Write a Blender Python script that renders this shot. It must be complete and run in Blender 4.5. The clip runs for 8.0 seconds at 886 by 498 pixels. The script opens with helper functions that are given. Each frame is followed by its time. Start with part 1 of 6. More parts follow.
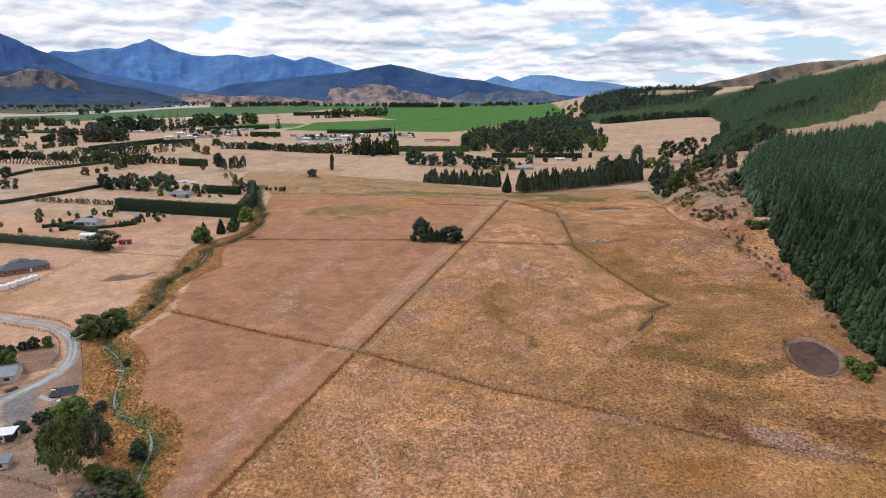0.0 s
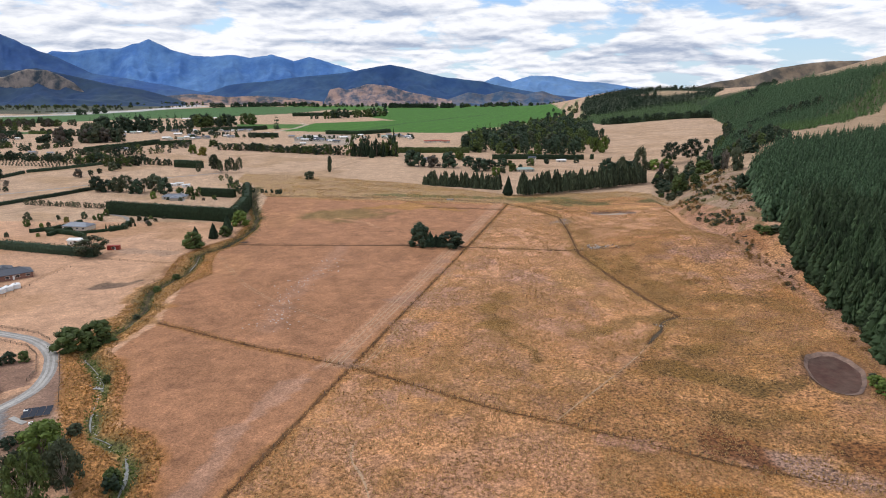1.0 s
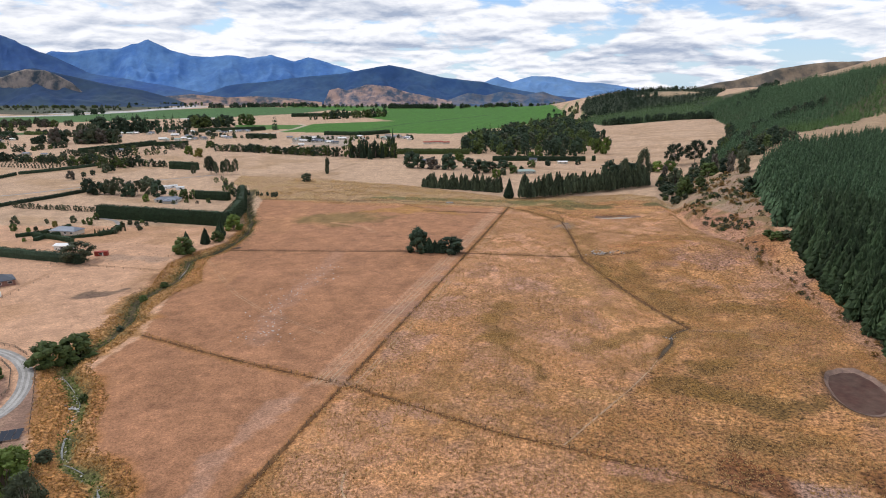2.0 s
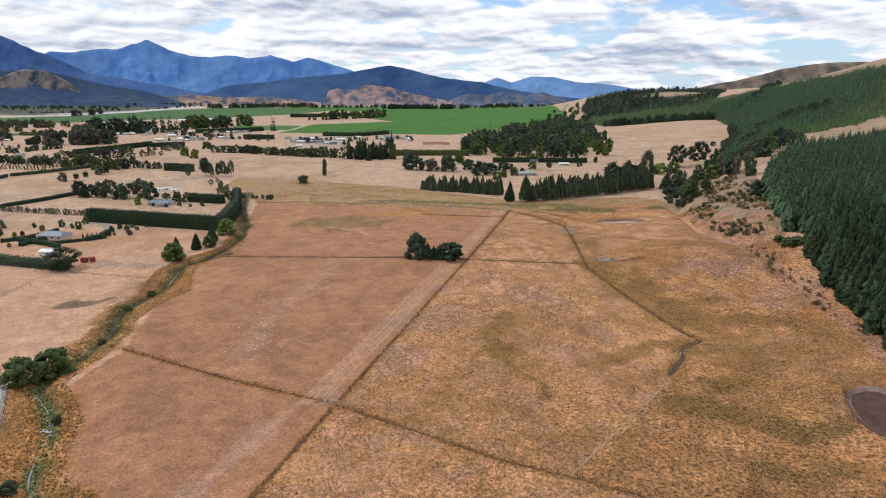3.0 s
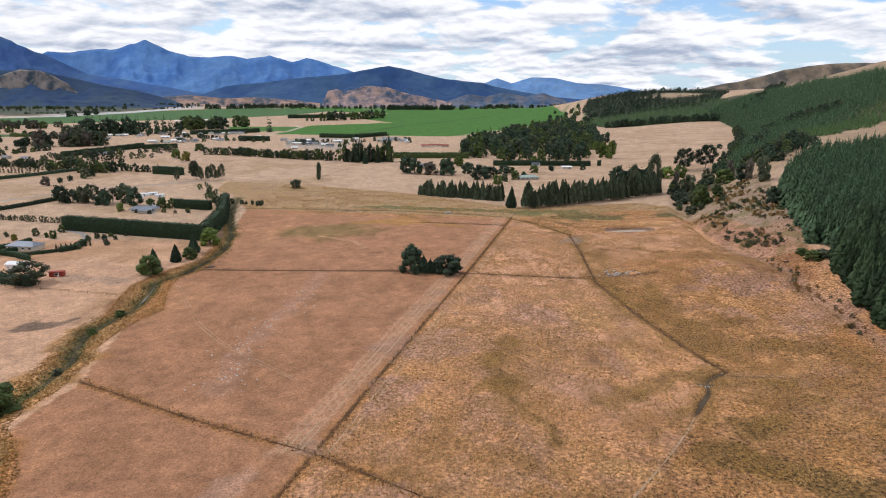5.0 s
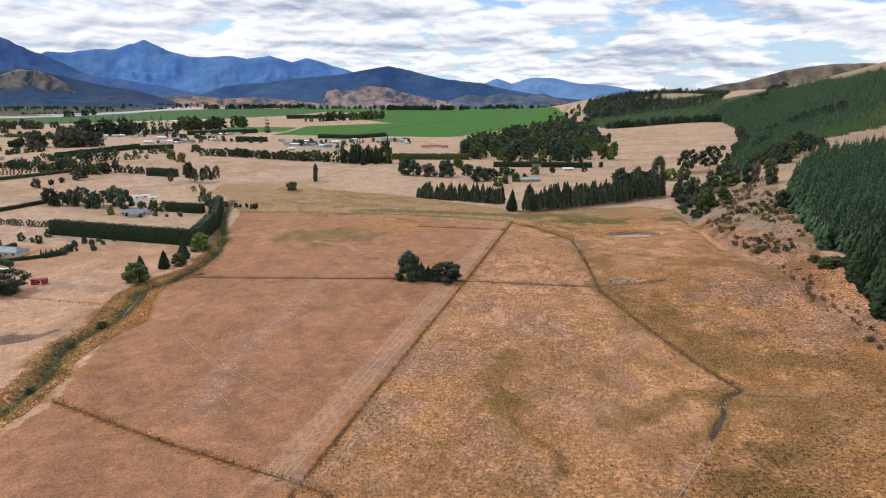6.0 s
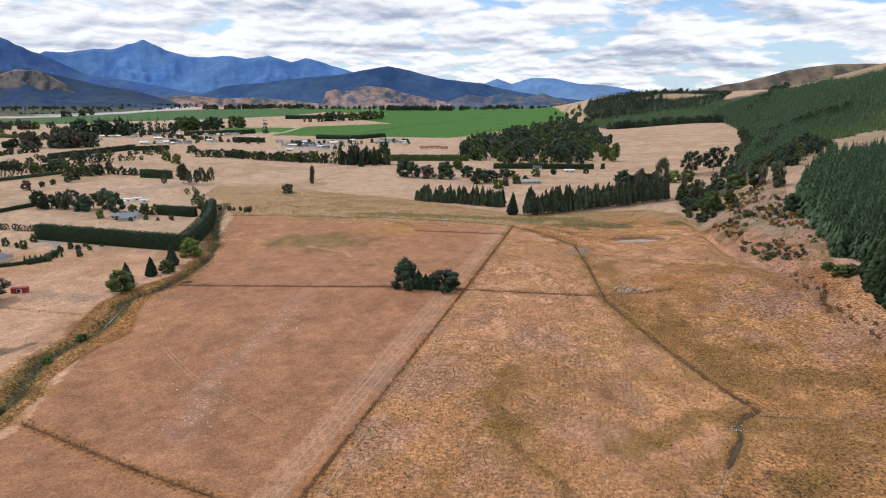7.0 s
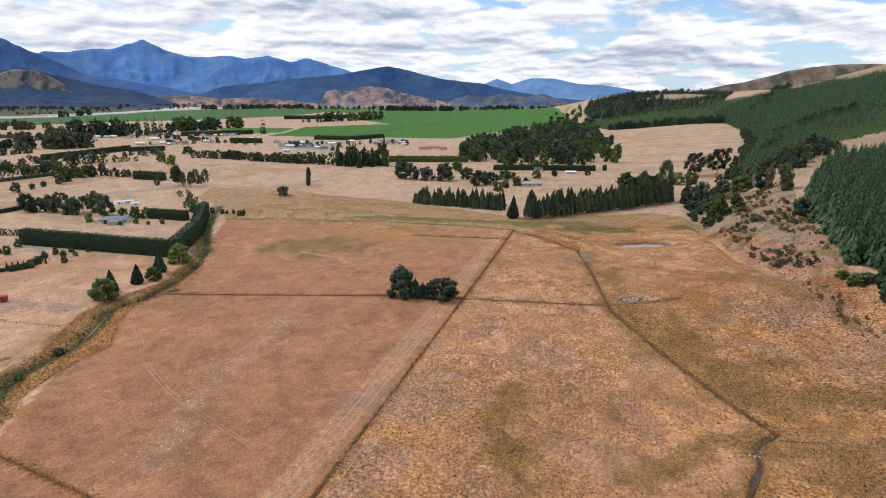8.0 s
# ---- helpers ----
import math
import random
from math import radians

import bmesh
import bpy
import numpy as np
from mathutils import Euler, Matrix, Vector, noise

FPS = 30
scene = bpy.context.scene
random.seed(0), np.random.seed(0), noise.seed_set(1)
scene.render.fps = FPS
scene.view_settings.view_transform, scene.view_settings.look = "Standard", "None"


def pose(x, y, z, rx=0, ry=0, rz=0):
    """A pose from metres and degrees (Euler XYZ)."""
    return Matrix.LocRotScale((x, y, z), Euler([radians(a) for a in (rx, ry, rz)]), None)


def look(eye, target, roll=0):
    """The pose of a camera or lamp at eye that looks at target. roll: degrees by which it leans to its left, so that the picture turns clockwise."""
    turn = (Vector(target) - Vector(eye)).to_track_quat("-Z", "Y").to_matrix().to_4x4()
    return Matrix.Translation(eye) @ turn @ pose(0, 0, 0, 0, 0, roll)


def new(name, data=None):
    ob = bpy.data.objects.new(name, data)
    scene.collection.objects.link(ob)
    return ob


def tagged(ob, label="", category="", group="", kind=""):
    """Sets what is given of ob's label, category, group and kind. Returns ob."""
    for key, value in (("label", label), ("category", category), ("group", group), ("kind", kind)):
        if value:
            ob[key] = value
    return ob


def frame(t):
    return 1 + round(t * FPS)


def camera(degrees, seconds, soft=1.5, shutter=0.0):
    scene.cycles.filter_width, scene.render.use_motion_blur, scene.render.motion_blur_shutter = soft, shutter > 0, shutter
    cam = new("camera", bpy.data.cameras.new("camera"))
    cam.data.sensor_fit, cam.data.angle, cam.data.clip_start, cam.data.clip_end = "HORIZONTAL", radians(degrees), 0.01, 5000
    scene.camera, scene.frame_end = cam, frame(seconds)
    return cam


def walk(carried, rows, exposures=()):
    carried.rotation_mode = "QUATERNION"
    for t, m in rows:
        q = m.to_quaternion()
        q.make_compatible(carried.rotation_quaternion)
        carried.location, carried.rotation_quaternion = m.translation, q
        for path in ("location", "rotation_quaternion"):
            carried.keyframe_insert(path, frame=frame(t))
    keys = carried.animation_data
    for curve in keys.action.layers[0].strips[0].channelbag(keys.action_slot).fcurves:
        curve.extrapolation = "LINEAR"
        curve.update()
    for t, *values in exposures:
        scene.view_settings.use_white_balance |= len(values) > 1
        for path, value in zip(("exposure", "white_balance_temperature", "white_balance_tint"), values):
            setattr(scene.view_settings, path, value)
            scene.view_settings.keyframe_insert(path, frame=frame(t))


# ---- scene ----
cam = camera(71, 8.0, soft=1.0)
walk(cam, [
    (0.0, look((0.000, 0.000, 90.000), (0.000, 96.794, 64.883), 0.268)),
    (1.0, look((0.250, 12.315, 89.995), (0.275, 109.131, 64.962), 0.300)),
    (2.0, look((0.596, 24.681, 90.010), (0.646, 121.517, 65.052), 0.333)),
    (3.0, look((1.038, 37.098, 90.045), (1.110, 133.950, 65.152), 0.366)),
    (4.0, look((1.576, 49.566, 90.100), (1.670, 146.433, 65.263), 0.399)),
    (5.0, look((2.210, 62.085, 90.174), (2.324, 158.964, 65.385), 0.431)),
    (6.0, look((2.941, 74.655, 90.269), (3.072, 171.543, 65.517), 0.464)),
    (7.0, look((3.767, 87.276, 90.384), (3.915, 184.171, 65.659), 0.497)),
    (8.0, look((4.689, 99.948, 90.518), (4.853, 196.847, 65.812), 0.530)),
])

# ---------------- light ----------------
SUN_EL, SUN_AZ = 52, 285          # degrees; azimuth clockwise from the way of flight
world = bpy.data.worlds.new("sky")
scene.world = world
world.use_nodes = True
wn, wl = world.node_tree.nodes, world.node_tree.links
wn.clear()


def wnode(kind, **kw):
    n = wn.new(kind)
    for k, v in kw.items():
        if k == "op":
            n.operation = v
        else:
            n.inputs[int(k[1:])].default_value = v
    return n


sky = wn.new("ShaderNodeTexSky")
sky.sky_type, sky.sun_disc = "NISHITA", False
sky.sun_elevation, sky.sun_rotation = radians(SUN_EL), radians(SUN_AZ)
sky.dust_density = 1.0
coord = wn.new("ShaderNodeTexCoord")
split = wn.new("ShaderNodeSeparateXYZ")
wl.new(coord.outputs["Generated"], split.inputs[0])
zc = wnode("ShaderNodeMath", op="MAXIMUM", i1=0.0)
wl.new(split.outputs[2], zc.inputs[0])
za = wnode("ShaderNodeMath", op="ADD", i1=0.21)
wl.new(zc.outputs[0], za.inputs[0])
div_x, div_y = wnode("ShaderNodeMath", op="DIVIDE"), wnode("ShaderNodeMath", op="DIVIDE")
for dnode, out in ((div_x, 0), (div_y, 1)):
    wl.new(split.outputs[out], dnode.inputs[0])
    wl.new(za.outputs[0], dnode.inputs[1])
plane = wn.new("ShaderNodeCombineXYZ")
wl.new(div_x.outputs[0], plane.inputs[0])
wl.new(div_y.outputs[0], plane.inputs[1])


def cloud(scale, detail, rough, offset, stretch=(1.0, 1.0, 1.0)):
    """A layer of cloud, drawn on a flat ceiling seen in perspective."""
    size = wn.new("ShaderNodeVectorMath")
    size.operation = "MULTIPLY"
    size.inputs[1].default_value = stretch
    wl.new(plane.outputs[0], size.inputs[0])
    shift = wn.new("ShaderNodeVectorMath")
    shift.operation = "ADD"
    shift.inputs[1].default_value = offset
    wl.new(size.outputs[0], shift.inputs[0])
    n = wn.new("ShaderNodeTexNoise")
    n.inputs["Scale"].default_value, n.inputs["Detail"].default_value = scale, detail
    n.inputs["Roughness"].default_value, n.inputs["Distortion"].default_value = rough, 0.15
    wl.new(shift.outputs[0], n.inputs["Vector"])
    return n.outputs[0]


def ranged(value, lo, hi, a=0.0, b=1.0, soft=True):
    r = wn.new("ShaderNodeMapRange")
    if soft:
        r.interpolation_type = "SMOOTHSTEP"
    for k, v in ((1, lo), (2, hi), (3, a), (4, b)):
        r.inputs[k].default_value = v
    wl.new(value, r.inputs[0])
    return r.outputs[0]


def joined(op, a, b):
    n = wnode("ShaderNodeMath", op=op)
    for k, v in ((0, a), (1, b)):
        if isinstance(v, float):
            n.inputs[k].default_value = v
        else:
            wl.new(v, n.inputs[k])
    return n.outputs[0]


cells = cloud(2.7, 10.0, 0.54, (3.1, 1.7, 0.0))
above = cloud(2.7, 10.0, 0.54, (3.1, 1.63, 0.0))          # the same cloud, a little higher up
banks = cloud(1.5, 6.0, 0.55, (7.3, 4.6, 2.0), (0.42, 1.0, 1.0))
clear = joined("MULTIPLY", ranged(split.outputs[0], 0.12, 0.42), ranged(split.outputs[2], 0.075, 0.015))
thick = joined("MULTIPLY", ranged(split.outputs[0], -0.05, -0.4), ranged(split.outputs[2], 0.11, 0.06))
density = joined("ADD", joined("SUBTRACT", cells, joined("MULTIPLY", clear, 0.06)), joined("MULTIPLY", thick, 0.12))
density = joined("ADD", density, joined("MULTIPLY", joined("SUBTRACT", banks, 0.5), 0.35))
cover = ranged(density, 0.375, 0.475)
relief = joined("MULTIPLY", joined("SUBTRACT", above, cells), 4.2)
gloom = joined("ADD", joined("MULTIPLY", ranged(banks, 0.47, 0.66), 0.75), ranged(split.outputs[0], -0.1, -0.5, 0.0, 0.16))
shade = ranged(joined("ADD", joined("ADD", relief, gloom), 0.05), 0.0, 1.0, 0.0, 1.0, False)
puff = wn.new("ShaderNodeMix")
puff.data_type = "RGBA"
puff.inputs[6].default_value, puff.inputs[7].default_value = (0.99, 1.0, 1.05, 1), (0.40, 0.47, 0.62, 1)
wl.new(shade, puff.inputs[0])
blue = wn.new("ShaderNodeMix")
blue.data_type, blue.blend_type = "RGBA", "MULTIPLY"
blue.inputs[0].default_value = 1.0
blue.inputs[7].default_value = (0.10, 0.128, 0.175, 1)
wl.new(sky.outputs[0], blue.inputs[6])
whole = wn.new("ShaderNodeMix")
whole.data_type = "RGBA"
wl.new(cover, whole.inputs[0])
pale = wn.new("ShaderNodeMix")
pale.data_type = "RGBA"
pale.inputs[7].default_value = (0.66, 0.83, 0.97, 1)
wl.new(ranged(split.outputs[2], 0.16, 0.0, 0.1, 0.75), pale.inputs[0])
wl.new(blue.outputs[2], pale.inputs[6])
wl.new(pale.outputs[2], whole.inputs[6])
wl.new(puff.outputs[2], whole.inputs[7])
back, wout = wn.new("ShaderNodeBackground"), wn.new("ShaderNodeOutputWorld")
back.inputs[1].default_value = 1.0
wl.new(whole.outputs[2], back.inputs[0])
wl.new(back.outputs[0], wout.inputs[0])

lamp = bpy.data.lights.new("sun", "SUN")
lamp.energy, lamp.angle, lamp.color = 1.6, radians(10), (1.0, 0.975, 0.95)
sun = new("sun", lamp)
sd = Vector((math.sin(radians(SUN_AZ)) * math.cos(radians(SUN_EL)), math.cos(radians(SUN_AZ)) * math.cos(radians(SUN_EL)), math.sin(radians(SUN_EL))))
sun.matrix_world = look(sd * 500, (0, 0, 0))
scene.view_settings.exposure = 0.0

# ---------------- materials ----------------


def material(name, base, rough=0.85, grain=0.0, scale=1.0, stain=0.0, stain_scale=0.1, bump=0.0, metal=0.0, vary=0.0, island=0.0,
             attribute="", translucent=0.0, second=None, coords="Object", bump_distance=0.1, rugged=0.0):
    """A surface with fine grain, broad stains, relief, and variation from object to object or from leaf to leaf."""
    m = bpy.data.materials.new(name)
    m.use_nodes = True
    nt = m.node_tree
    b = nt.nodes["Principled BSDF"]
    b.inputs["Roughness"].default_value, b.inputs["Metallic"].default_value = rough, metal
    b.inputs["Specular IOR Level"].default_value = 0.25 if not metal and rough > 0.5 else 0.5
    tc = nt.nodes.new("ShaderNodeTexCoord")
    if attribute:
        a = nt.nodes.new("ShaderNodeAttribute")
        a.attribute_name = attribute
        col = a.outputs["Color"]
    else:
        rgb = nt.nodes.new("ShaderNodeRGB")
        rgb.outputs[0].default_value = (*base, 1)
        col = rgb.outputs[0]

    def noise_at(s, detail, seed):
        mp = nt.nodes.new("ShaderNodeMapping")
        mp.inputs["Location"].default_value = (seed, seed * 2.3, seed * 0.7)
        nt.links.new(tc.outputs[coords], mp.inputs[0])
        n = nt.nodes.new("ShaderNodeTexNoise")
        n.inputs["Scale"].default_value, n.inputs["Detail"].default_value = s, detail
        n.inputs["Roughness"].default_value = 0.65
        nt.links.new(mp.outputs[0], n.inputs["Vector"])
        return n.outputs[0]

    def times(col, fac, lo, hi, amount):
        """Multiply the colour by a value that goes with fac."""
        r = nt.nodes.new("ShaderNodeMapRange")
        r.inputs[1].default_value, r.inputs[2].default_value = lo, hi
        r.inputs[3].default_value, r.inputs[4].default_value = 1 - amount, 1 + amount
        nt.links.new(fac, r.inputs[0])
        v = nt.nodes.new("ShaderNodeVectorMath")
        v.operation = "SCALE"
        nt.links.new(col, v.inputs[0])
        nt.links.new(r.outputs[0], v.inputs["Scale"])
        return v.outputs[0]

    if second:
        mx = nt.nodes.new("ShaderNodeMix")
        mx.data_type = "RGBA"
        r = nt.nodes.new("ShaderNodeMapRange")
        r.inputs[1].default_value, r.inputs[2].default_value = 0.42, 0.6
        nt.links.new(noise_at(stain_scale * 1.7, 6, 21), r.inputs[0])
        nt.links.new(r.outputs[0], mx.inputs[0])
        nt.links.new(col, mx.inputs[6])
        mx.inputs[7].default_value = (*second, 1)
        col = mx.outputs[2]
    if rugged:
        r = nt.nodes.new("ShaderNodeMapRange")
        r.inputs[1].default_value, r.inputs[2].default_value, r.inputs[3].default_value, r.inputs[4].default_value = 0.36, 0.64, -rugged, rugged
        nt.links.new(noise_at(1.0, 4, 31), r.inputs[0])
        mu = nt.nodes.new("ShaderNodeMath")
        mu.operation = "MULTIPLY_ADD"
        nt.links.new(r.outputs[0], mu.inputs[0])
        nt.links.new(a.outputs["Alpha"], mu.inputs[1])
        mu.inputs[2].default_value = 1.0
        v = nt.nodes.new("ShaderNodeVectorMath")
        v.operation = "SCALE"
        nt.links.new(col, v.inputs[0])
        nt.links.new(mu.outputs[0], v.inputs["Scale"])
        col = v.outputs[0]
    if grain:
        col = times(col, noise_at(scale, 6, 3), 0.3, 0.7, grain)
    if stain:
        col = times(col, noise_at(stain_scale, 5, 11), 0.3, 0.7, stain)
    if vary:
        oi = nt.nodes.new("ShaderNodeObjectInfo")
        col = times(col, oi.outputs["Random"], 0, 1, vary)
    if island:
        g = nt.nodes.new("ShaderNodeNewGeometry")
        col = times(col, g.outputs["Random Per Island"], 0, 1, island)
    nt.links.new(col, b.inputs["Base Color"])
    if bump:
        bp = nt.nodes.new("ShaderNodeBump")
        bp.inputs["Strength"].default_value, bp.inputs["Distance"].default_value = bump, bump_distance
        nt.links.new(noise_at(scale * 1.3, 8, 5), bp.inputs["Height"])
        nt.links.new(bp.outputs[0], b.inputs["Normal"])
    if translucent:
        tr = nt.nodes.new("ShaderNodeBsdfTranslucent")
        nt.links.new(col, tr.inputs[0])
        ms = nt.nodes.new("ShaderNodeMixShader")
        ms.inputs[0].default_value = translucent
        nt.links.new(b.outputs[0], ms.inputs[1])
        nt.links.new(tr.outputs[0], ms.inputs[2])
        nt.links.new(ms.outputs[0], nt.nodes["Material Output"].inputs[0])
    return m


def leafy(name, base, vary=0.3, island=0.32, stain_scale=0.5):
    return material(name, base, rough=0.75, stain=0.35, stain_scale=stain_scale, vary=vary, island=island, translucent=0.2)


GROUND = material("dry_pasture", (0.4, 0.27, 0.15), rough=0.95, grain=0.40, scale=2.2, stain=0.10, stain_scale=0.25, bump=0.6, bump_distance=0.3, rugged=0.60, attribute="tone")
TUFT = material("straw", (0.51, 0.318, 0.142), rough=0.9, stain=0.25, stain_scale=0.05, island=0.24, translucent=0.2, second=(0.46, 0.275, 0.11))
RANK = material("rank_straw", (0.46, 0.272, 0.10), rough=0.9, stain=0.25, stain_scale=0.09, island=0.4, translucent=0.2, second=(0.34, 0.18, 0.05))
PINE = leafy("pine_needles", (0.042, 0.068, 0.037))
ROW_PINE = leafy("shelterbelt_needles", (0.100, 0.128, 0.072), 0.4, 0.45, 0.3)
PLANT = leafy("plantation_needles", (0.072, 0.124, 0.060), 0.5, 0.4, 0.13)
MATURE = leafy("mature_pine_needles", (0.056, 0.090, 0.040), 0.5, 0.35, 0.13)
YOUNG = leafy("young_pine_needles", (0.105, 0.175, 0.060), 0.3, 0.35, 0.06)
DARK = leafy("dark_leaves", (0.042, 0.066, 0.038))
MID = leafy("green_leaves", (0.085, 0.118, 0.035))
LIGHT = leafy("light_leaves", (0.12, 0.17, 0.035))
OLIVE = leafy("olive_leaves", (0.085, 0.100, 0.056))
YELLOW = leafy("yellow_leaves", (0.23, 0.20, 0.045))
GREY = leafy("bare_twigs", (0.14, 0.12, 0.095))
HEDGE = leafy("hedge_leaves", (0.031, 0.055, 0.025), 0.15)
BARK = material("bark", (0.13, 0.10, 0.08), rough=0.95, grain=0.4, scale=3, bump=0.5, vary=0.2)
PALE_BARK = material("pale_bark", (0.36, 0.30, 0.25), rough=0.9, grain=0.35, scale=2, bump=0.4)
WOOD = material("weathered_post", (0.15, 0.115, 0.085), rough=0.95, grain=0.3, scale=8, vary=0.3)
WIRE = material("rusty_wire", (0.11, 0.085, 0.065), rough=0.8)
WATER = material("stream_water", (0.20, 0.20, 0.18), rough=0.3, grain=0.5, scale=0.9, bump=0.3)
MUD = material("pond_mud", (0.082, 0.039, 0.029), rough=0.85, grain=0.25, scale=0.5, stain=0.3, stain_scale=0.06, bump=0.3, second=(0.112, 0.066, 0.050))
MARGIN = material("grey_pond_margin", (0.22, 0.145, 0.11), rough=0.9, grain=0.25, scale=0.6, stain=0.35, stain_scale=0.15, second=(0.15, 0.10, 0.082))
CLAY = material("dry_pond_clay", (0.40, 0.33, 0.27), rough=0.9, grain=0.2, scale=0.6, stain=0.25, stain_scale=0.15)
TUSSOCK = material("brown_tussock", (0.30, 0.17, 0.06), rough=0.95, stain=0.3, stain_scale=0.08, island=0.4, translucent=0.15, second=(0.22, 0.145, 0.05))
DITCH_MUD = material("damp_ditch_mud", (0.075, 0.052, 0.030), rough=0.8, grain=0.3, scale=0.8, stain=0.35, stain_scale=0.2, bump=0.3)
SOIL = material("dark_soil", (0.125, 0.062, 0.026), rough=1.0, grain=0.4, scale=1.5, stain=0.5, stain_scale=0.12)
PATH = material("trodden_soil", (0.41, 0.275, 0.17), rough=1.0, grain=0.3, scale=1.5, stain=0.25, stain_scale=0.15)
GRAVEL = material("gravel", (0.30, 0.28, 0.26), rough=0.95, grain=0.25, scale=1.5, stain=0.25, stain_scale=0.15, bump=0.5)
RUT = material("worn_gravel", (0.40, 0.38, 0.35), rough=0.95, grain=0.2, scale=1.5, stain=0.2, stain_scale=0.2)
PEBBLE = material("riverbed_shingle", (0.46, 0.44, 0.42), rough=0.95, grain=0.2, scale=0.05, stain=0.2, stain_scale=0.01)
SLATE = material("dark_roofing", (0.045, 0.052, 0.070), rough=0.5, grain=0.2, scale=2, vary=0.2)
METAL_ROOF = material("grey_roofing", (0.17, 0.19, 0.225), rough=0.4, grain=0.15, scale=1.5, stain=0.15, stain_scale=0.3, metal=0.2)
WHITE = material("white_paint", (0.78, 0.78, 0.76), rough=0.5, grain=0.06, scale=2, stain=0.1, stain_scale=0.3)
CREAM = material("weatherboard", (0.55, 0.50, 0.42), rough=0.8, grain=0.1, scale=2, vary=0.25)
BRICK = material("brick_wall", (0.24, 0.13, 0.10), rough=0.9, grain=0.25, scale=4)
GREEN_ROOF = material("pale_green_roofing", (0.30, 0.37, 0.33), rough=0.5, grain=0.12, scale=1)
RED = material("red_paint", (0.30, 0.05, 0.035), rough=0.6, grain=0.2, scale=2)
BLACK = material("dark_plastic", (0.02, 0.022, 0.028), rough=0.4, grain=0.2, scale=3)
PANEL = material("dark_glass_panel", (0.025, 0.030, 0.042), rough=0.15, grain=0.1, scale=2)
GLASS = material("window_glass", (0.03, 0.035, 0.04), rough=0.08)
HOUSE = material("crop_cover_net", (0.70, 0.73, 0.74), rough=0.6, grain=0.08, scale=0.1)

# ---------------- mesh helpers ----------------


def mesh(name, verts, faces, mat=None, smooth=False):
    me = bpy.data.meshes.new(name)
    verts = np.asarray(verts, dtype=np.float32)
    if isinstance(faces, np.ndarray):
        n, k = faces.shape
        me.vertices.add(len(verts))
        me.vertices.foreach_set("co", verts.ravel())
        me.loops.add(n * k)
        me.loops.foreach_set("vertex_index", faces.astype(np.int32).ravel())
        me.polygons.add(n)
        me.polygons.foreach_set("loop_start", np.arange(0, n * k, k, dtype=np.int32))
        me.polygons.foreach_set("loop_total", np.full(n, k, dtype=np.int32))
        me.update(calc_edges=True)
    else:
        me.from_pydata(verts.tolist(), [], [list(f) for f in faces])
    if mat:
        me.materials.append(mat)
    if smooth:
        me.polygons.foreach_set("use_smooth", np.ones(len(me.polygons), dtype=bool))
    return me


def part(name, bm, mat, parent=None, label=""):
    """Link a bmesh or a mesh as one object under a thing or a part."""
    if isinstance(bm, bmesh.types.BMesh):
        me = bpy.data.meshes.new(name)
        bm.to_mesh(me)
        bm.free()
    else:
        me = bm
    if mat and not me.materials:
        me.materials.append(mat)
    ob = new(name, me)
    ob.parent = parent
    return tagged(ob, label)


def box(bm, size, m=None, bevel=0.0):
    g = bmesh.ops.create_cube(bm, size=1.0, matrix=(m or Matrix()) @ Matrix.Diagonal((*size, 1)))
    if bevel:
        bmesh.ops.bevel(bm, geom=list({e for v in g["verts"] for e in v.link_edges}), offset=bevel, segments=1, affect="EDGES")
    return bm


def tube(points, radii, sides=6):
    """Vertices and faces of a tapering tube along points."""
    vs, fs = [], []
    for i, (p, r) in enumerate(zip(points, radii)):
        p = Vector(p)
        a = Vector(points[max(i - 1, 0)])
        b = Vector(points[min(i + 1, len(points) - 1)])
        q = (b - a).to_track_quat("Z", "Y")
        for k in range(sides):
            an = 2 * math.pi * k / sides
            vs.append(p + q @ Vector((r * math.cos(an), r * math.sin(an), 0)))
        if i:
            o = (i - 1) * sides
            for k in range(sides):
                k2 = (k + 1) % sides
                fs.append((o + k, o + k2, o + sides + k2, o + sides + k))
    fs.append(tuple(range(len(vs) - sides, len(vs))))
    return vs, fs


def hash2(ix, iy, s):
    h = np.sin(ix * 127.1 + iy * 311.7 + s * 74.7) * 43758.5453
    return h - np.floor(h)


def vnoise(x, y, s=0.0):
    ix, iy = np.floor(x), np.floor(y)
    fx, fy = x - ix, y - iy
    fx, fy = fx * fx * (3 - 2 * fx), fy * fy * (3 - 2 * fy)
    a, b = hash2(ix, iy, s), hash2(ix + 1, iy, s)
    c, d = hash2(ix, iy + 1, s), hash2(ix + 1, iy + 1, s)
    return (a + (b - a) * fx) * (1 - fy) + (c + (d - c) * fx) * fy


def fbm(x, y, size, octaves=4, s=0.0):
    v, amp, tot = 0, 1.0, 0.0
    for k in range(octaves):
        v = v + amp * vnoise(x / size * 2 ** k + 17.3 * k, y / size * 2 ** k - 9.1 * k, s + k)
        tot += amp
        amp *= 0.55
    return v / tot


def smooth(a, b, x):
    t = np.clip((x - a) / (b - a), 0, 1)
    return t * t * (3 - 2 * t)


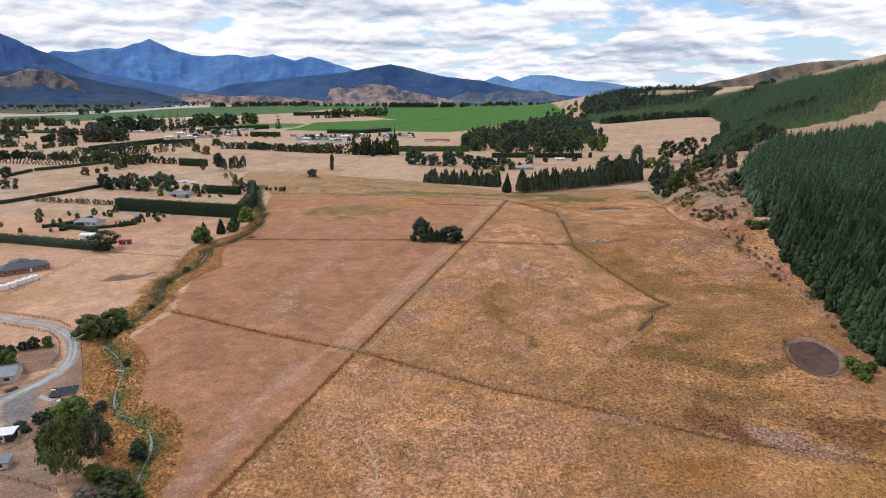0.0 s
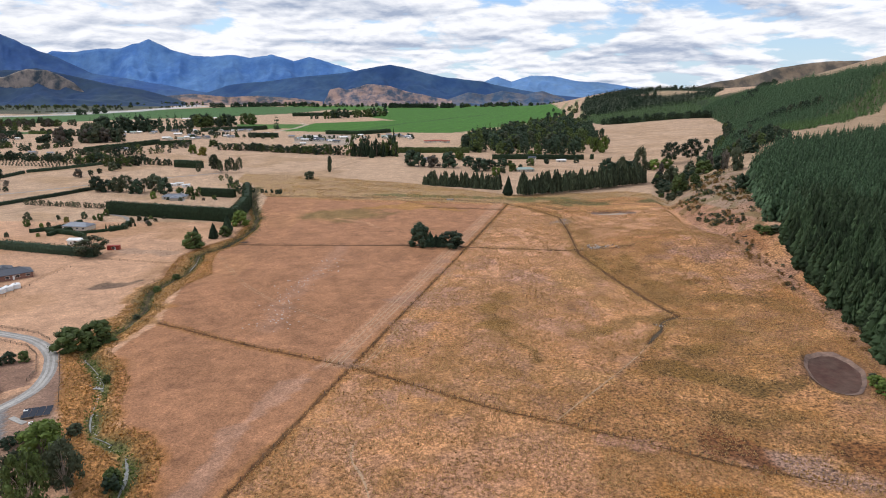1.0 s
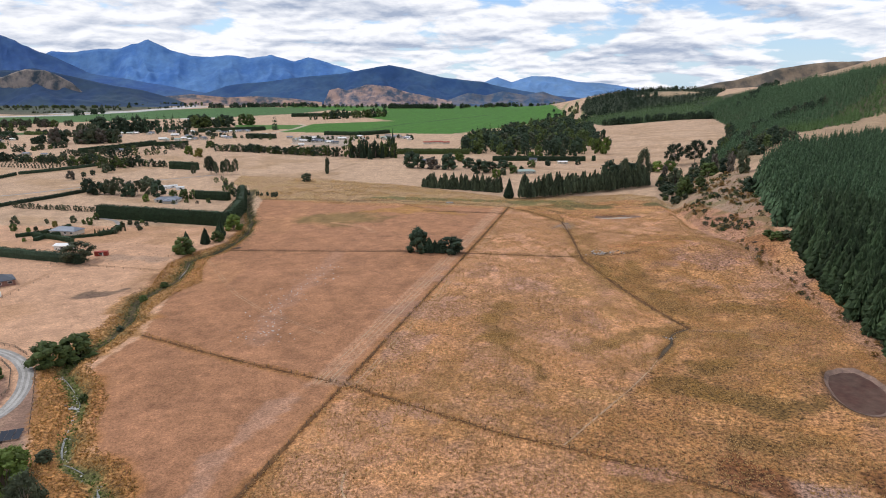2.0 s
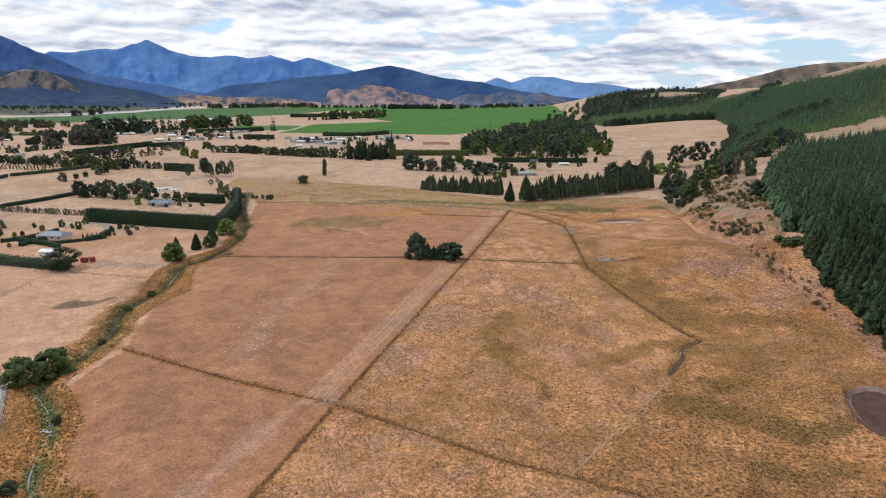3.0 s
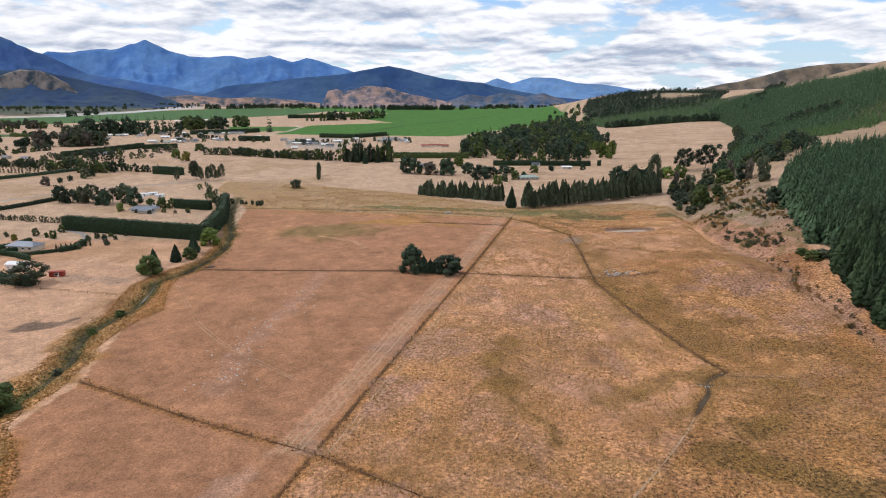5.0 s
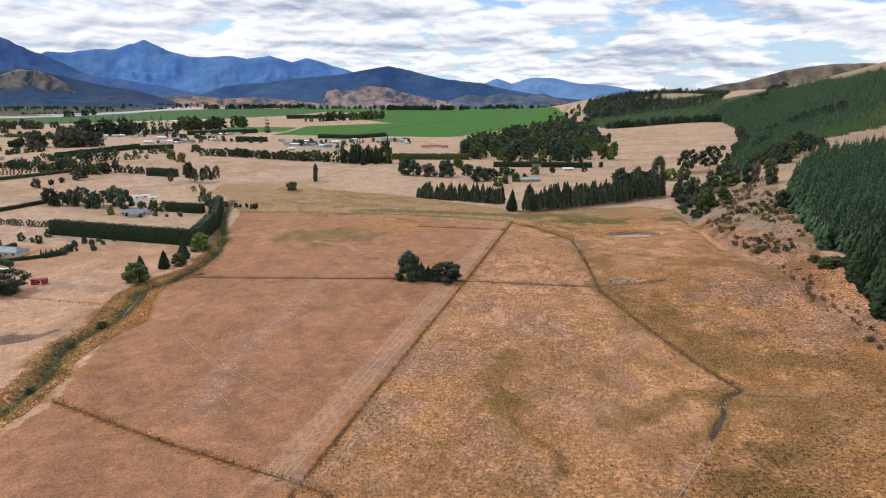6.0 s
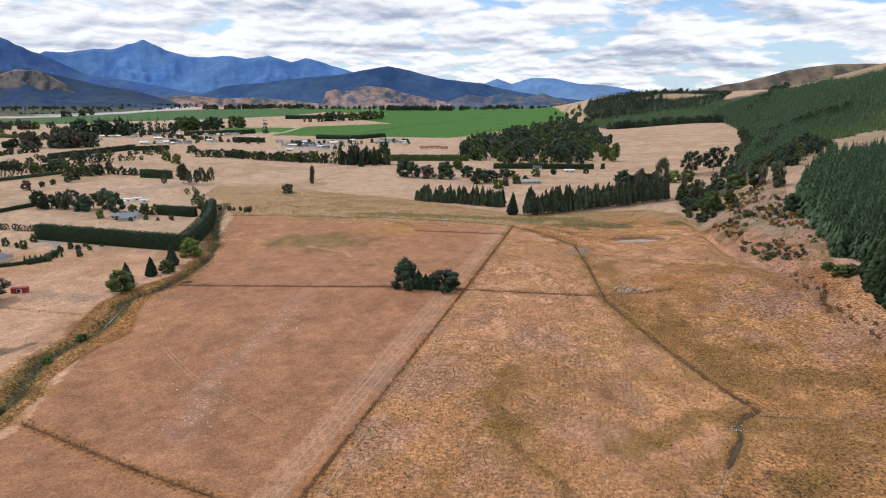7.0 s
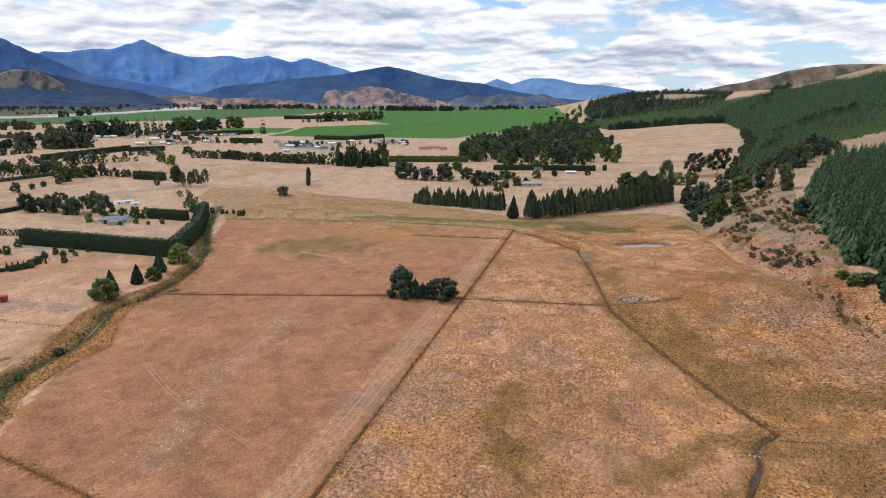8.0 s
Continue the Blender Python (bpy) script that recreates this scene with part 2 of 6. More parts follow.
def along(x, y, pts):
    """Distance from the line through pts."""
    best = np.full(np.shape(x), 1e9)
    for (x0, y0), (x1, y1) in zip(pts[:-1], pts[1:]):
        dx, dy = x1 - x0, y1 - y0
        t = np.clip(((x - x0) * dx + (y - y0) * dy) / (dx * dx + dy * dy), 0, 1)
        best = np.minimum(best, np.hypot(x - x0 - t * dx, y - y0 - t * dy))
    return best


def inside(x, y, pts):
    r = np.zeros(np.shape(x), dtype=bool)
    for (x0, y0), (x1, y1) in zip(pts, pts[1:] + pts[:1]):
        if y0 != y1:
            r ^= ((y0 > y) != (y1 > y)) & (x < (x1 - x0) * (y - y0) / (y1 - y0) + x0)
    return r


# ---------------- the lie of the land ----------------
STREAM = [(-70, 60), (-72.3, 121.5), (-72.7, 130.4), (-76.9, 146.5), (-82.0, 154.2), (-93.9, 161.3), (-100.0, 171.5), (-105.7, 189.1), (-113.9, 200.4), (-123.2, 209.7), (-126.0, 224.0), (-123.6, 234.9), (-125.0, 258.5), (-132.9, 281.0), (-131.5, 294.9), (-128.1, 311.6),
          (-131.4, 331.6), (-136.0, 347.5), (-128.2, 362.5), (-125.2, 383.8), (-125.1, 413.3), (-132.0, 447.2), (-158, 520), (-172, 585)]
CREEK_LEFT = [(-164.8, 522.3), (-134.6, 441.3), (-129.0, 386.1), (-139.5, 361.3), (-144.3, 340.4), (-139.8, 318.1), (-135.2, 298.2), (-137.0, 283.6), (-130.0, 255.0)]
CREEK_BANKS = [(-165.1, 530.9), (-140.0, 474.9), (-126.6, 438.2), (-120.8, 394.4), (-119.9, 370.8), (-126.5, 351.2), (-121.8, 328.6), (-114.4, 308.3), (-120.4, 290.6), (-121.4, 272.9), (-117.0, 250.0)] + CREEK_LEFT[::-1]
FENCE_LONG = [(-84, 10), (-52.6, 121.6), (-30.1, 202.8), (15.9, 369.1), (52.7, 508.0)]
FENCE_CROSS = [(-111.7, 241.6), (-66.9, 219.0), (-30.1, 202.8), (16.9, 174.5), (37.8, 165.5), (72.0, 147.8), (108.6, 133.6)]
FENCE_MID = [(-123.7, 367.9), (-20.4, 368.4), (15.7, 364.8), (75.5, 356.2), (109.5, 358.2)]
FENCE_FAR = [(-150.1, 536.4), (-41.4, 533.5), (31.1, 515.6), (52.7, 508.0)]
FENCE_FAR_B = [(-14.0, 490.5), (44.8, 482.4)]
DITCH = [(52.4, 505.4), (67.8, 487.9), (84.3, 453.8), (82.5, 410.8), (76.8, 349.6), (84.8, 301.7), (90.8, 274.4), (97.0, 252.0), (91.2, 248.6), (87.0, 244.5), (85.6, 238.0), (80.5, 231.0), (75.4, 223.4)]
TRACK = [(75.4, 223.4), (70.4, 215.5), (59.9, 201.7), (40.4, 178.5), (32.5, 168.9)]
FOOT_Y = [-400, 120, 200, 265, 315, 350, 410, 480, 530, 565, 620, 720, 832, 1000, 1300, 1830, 2600, 5000]
FOOT_X = [140, 140, 152, 166, 168, 172, 170, 178, 188, 207, 230, 288, 352, 450, 575, 720, 760, 700]


def foot(y):
    return np.interp(y, FOOT_Y, FOOT_X)


def land(x, y):
    """Height of the ground."""
    x, y = np.asarray(x, dtype=float), np.asarray(y, dtype=float)
    f = foot(y)
    d = x - f
    up = np.maximum(d, 0)
    far = np.interp(y, [100, 375, 560, 720, 1300, 1900], [2, 5, 12, 13, 17, 30]) * smooth(-np.interp(y, [300, 600, 1300], [60, 120, 330]), 10, d)
    far = far + (105 * (1 - np.exp(-up / 230)) + 0.17 * np.minimum(up, 500)) * smooth(-5, 40, d) * (1 - 0.75 * smooth(1300, 2400, y)) * np.interp(y, [450, 650, 820, 1020], [0.38, 0.55, 0.55, 1.0])
    near = 2.5 * smooth(-70, 0, d) + 40 * (1 - np.exp(-up / 85)) + 17 * smooth(-70, 5, strip_side(x, y)) * smooth(20, 90, d) + 6.5 * np.exp(-((x - 142) / 40) ** 2 - ((y - 355) / 32) ** 2)
    k = smooth(700, 900, y)
    z = near * (1 - k) + far * k
    z = z + 58 * smooth(1400, 2700, y) * smooth(150, 800, x) * (1 - 0.5 * smooth(700, 1100, x))
    z = z * (1 - 0.92 * smooth(2600, 3500, y))
    z = z + 5 * (fbm(x, y, 160, 3, 5) - 0.5) * smooth(0, 80, d)
    z = z + 6 * smooth(190, 340, d) * smooth(950, 1350, y) * (1 - smooth(1900, 2400, y))
    near = y < 760
    z = z - 3.5 * (1 - smooth(2, 13, np.where(near & (y > 330), along(x, y, GULLY), 99)))
    z = z - 1.5 * (1 - smooth(0.8, 4.5, np.where(near, along(x, y, STREAM), 99)))
    z = z - 0.6 * (1 - smooth(0.3, 1.6, np.where(near, along(x, y, DITCH), 99)))
    for cx, cy, rx, ry, an, deep in PONDS:
        c, s = math.cos(radians(an)), math.sin(radians(an))
        u, v = ((x - cx) * c + (y - cy) * s) / rx, (-(x - cx) * s + (y - cy) * c) / ry
        q = np.hypot(u, v)
        z = z - deep * (1 - smooth(0.7, 1.05, q)) + 0.25 * deep * (smooth(0.95, 1.1, q) - smooth(1.15, 1.5, q))
    z = z + 0.5 * (fbm(x, y, 60, 3, 2) - 0.5) + 0.16 * (fbm(x, y, 6, 2, 8) - 0.5)
    return z


GULLY = [(172, 428), (178, 470), (184, 520), (198, 562), (220, 622), (262, 690)]
PONDS = [(128.3, 198.5, 9.4, 18.5, -21, 1.6), (127.5, 468.5, 18.5, 8.5, -2, 1.7)]


far_woods = [(400, 1605), (455, 1562), (560, 1555), (655, 1560), (720, 1700), (800, 1850), (790, 1960), (640, 1950), (540, 1940), (430, 1940), (380, 1800)]
rise_woods = [(430, 1900), (660, 1880), (800, 1900), (1000, 2300), (1000, 2600), (580, 2600), (480, 2250)]
BLOCK = [(140, 120), (147, 198), (154, 222), (168, 268), (172, 290), (178, 316), (188, 344), (200, 366), (197, 384), (207, 410), (217, 437), (226, 470), (250, 512), (303, 578), (900, 1020), (900, 120)]
STRIP_A, STRIP_B = (307, 632), (600, 850)      # a cleared strip runs between the two blocks


def upper_edge(y):
    """How far up the slope the far plantation reaches."""
    return np.interp(y, [800, 1150, 1420, 1700, 1800], [275, 250, 205, 140, 110]) + 9 * np.sin(y * 0.031) + 6 * np.sin(y * 0.083)


def strip_side(x, y):
    """Distance behind the cleared strip (negative: in front of it)."""
    dx, dy = STRIP_B[0] - STRIP_A[0], STRIP_B[1] - STRIP_A[1]
    L = math.hypot(dx, dy)
    return (-(x - STRIP_A[0]) * dy + (y - STRIP_A[1]) * dx) / L


def ground_z(x, y):
    return float(land(np.array([x]), np.array([y]))[0])


ys = np.concatenate([np.arange(-400, 100, 14.0), np.arange(100, 330, 1.2), np.arange(330, 520, 1.8), np.arange(520, 1000, 3.4), np.arange(1000, 2000, 9.0), np.arange(2000, 4995, 30.0)])
inner = np.arange(-230, 230.1, 1.25)
edge = 230 + np.cumsum(np.geomspace(1.2, 16, 62))
xs = np.concatenate([-edge[::-1], inner, edge])
wide = np.maximum(1.0, (ys + 60) / 470)
GX, GY = xs[None, :] * wide[:, None], np.repeat(ys[:, None], len(xs), 1)
GZ = land(GX, GY)
rows, cols = GX.shape
idx = np.arange(rows * cols).reshape(rows, cols)
quads = np.stack([idx[:-1, :-1], idx[:-1, 1:], idx[1:, 1:], idx[1:, :-1]], -1).reshape(-1, 4)
ground_mesh = mesh("ground", np.stack([GX, GY, GZ], -1).reshape(-1, 3), quads, GROUND, True)
X, Y = GX.ravel(), GY.ravel()
WX, WY = X + 3 * (fbm(X, Y, 14, 3, 31) - 0.5), Y + 3 * (fbm(X, Y, 14, 3, 47) - 0.5)
n1, n2, n3 = fbm(X, Y, 45, 4, 3), fbm(X, Y, 9, 4, 13), fbm(X, Y, 3, 3, 23)
tone = np.empty((len(X), 3))
tone[:] = (0.585, 0.405, 0.268)


def lay(mask, colour, amount=1.0):
    """Lay a colour over the ground where mask (0 to 1) says."""
    global tone
    k = (np.clip(mask, 0, 1) * amount)[:, None]
    tone = tone * (1 - k) + np.array(colour) * k


def field(pts, colour, amount=1.0):
    lay(inside(WX, WY, pts).astype(float), colour, amount)


def strip(pts, half, colour, amount=1.0, ragged=0.5, soft=0.6):
    k = (Y < max(p[1] for p in pts) + 60) & (Y > min(p[1] for p in pts) - 60)
    m = np.zeros(len(X))
    d = along(X[k], Y[k], pts) + ragged * half * 2 * (n2[k] - 0.5)
    m[k] = 1 - smooth(half * (1 - soft), half * (1 + soft * 0.5), d)
    lay(m, colour, amount)


def blob(place, rx, ry, colour, amount=1.0, an=0, rag=2.4):
    c, s = math.cos(radians(an)), math.sin(radians(an))
    dx, dy = X - place[0], Y - place[1]
    q = np.hypot((dx * c + dy * s) / rx, (-dx * s + dy * c) / ry) + rag * (n1 + n2 - 1)
    m = 1 - smooth(0.55, 0.95, q)
    lay(m, colour, min(1.0, amount * 1.3))
    if colour[1] < 0.2:
        lay(m * smooth(0.5, 0.6, n3), tuple(0.6 * c for c in colour), 0.7)


STRAW, GRAZED, PALE, RANKC = (0.435, 0.285, 0.145), (0.40, 0.255, 0.15), (0.53, 0.37, 0.23), (0.34, 0.20, 0.07)
# tufty paddocks right of the long fence
right_side = [(-200, -400), (-84, 10), (-30.1, 202.8), (52.7, 508.0), (83.6, 517.0), (156.3, 539.0), (191.1, 498.6), (194, 375), (168, 265), (152, 200), (150, 60), (150, -400)]
field(right_side, STRAW)
lay(inside(X, Y, right_side) * smooth(0.46, 0.58, n1), (0.30, 0.205, 0.085), 0.4)
lay(inside(X, Y, right_side) * smooth(0.48, 0.6, fbm(X, Y, 28, 4, 71)), (0.50, 0.32, 0.17), 0.75)
lay(inside(X, Y, right_side) * smooth(0.5, 0.6, fbm(X, Y, 34, 4, 37)), (0.40, 0.275, 0.185), 0.6)
lay(inside(X, Y, right_side) * smooth(0.54, 0.64, n3) * smooth(0.42, 0.6, n2), (0.24, 0.145, 0.055), 0.45)
lay(inside(X, Y, right_side) * smooth(0.50, 0.62, fbm(X, Y, 16, 4, 113)), (0.46, 0.325, 0.225), 0.55)
lay(inside(X, Y, right_side) * smooth(0.52, 0.64, fbm(X, Y, 12, 4, 129)), (0.50, 0.325, 0.155), 0.6)
lay(inside(X, Y, right_side) * smooth(0.56, 0.66, fbm(X, Y, 11, 4, 147)), (0.27, 0.18, 0.065), 0.4)
lay(inside(X, Y, right_side) * smooth(230, 360, Y), (0.53, 0.37, 0.235), 0.62)
lay(inside(X, Y, right_side) * (1 - smooth(160, 235, Y)) * smooth(10, 80, X), (0.33, 0.20, 0.085), 0.35)
# grazed paddocks between the stream and the long fence
left_side = [(-200, -400), (-84, 10), (-52.6, 121.6), (-30.1, 202.8), (52.7, 508.0), (-150.1, 536.4), (-126.8, 420.8), (-131.1, 349.6), (-121.3, 290.6), (-111.7, 241.6), (-115.1, 213.0), (-95.8, 177.1), (-76.3, 150.7), (-71.4, 130.4), (-72, 60), (-190, -400)]
field(left_side, GRAZED)
lay(inside(X, Y, left_side) * smooth(0.45, 0.65, n1), (0.42, 0.27, 0.165), 0.5)
lay(inside(X, Y, left_side) * smooth(0.55, 0.7, fbm(X, Y, 20, 4, 91)), (0.36, 0.23, 0.13), 0.4)
beyond_ditch = [(76.8, 349.6), (84.8, 301.7), (95.9, 249.2), (74.2, 219.6), (40.4, 178.5), (32.5, 168.9), (72.0, 147.8), (108.6, 133.6), (150, 200), (166, 265), (190, 372), (128.7, 411.8)]
lay(inside(WX, WY, beyond_ditch) * smooth(0.36, 0.52, fbm(X, Y, 55, 4, 83)), (0.35, 0.215, 0.095), 0.6)
lay(inside(WX, WY, beyond_ditch) * smooth(0.52, 0.62, fbm(X, Y, 17, 4, 201)), (0.26, 0.165, 0.055), 0.5)
lay(inside(WX, WY, beyond_ditch) * smooth(0.5, 0.6, n2), (0.30, 0.185, 0.06), 0.4)
lay(inside(WX, WY, beyond_ditch) * smooth(0.55, 0.65, fbm(X, Y, 13, 4, 231)), (0.50, 0.335, 0.16), 0.5)
# rough strip and damp ground beyond
rough_strip = [(-204.0, 620.9), (-213.9, 681.4), (-136.3, 665.6), (-22.1, 611.2), (58.5, 551.5), (165.0, 570.7), (196.1, 525.6), (189.2, 493.5), (84.3, 453.8), (52.2, 502.8), (-68.2, 512.9), (-150.1, 536.4), (-179.4, 595.0)]
field(rough_strip, (0.47, 0.30, 0.155))
lay(inside(X, Y, rough_strip) * smooth(0.42, 0.6, n2), (0.33, 0.22, 0.085), 0.5)
lay(inside(X, Y, [(-72.7, 547.7), (-12.0, 534.3), (51.2, 527.4), (94.1, 496.1), (190.2, 509.0), (199.5, 549.3), (56.9, 536.3), (-43.0, 554.8)]) * smooth(0.38, 0.5, n1), (0.16, 0.15, 0.05), 0.85)
blob((-74.0, 458.7), 48, 32, (0.26, 0.22, 0.085), 0.6, 10, 0.6)
blob((-24.7, 493.0), 45, 14, (0.45, 0.30, 0.11), 0.7, 0)
strip([(-76.1, 445.7), (-51.8, 432.1), (-43.5, 417.1)], 1.8, (0.50, 0.35, 0.22), 0.8)
# farmland beyond
green = (0.062, 0.185, 0.018)
field([(-352, 1356), (-336, 1672), (-140, 1842), (-270, 2093), (-218, 2574), (-547, 2736), (-815, 3221), (149, 3747), (535, 3450), (406, 2122), (242, 1752), (115, 1511), (18, 1328)], green)
field([(-1125, 1604), (-1113, 1719), (-976, 1937), (-875, 2161), (-542, 2300), (-464, 2824), (-924, 3203), (-1143, 2651), (-1212, 2077), (-1330, 1901)], (0.075, 0.165, 0.045))
field([(-447, 1406), (-345, 1454), (-347, 1618), (-523, 1603)], (0.08, 0.19, 0.03))
field([(-831, 1178), (-806, 1240), (-814, 1288), (-914, 1298)], (0.08, 0.15, 0.04))
strip([(-180, 1387), (-98, 1693), (152, 2279)], 8, (0.035, 0.09, 0.02), 0.9, 0.1)
for k in range(14):
    strip([(-330 + 46 * k, 1345), (-330 + 46 * k + 330, 2400 + 20 * k)], 7, (0.075, 0.215, 0.022), 0.5, 0.2)
strip([(-353, 1337), (-338, 1455), (-342, 1593), (-373, 1669)], 6, (0.62, 0.52, 0.42), 0.8)
field([(-1664, 2383), (-1335, 2256), (-1308, 2701), (-1433, 3331), (-1341, 3734), (-660, 4026), (55, 4176), (825, 4338), (1013, 5334), (-2995, 4308)], (0.10, 0.12, 0.055), 0.9)
field([(-332, 2767), (-186, 3224), (520, 3563), (616, 3977), (-452, 3509)], (0.10, 0.20, 0.05))
strip([(-1451, 1926), (-1294, 2003), (-1236, 2120), (-1178, 2387), (-1233, 3052), (-1341, 3734)], 42, (0.62, 0.61, 0.60), 0.95, 0.7)
field([(-280, 1274), (-163, 1250), (-152, 1022), (-253, 1060)], (0.42, 0.37, 0.32), 0.7)
field([(-1090, 1554), (-980, 1676), (-863, 1842), (-690, 2011), (-542, 2299), (-737, 3133), (-943, 2758), (-1066, 2238), (-1122, 1960), (-1284, 1833)], (0.075, 0.165, 0.045))
field([(-1700, 2150), (-1340, 2110), (-1230, 2300), (-1260, 3000), (-1500, 3300), (-2600, 3000)], (0.075, 0.09, 0.06), 0.9)
strip([(-1560, 1900), (-1357, 1939), (-1213, 2078)], 30, (0.60, 0.59, 0.57), 0.95, 0.5)
strip([(-1330, 2220), (-1195, 2513), (-1165, 2884), (-1140, 3172)], 36, (0.60, 0.59, 0.57), 0.9, 0.9)
# fields on the far side of the stream
lay(((X < -100) & (Y > 200) & (Y < 900)) * smooth(0.5, 0.68, n1), (0.45, 0.295, 0.165), 0.7)
lay(((X > 60) & (Y > 620) & (Y < 1500)) * smooth(0.5, 0.62, fbm(X * 0.35, Y, 22, 3, 44)), (0.46, 0.30, 0.175), 0.6)
strip([(-299.2, 512.1), (-322.8, 444.1)], 2.0, (0.36, 0.25, 0.15), 0.5)
blob((-152.3, 290.1), 9, 5, (0.24, 0.18, 0.13), 0.75, 35)
blob((-162.0, 349.0), 22, 5, (0.42, 0.33, 0.25), 0.5, -10)
strip([(-203.1, 340.5), (-183.2, 335.9), (-144.2, 328.1)], 1.2, (0.33, 0.22, 0.13), 0.7)
strip([(-194.9, 320.3), (-195.3, 283.0), (-194.4, 258.3)], 1.5, (0.36, 0.24, 0.14), 0.6)
# creek banks
strip(STREAM[:12], 8.5, (0.42, 0.245, 0.095), 0.95, 0.5, 0.35)
strip(STREAM[10:14], 10, (0.44, 0.265, 0.105), 0.9, 0.8, 0.35)
field(CREEK_BANKS, (0.43, 0.265, 0.11), 0.9)
strip([(x + 1, y) for x, y in CREEK_LEFT], 3.2, (0.27, 0.15, 0.07), 0.8, 0.8)
strip(CREEK_BANKS[:11], 0.7, (0.24, 0.14, 0.06), 0.6, 0.8)
strip(STREAM, 5.0, (0.22, 0.18, 0.07), 0.75, 0.9)
strip(STREAM[:12], 2.8, (0.11, 0.125, 0.04), 0.8, 0.9)
strip(STREAM[11:], 2.6, (0.15, 0.125, 0.05), 0.8, 1.4)
strip(STREAM[11:], 1.3, (0.07, 0.06, 0.03), 0.9, 1.0)
# yard and garden ground beside the creek
yard = [(-135.3, 172.9), (-129.4, 179.8), (-126.4, 186.8), (-126.9, 193.3), (-117.9, 184.8), (-107.5, 169.6), (-99.9, 150.5), (-91.6, 128.0), (-86.9, 121.4), (-99.6, 121.3)]
field(yard, (0.34, 0.25, 0.185))
field([(-132.8, 169.4), (-126.9, 176.0), (-116.3, 159.4), (-115.1, 150.4), (-117.7, 147.5)], (0.25, 0.23, 0.22))
field([(-93.7, 139.8), (-92.3, 128.0), (-105.7, 130.1), (-112.3, 139.6)], (0.36, 0.28, 0.21))
field([(-159.0, 207.2), (-139.3, 206.5), (-130.7, 197.8), (-127.7, 188.9), (-134.3, 184.6), (-140.6, 180.5)], (0.31, 0.215, 0.16))
field([(-133, 212), (-121, 194), (-110, 174), (-116, 168), (-122.5, 186), (-126, 198)], (0.30, 0.215, 0.165))
RANK_FLAT = [(-132.7, 212.7), (-124.1, 210.2), (-104.2, 184.9), (-99.4, 169.7), (-93.1, 158.1), (-80.3, 147.9), (-74.3, 128.2), (-76.8, 123.9), (-93.8, 150.6), (-109.5, 173.2)]
field(RANK_FLAT, (0.40, 0.225, 0.085))
# fence lines, ditches and stock tracks
for line in (FENCE_LONG, FENCE_CROSS):
    strip(line, 2.4, (0.44, 0.27, 0.10), 0.55, 0.7)
    strip(line, 0.8, (0.16, 0.08, 0.03), 0.9, 0.5)
strip(FENCE_MID, 1.3, (0.14, 0.08, 0.045), 0.95, 0.4)
strip([(109.5, 358.2), (140, 355), (178, 352)], 1.0, (0.26, 0.15, 0.075), 0.6, 0.5)
strip(FENCE_FAR_B, 1.5, (0.17, 0.095, 0.05), 0.9, 0.4)
for line, half, colour in (([(-88, 523.7), (-59, 532.7), (-29.9, 518.4), (-15.6, 502.9)], 1.6, (0.30, 0.19, 0.08)), ([(-101.9, 586.3), (-64, 571), (-20.8, 555.7)], 1.8, (0.31, 0.20, 0.09)), ([(25.4, 534.3), (53, 528.1), (76.8, 503), (89.1, 485.1)], 3.5, (0.22, 0.165, 0.065)),
                           ([(-127.4, 715.3), (-118, 760), (-107.2, 801.8)], 2.0, (0.40, 0.27, 0.16)), ([(-190, 640), (-90, 615), (-20, 590)], 2.2, (0.36, 0.23, 0.11))):
    strip(line, half, colour, 0.7, 0.9)
strip(FENCE_FAR, 1.5, (0.22, 0.135, 0.065), 0.8, 0.4)
strip(DITCH, 5.5, (0.30, 0.21, 0.065), 0.65, 1.1)
strip([(x + 9, y + 2) for x, y in DITCH[3:8]], 6.5, (0.27, 0.18, 0.06), 0.65, 1.6)
strip(DITCH[3:8], 2.2, (0.46, 0.30, 0.13), 0.5, 1.0)
strip(DITCH, 1.3, (0.13, 0.085, 0.045), 0.95, 0.5)
strip(TRACK, 1.6, (0.44, 0.31, 0.19), 0.6, 0.9)
strip(TRACK, 0.7, (0.22, 0.145, 0.07), 0.5, 0.9)
for off in (4.5, 6.5, 8.5, 11.0):
    strip([(p[0] - off, p[1]) for p in FENCE_LONG[2:]], 0.8, (0.52, 0.38, 0.26), 0.7, 0.7)
for off in (-3.5, -6.0):
    strip([(p[0] - off, p[1]) for p in FENCE_LONG[2:]], 0.8, (0.48, 0.33, 0.19), 0.4, 0.8)
blob((-30.8, 206.0), 3.5, 3.5, (0.34, 0.27, 0.21), 0.5)
strip([(-58.6, 363.4), (-59.0, 340.6), (-64.0, 301.3), (-69.3, 269.5), (-67.3, 237.0)], 4.5, (0.44, 0.32, 0.235), 0.5, 1.0)
blob((-53.3, 170.1), 4, 30, (0.45, 0.335, 0.25), 0.6, -18)
blob((-56.8, 145.3), 4, 20, (0.45, 0.335, 0.25), 0.6, -10)
strip([(-17.7, 118.4), (-17.7, 128.6), (-17.4, 140.4), (-21.0, 149.8), (-28.8, 155.6), (-17.5, 170.5), (-11.1, 177.9)], 3.0, (0.48, 0.335, 0.215), 0.6, 1.2)
strip([(-15.0, 121.9), (-15.7, 133.1), (-18.7, 143.0), (-23.2, 149.8), (-22.7, 157.2)], 1.5, (0.50, 0.36, 0.24), 0.8, 0.6)
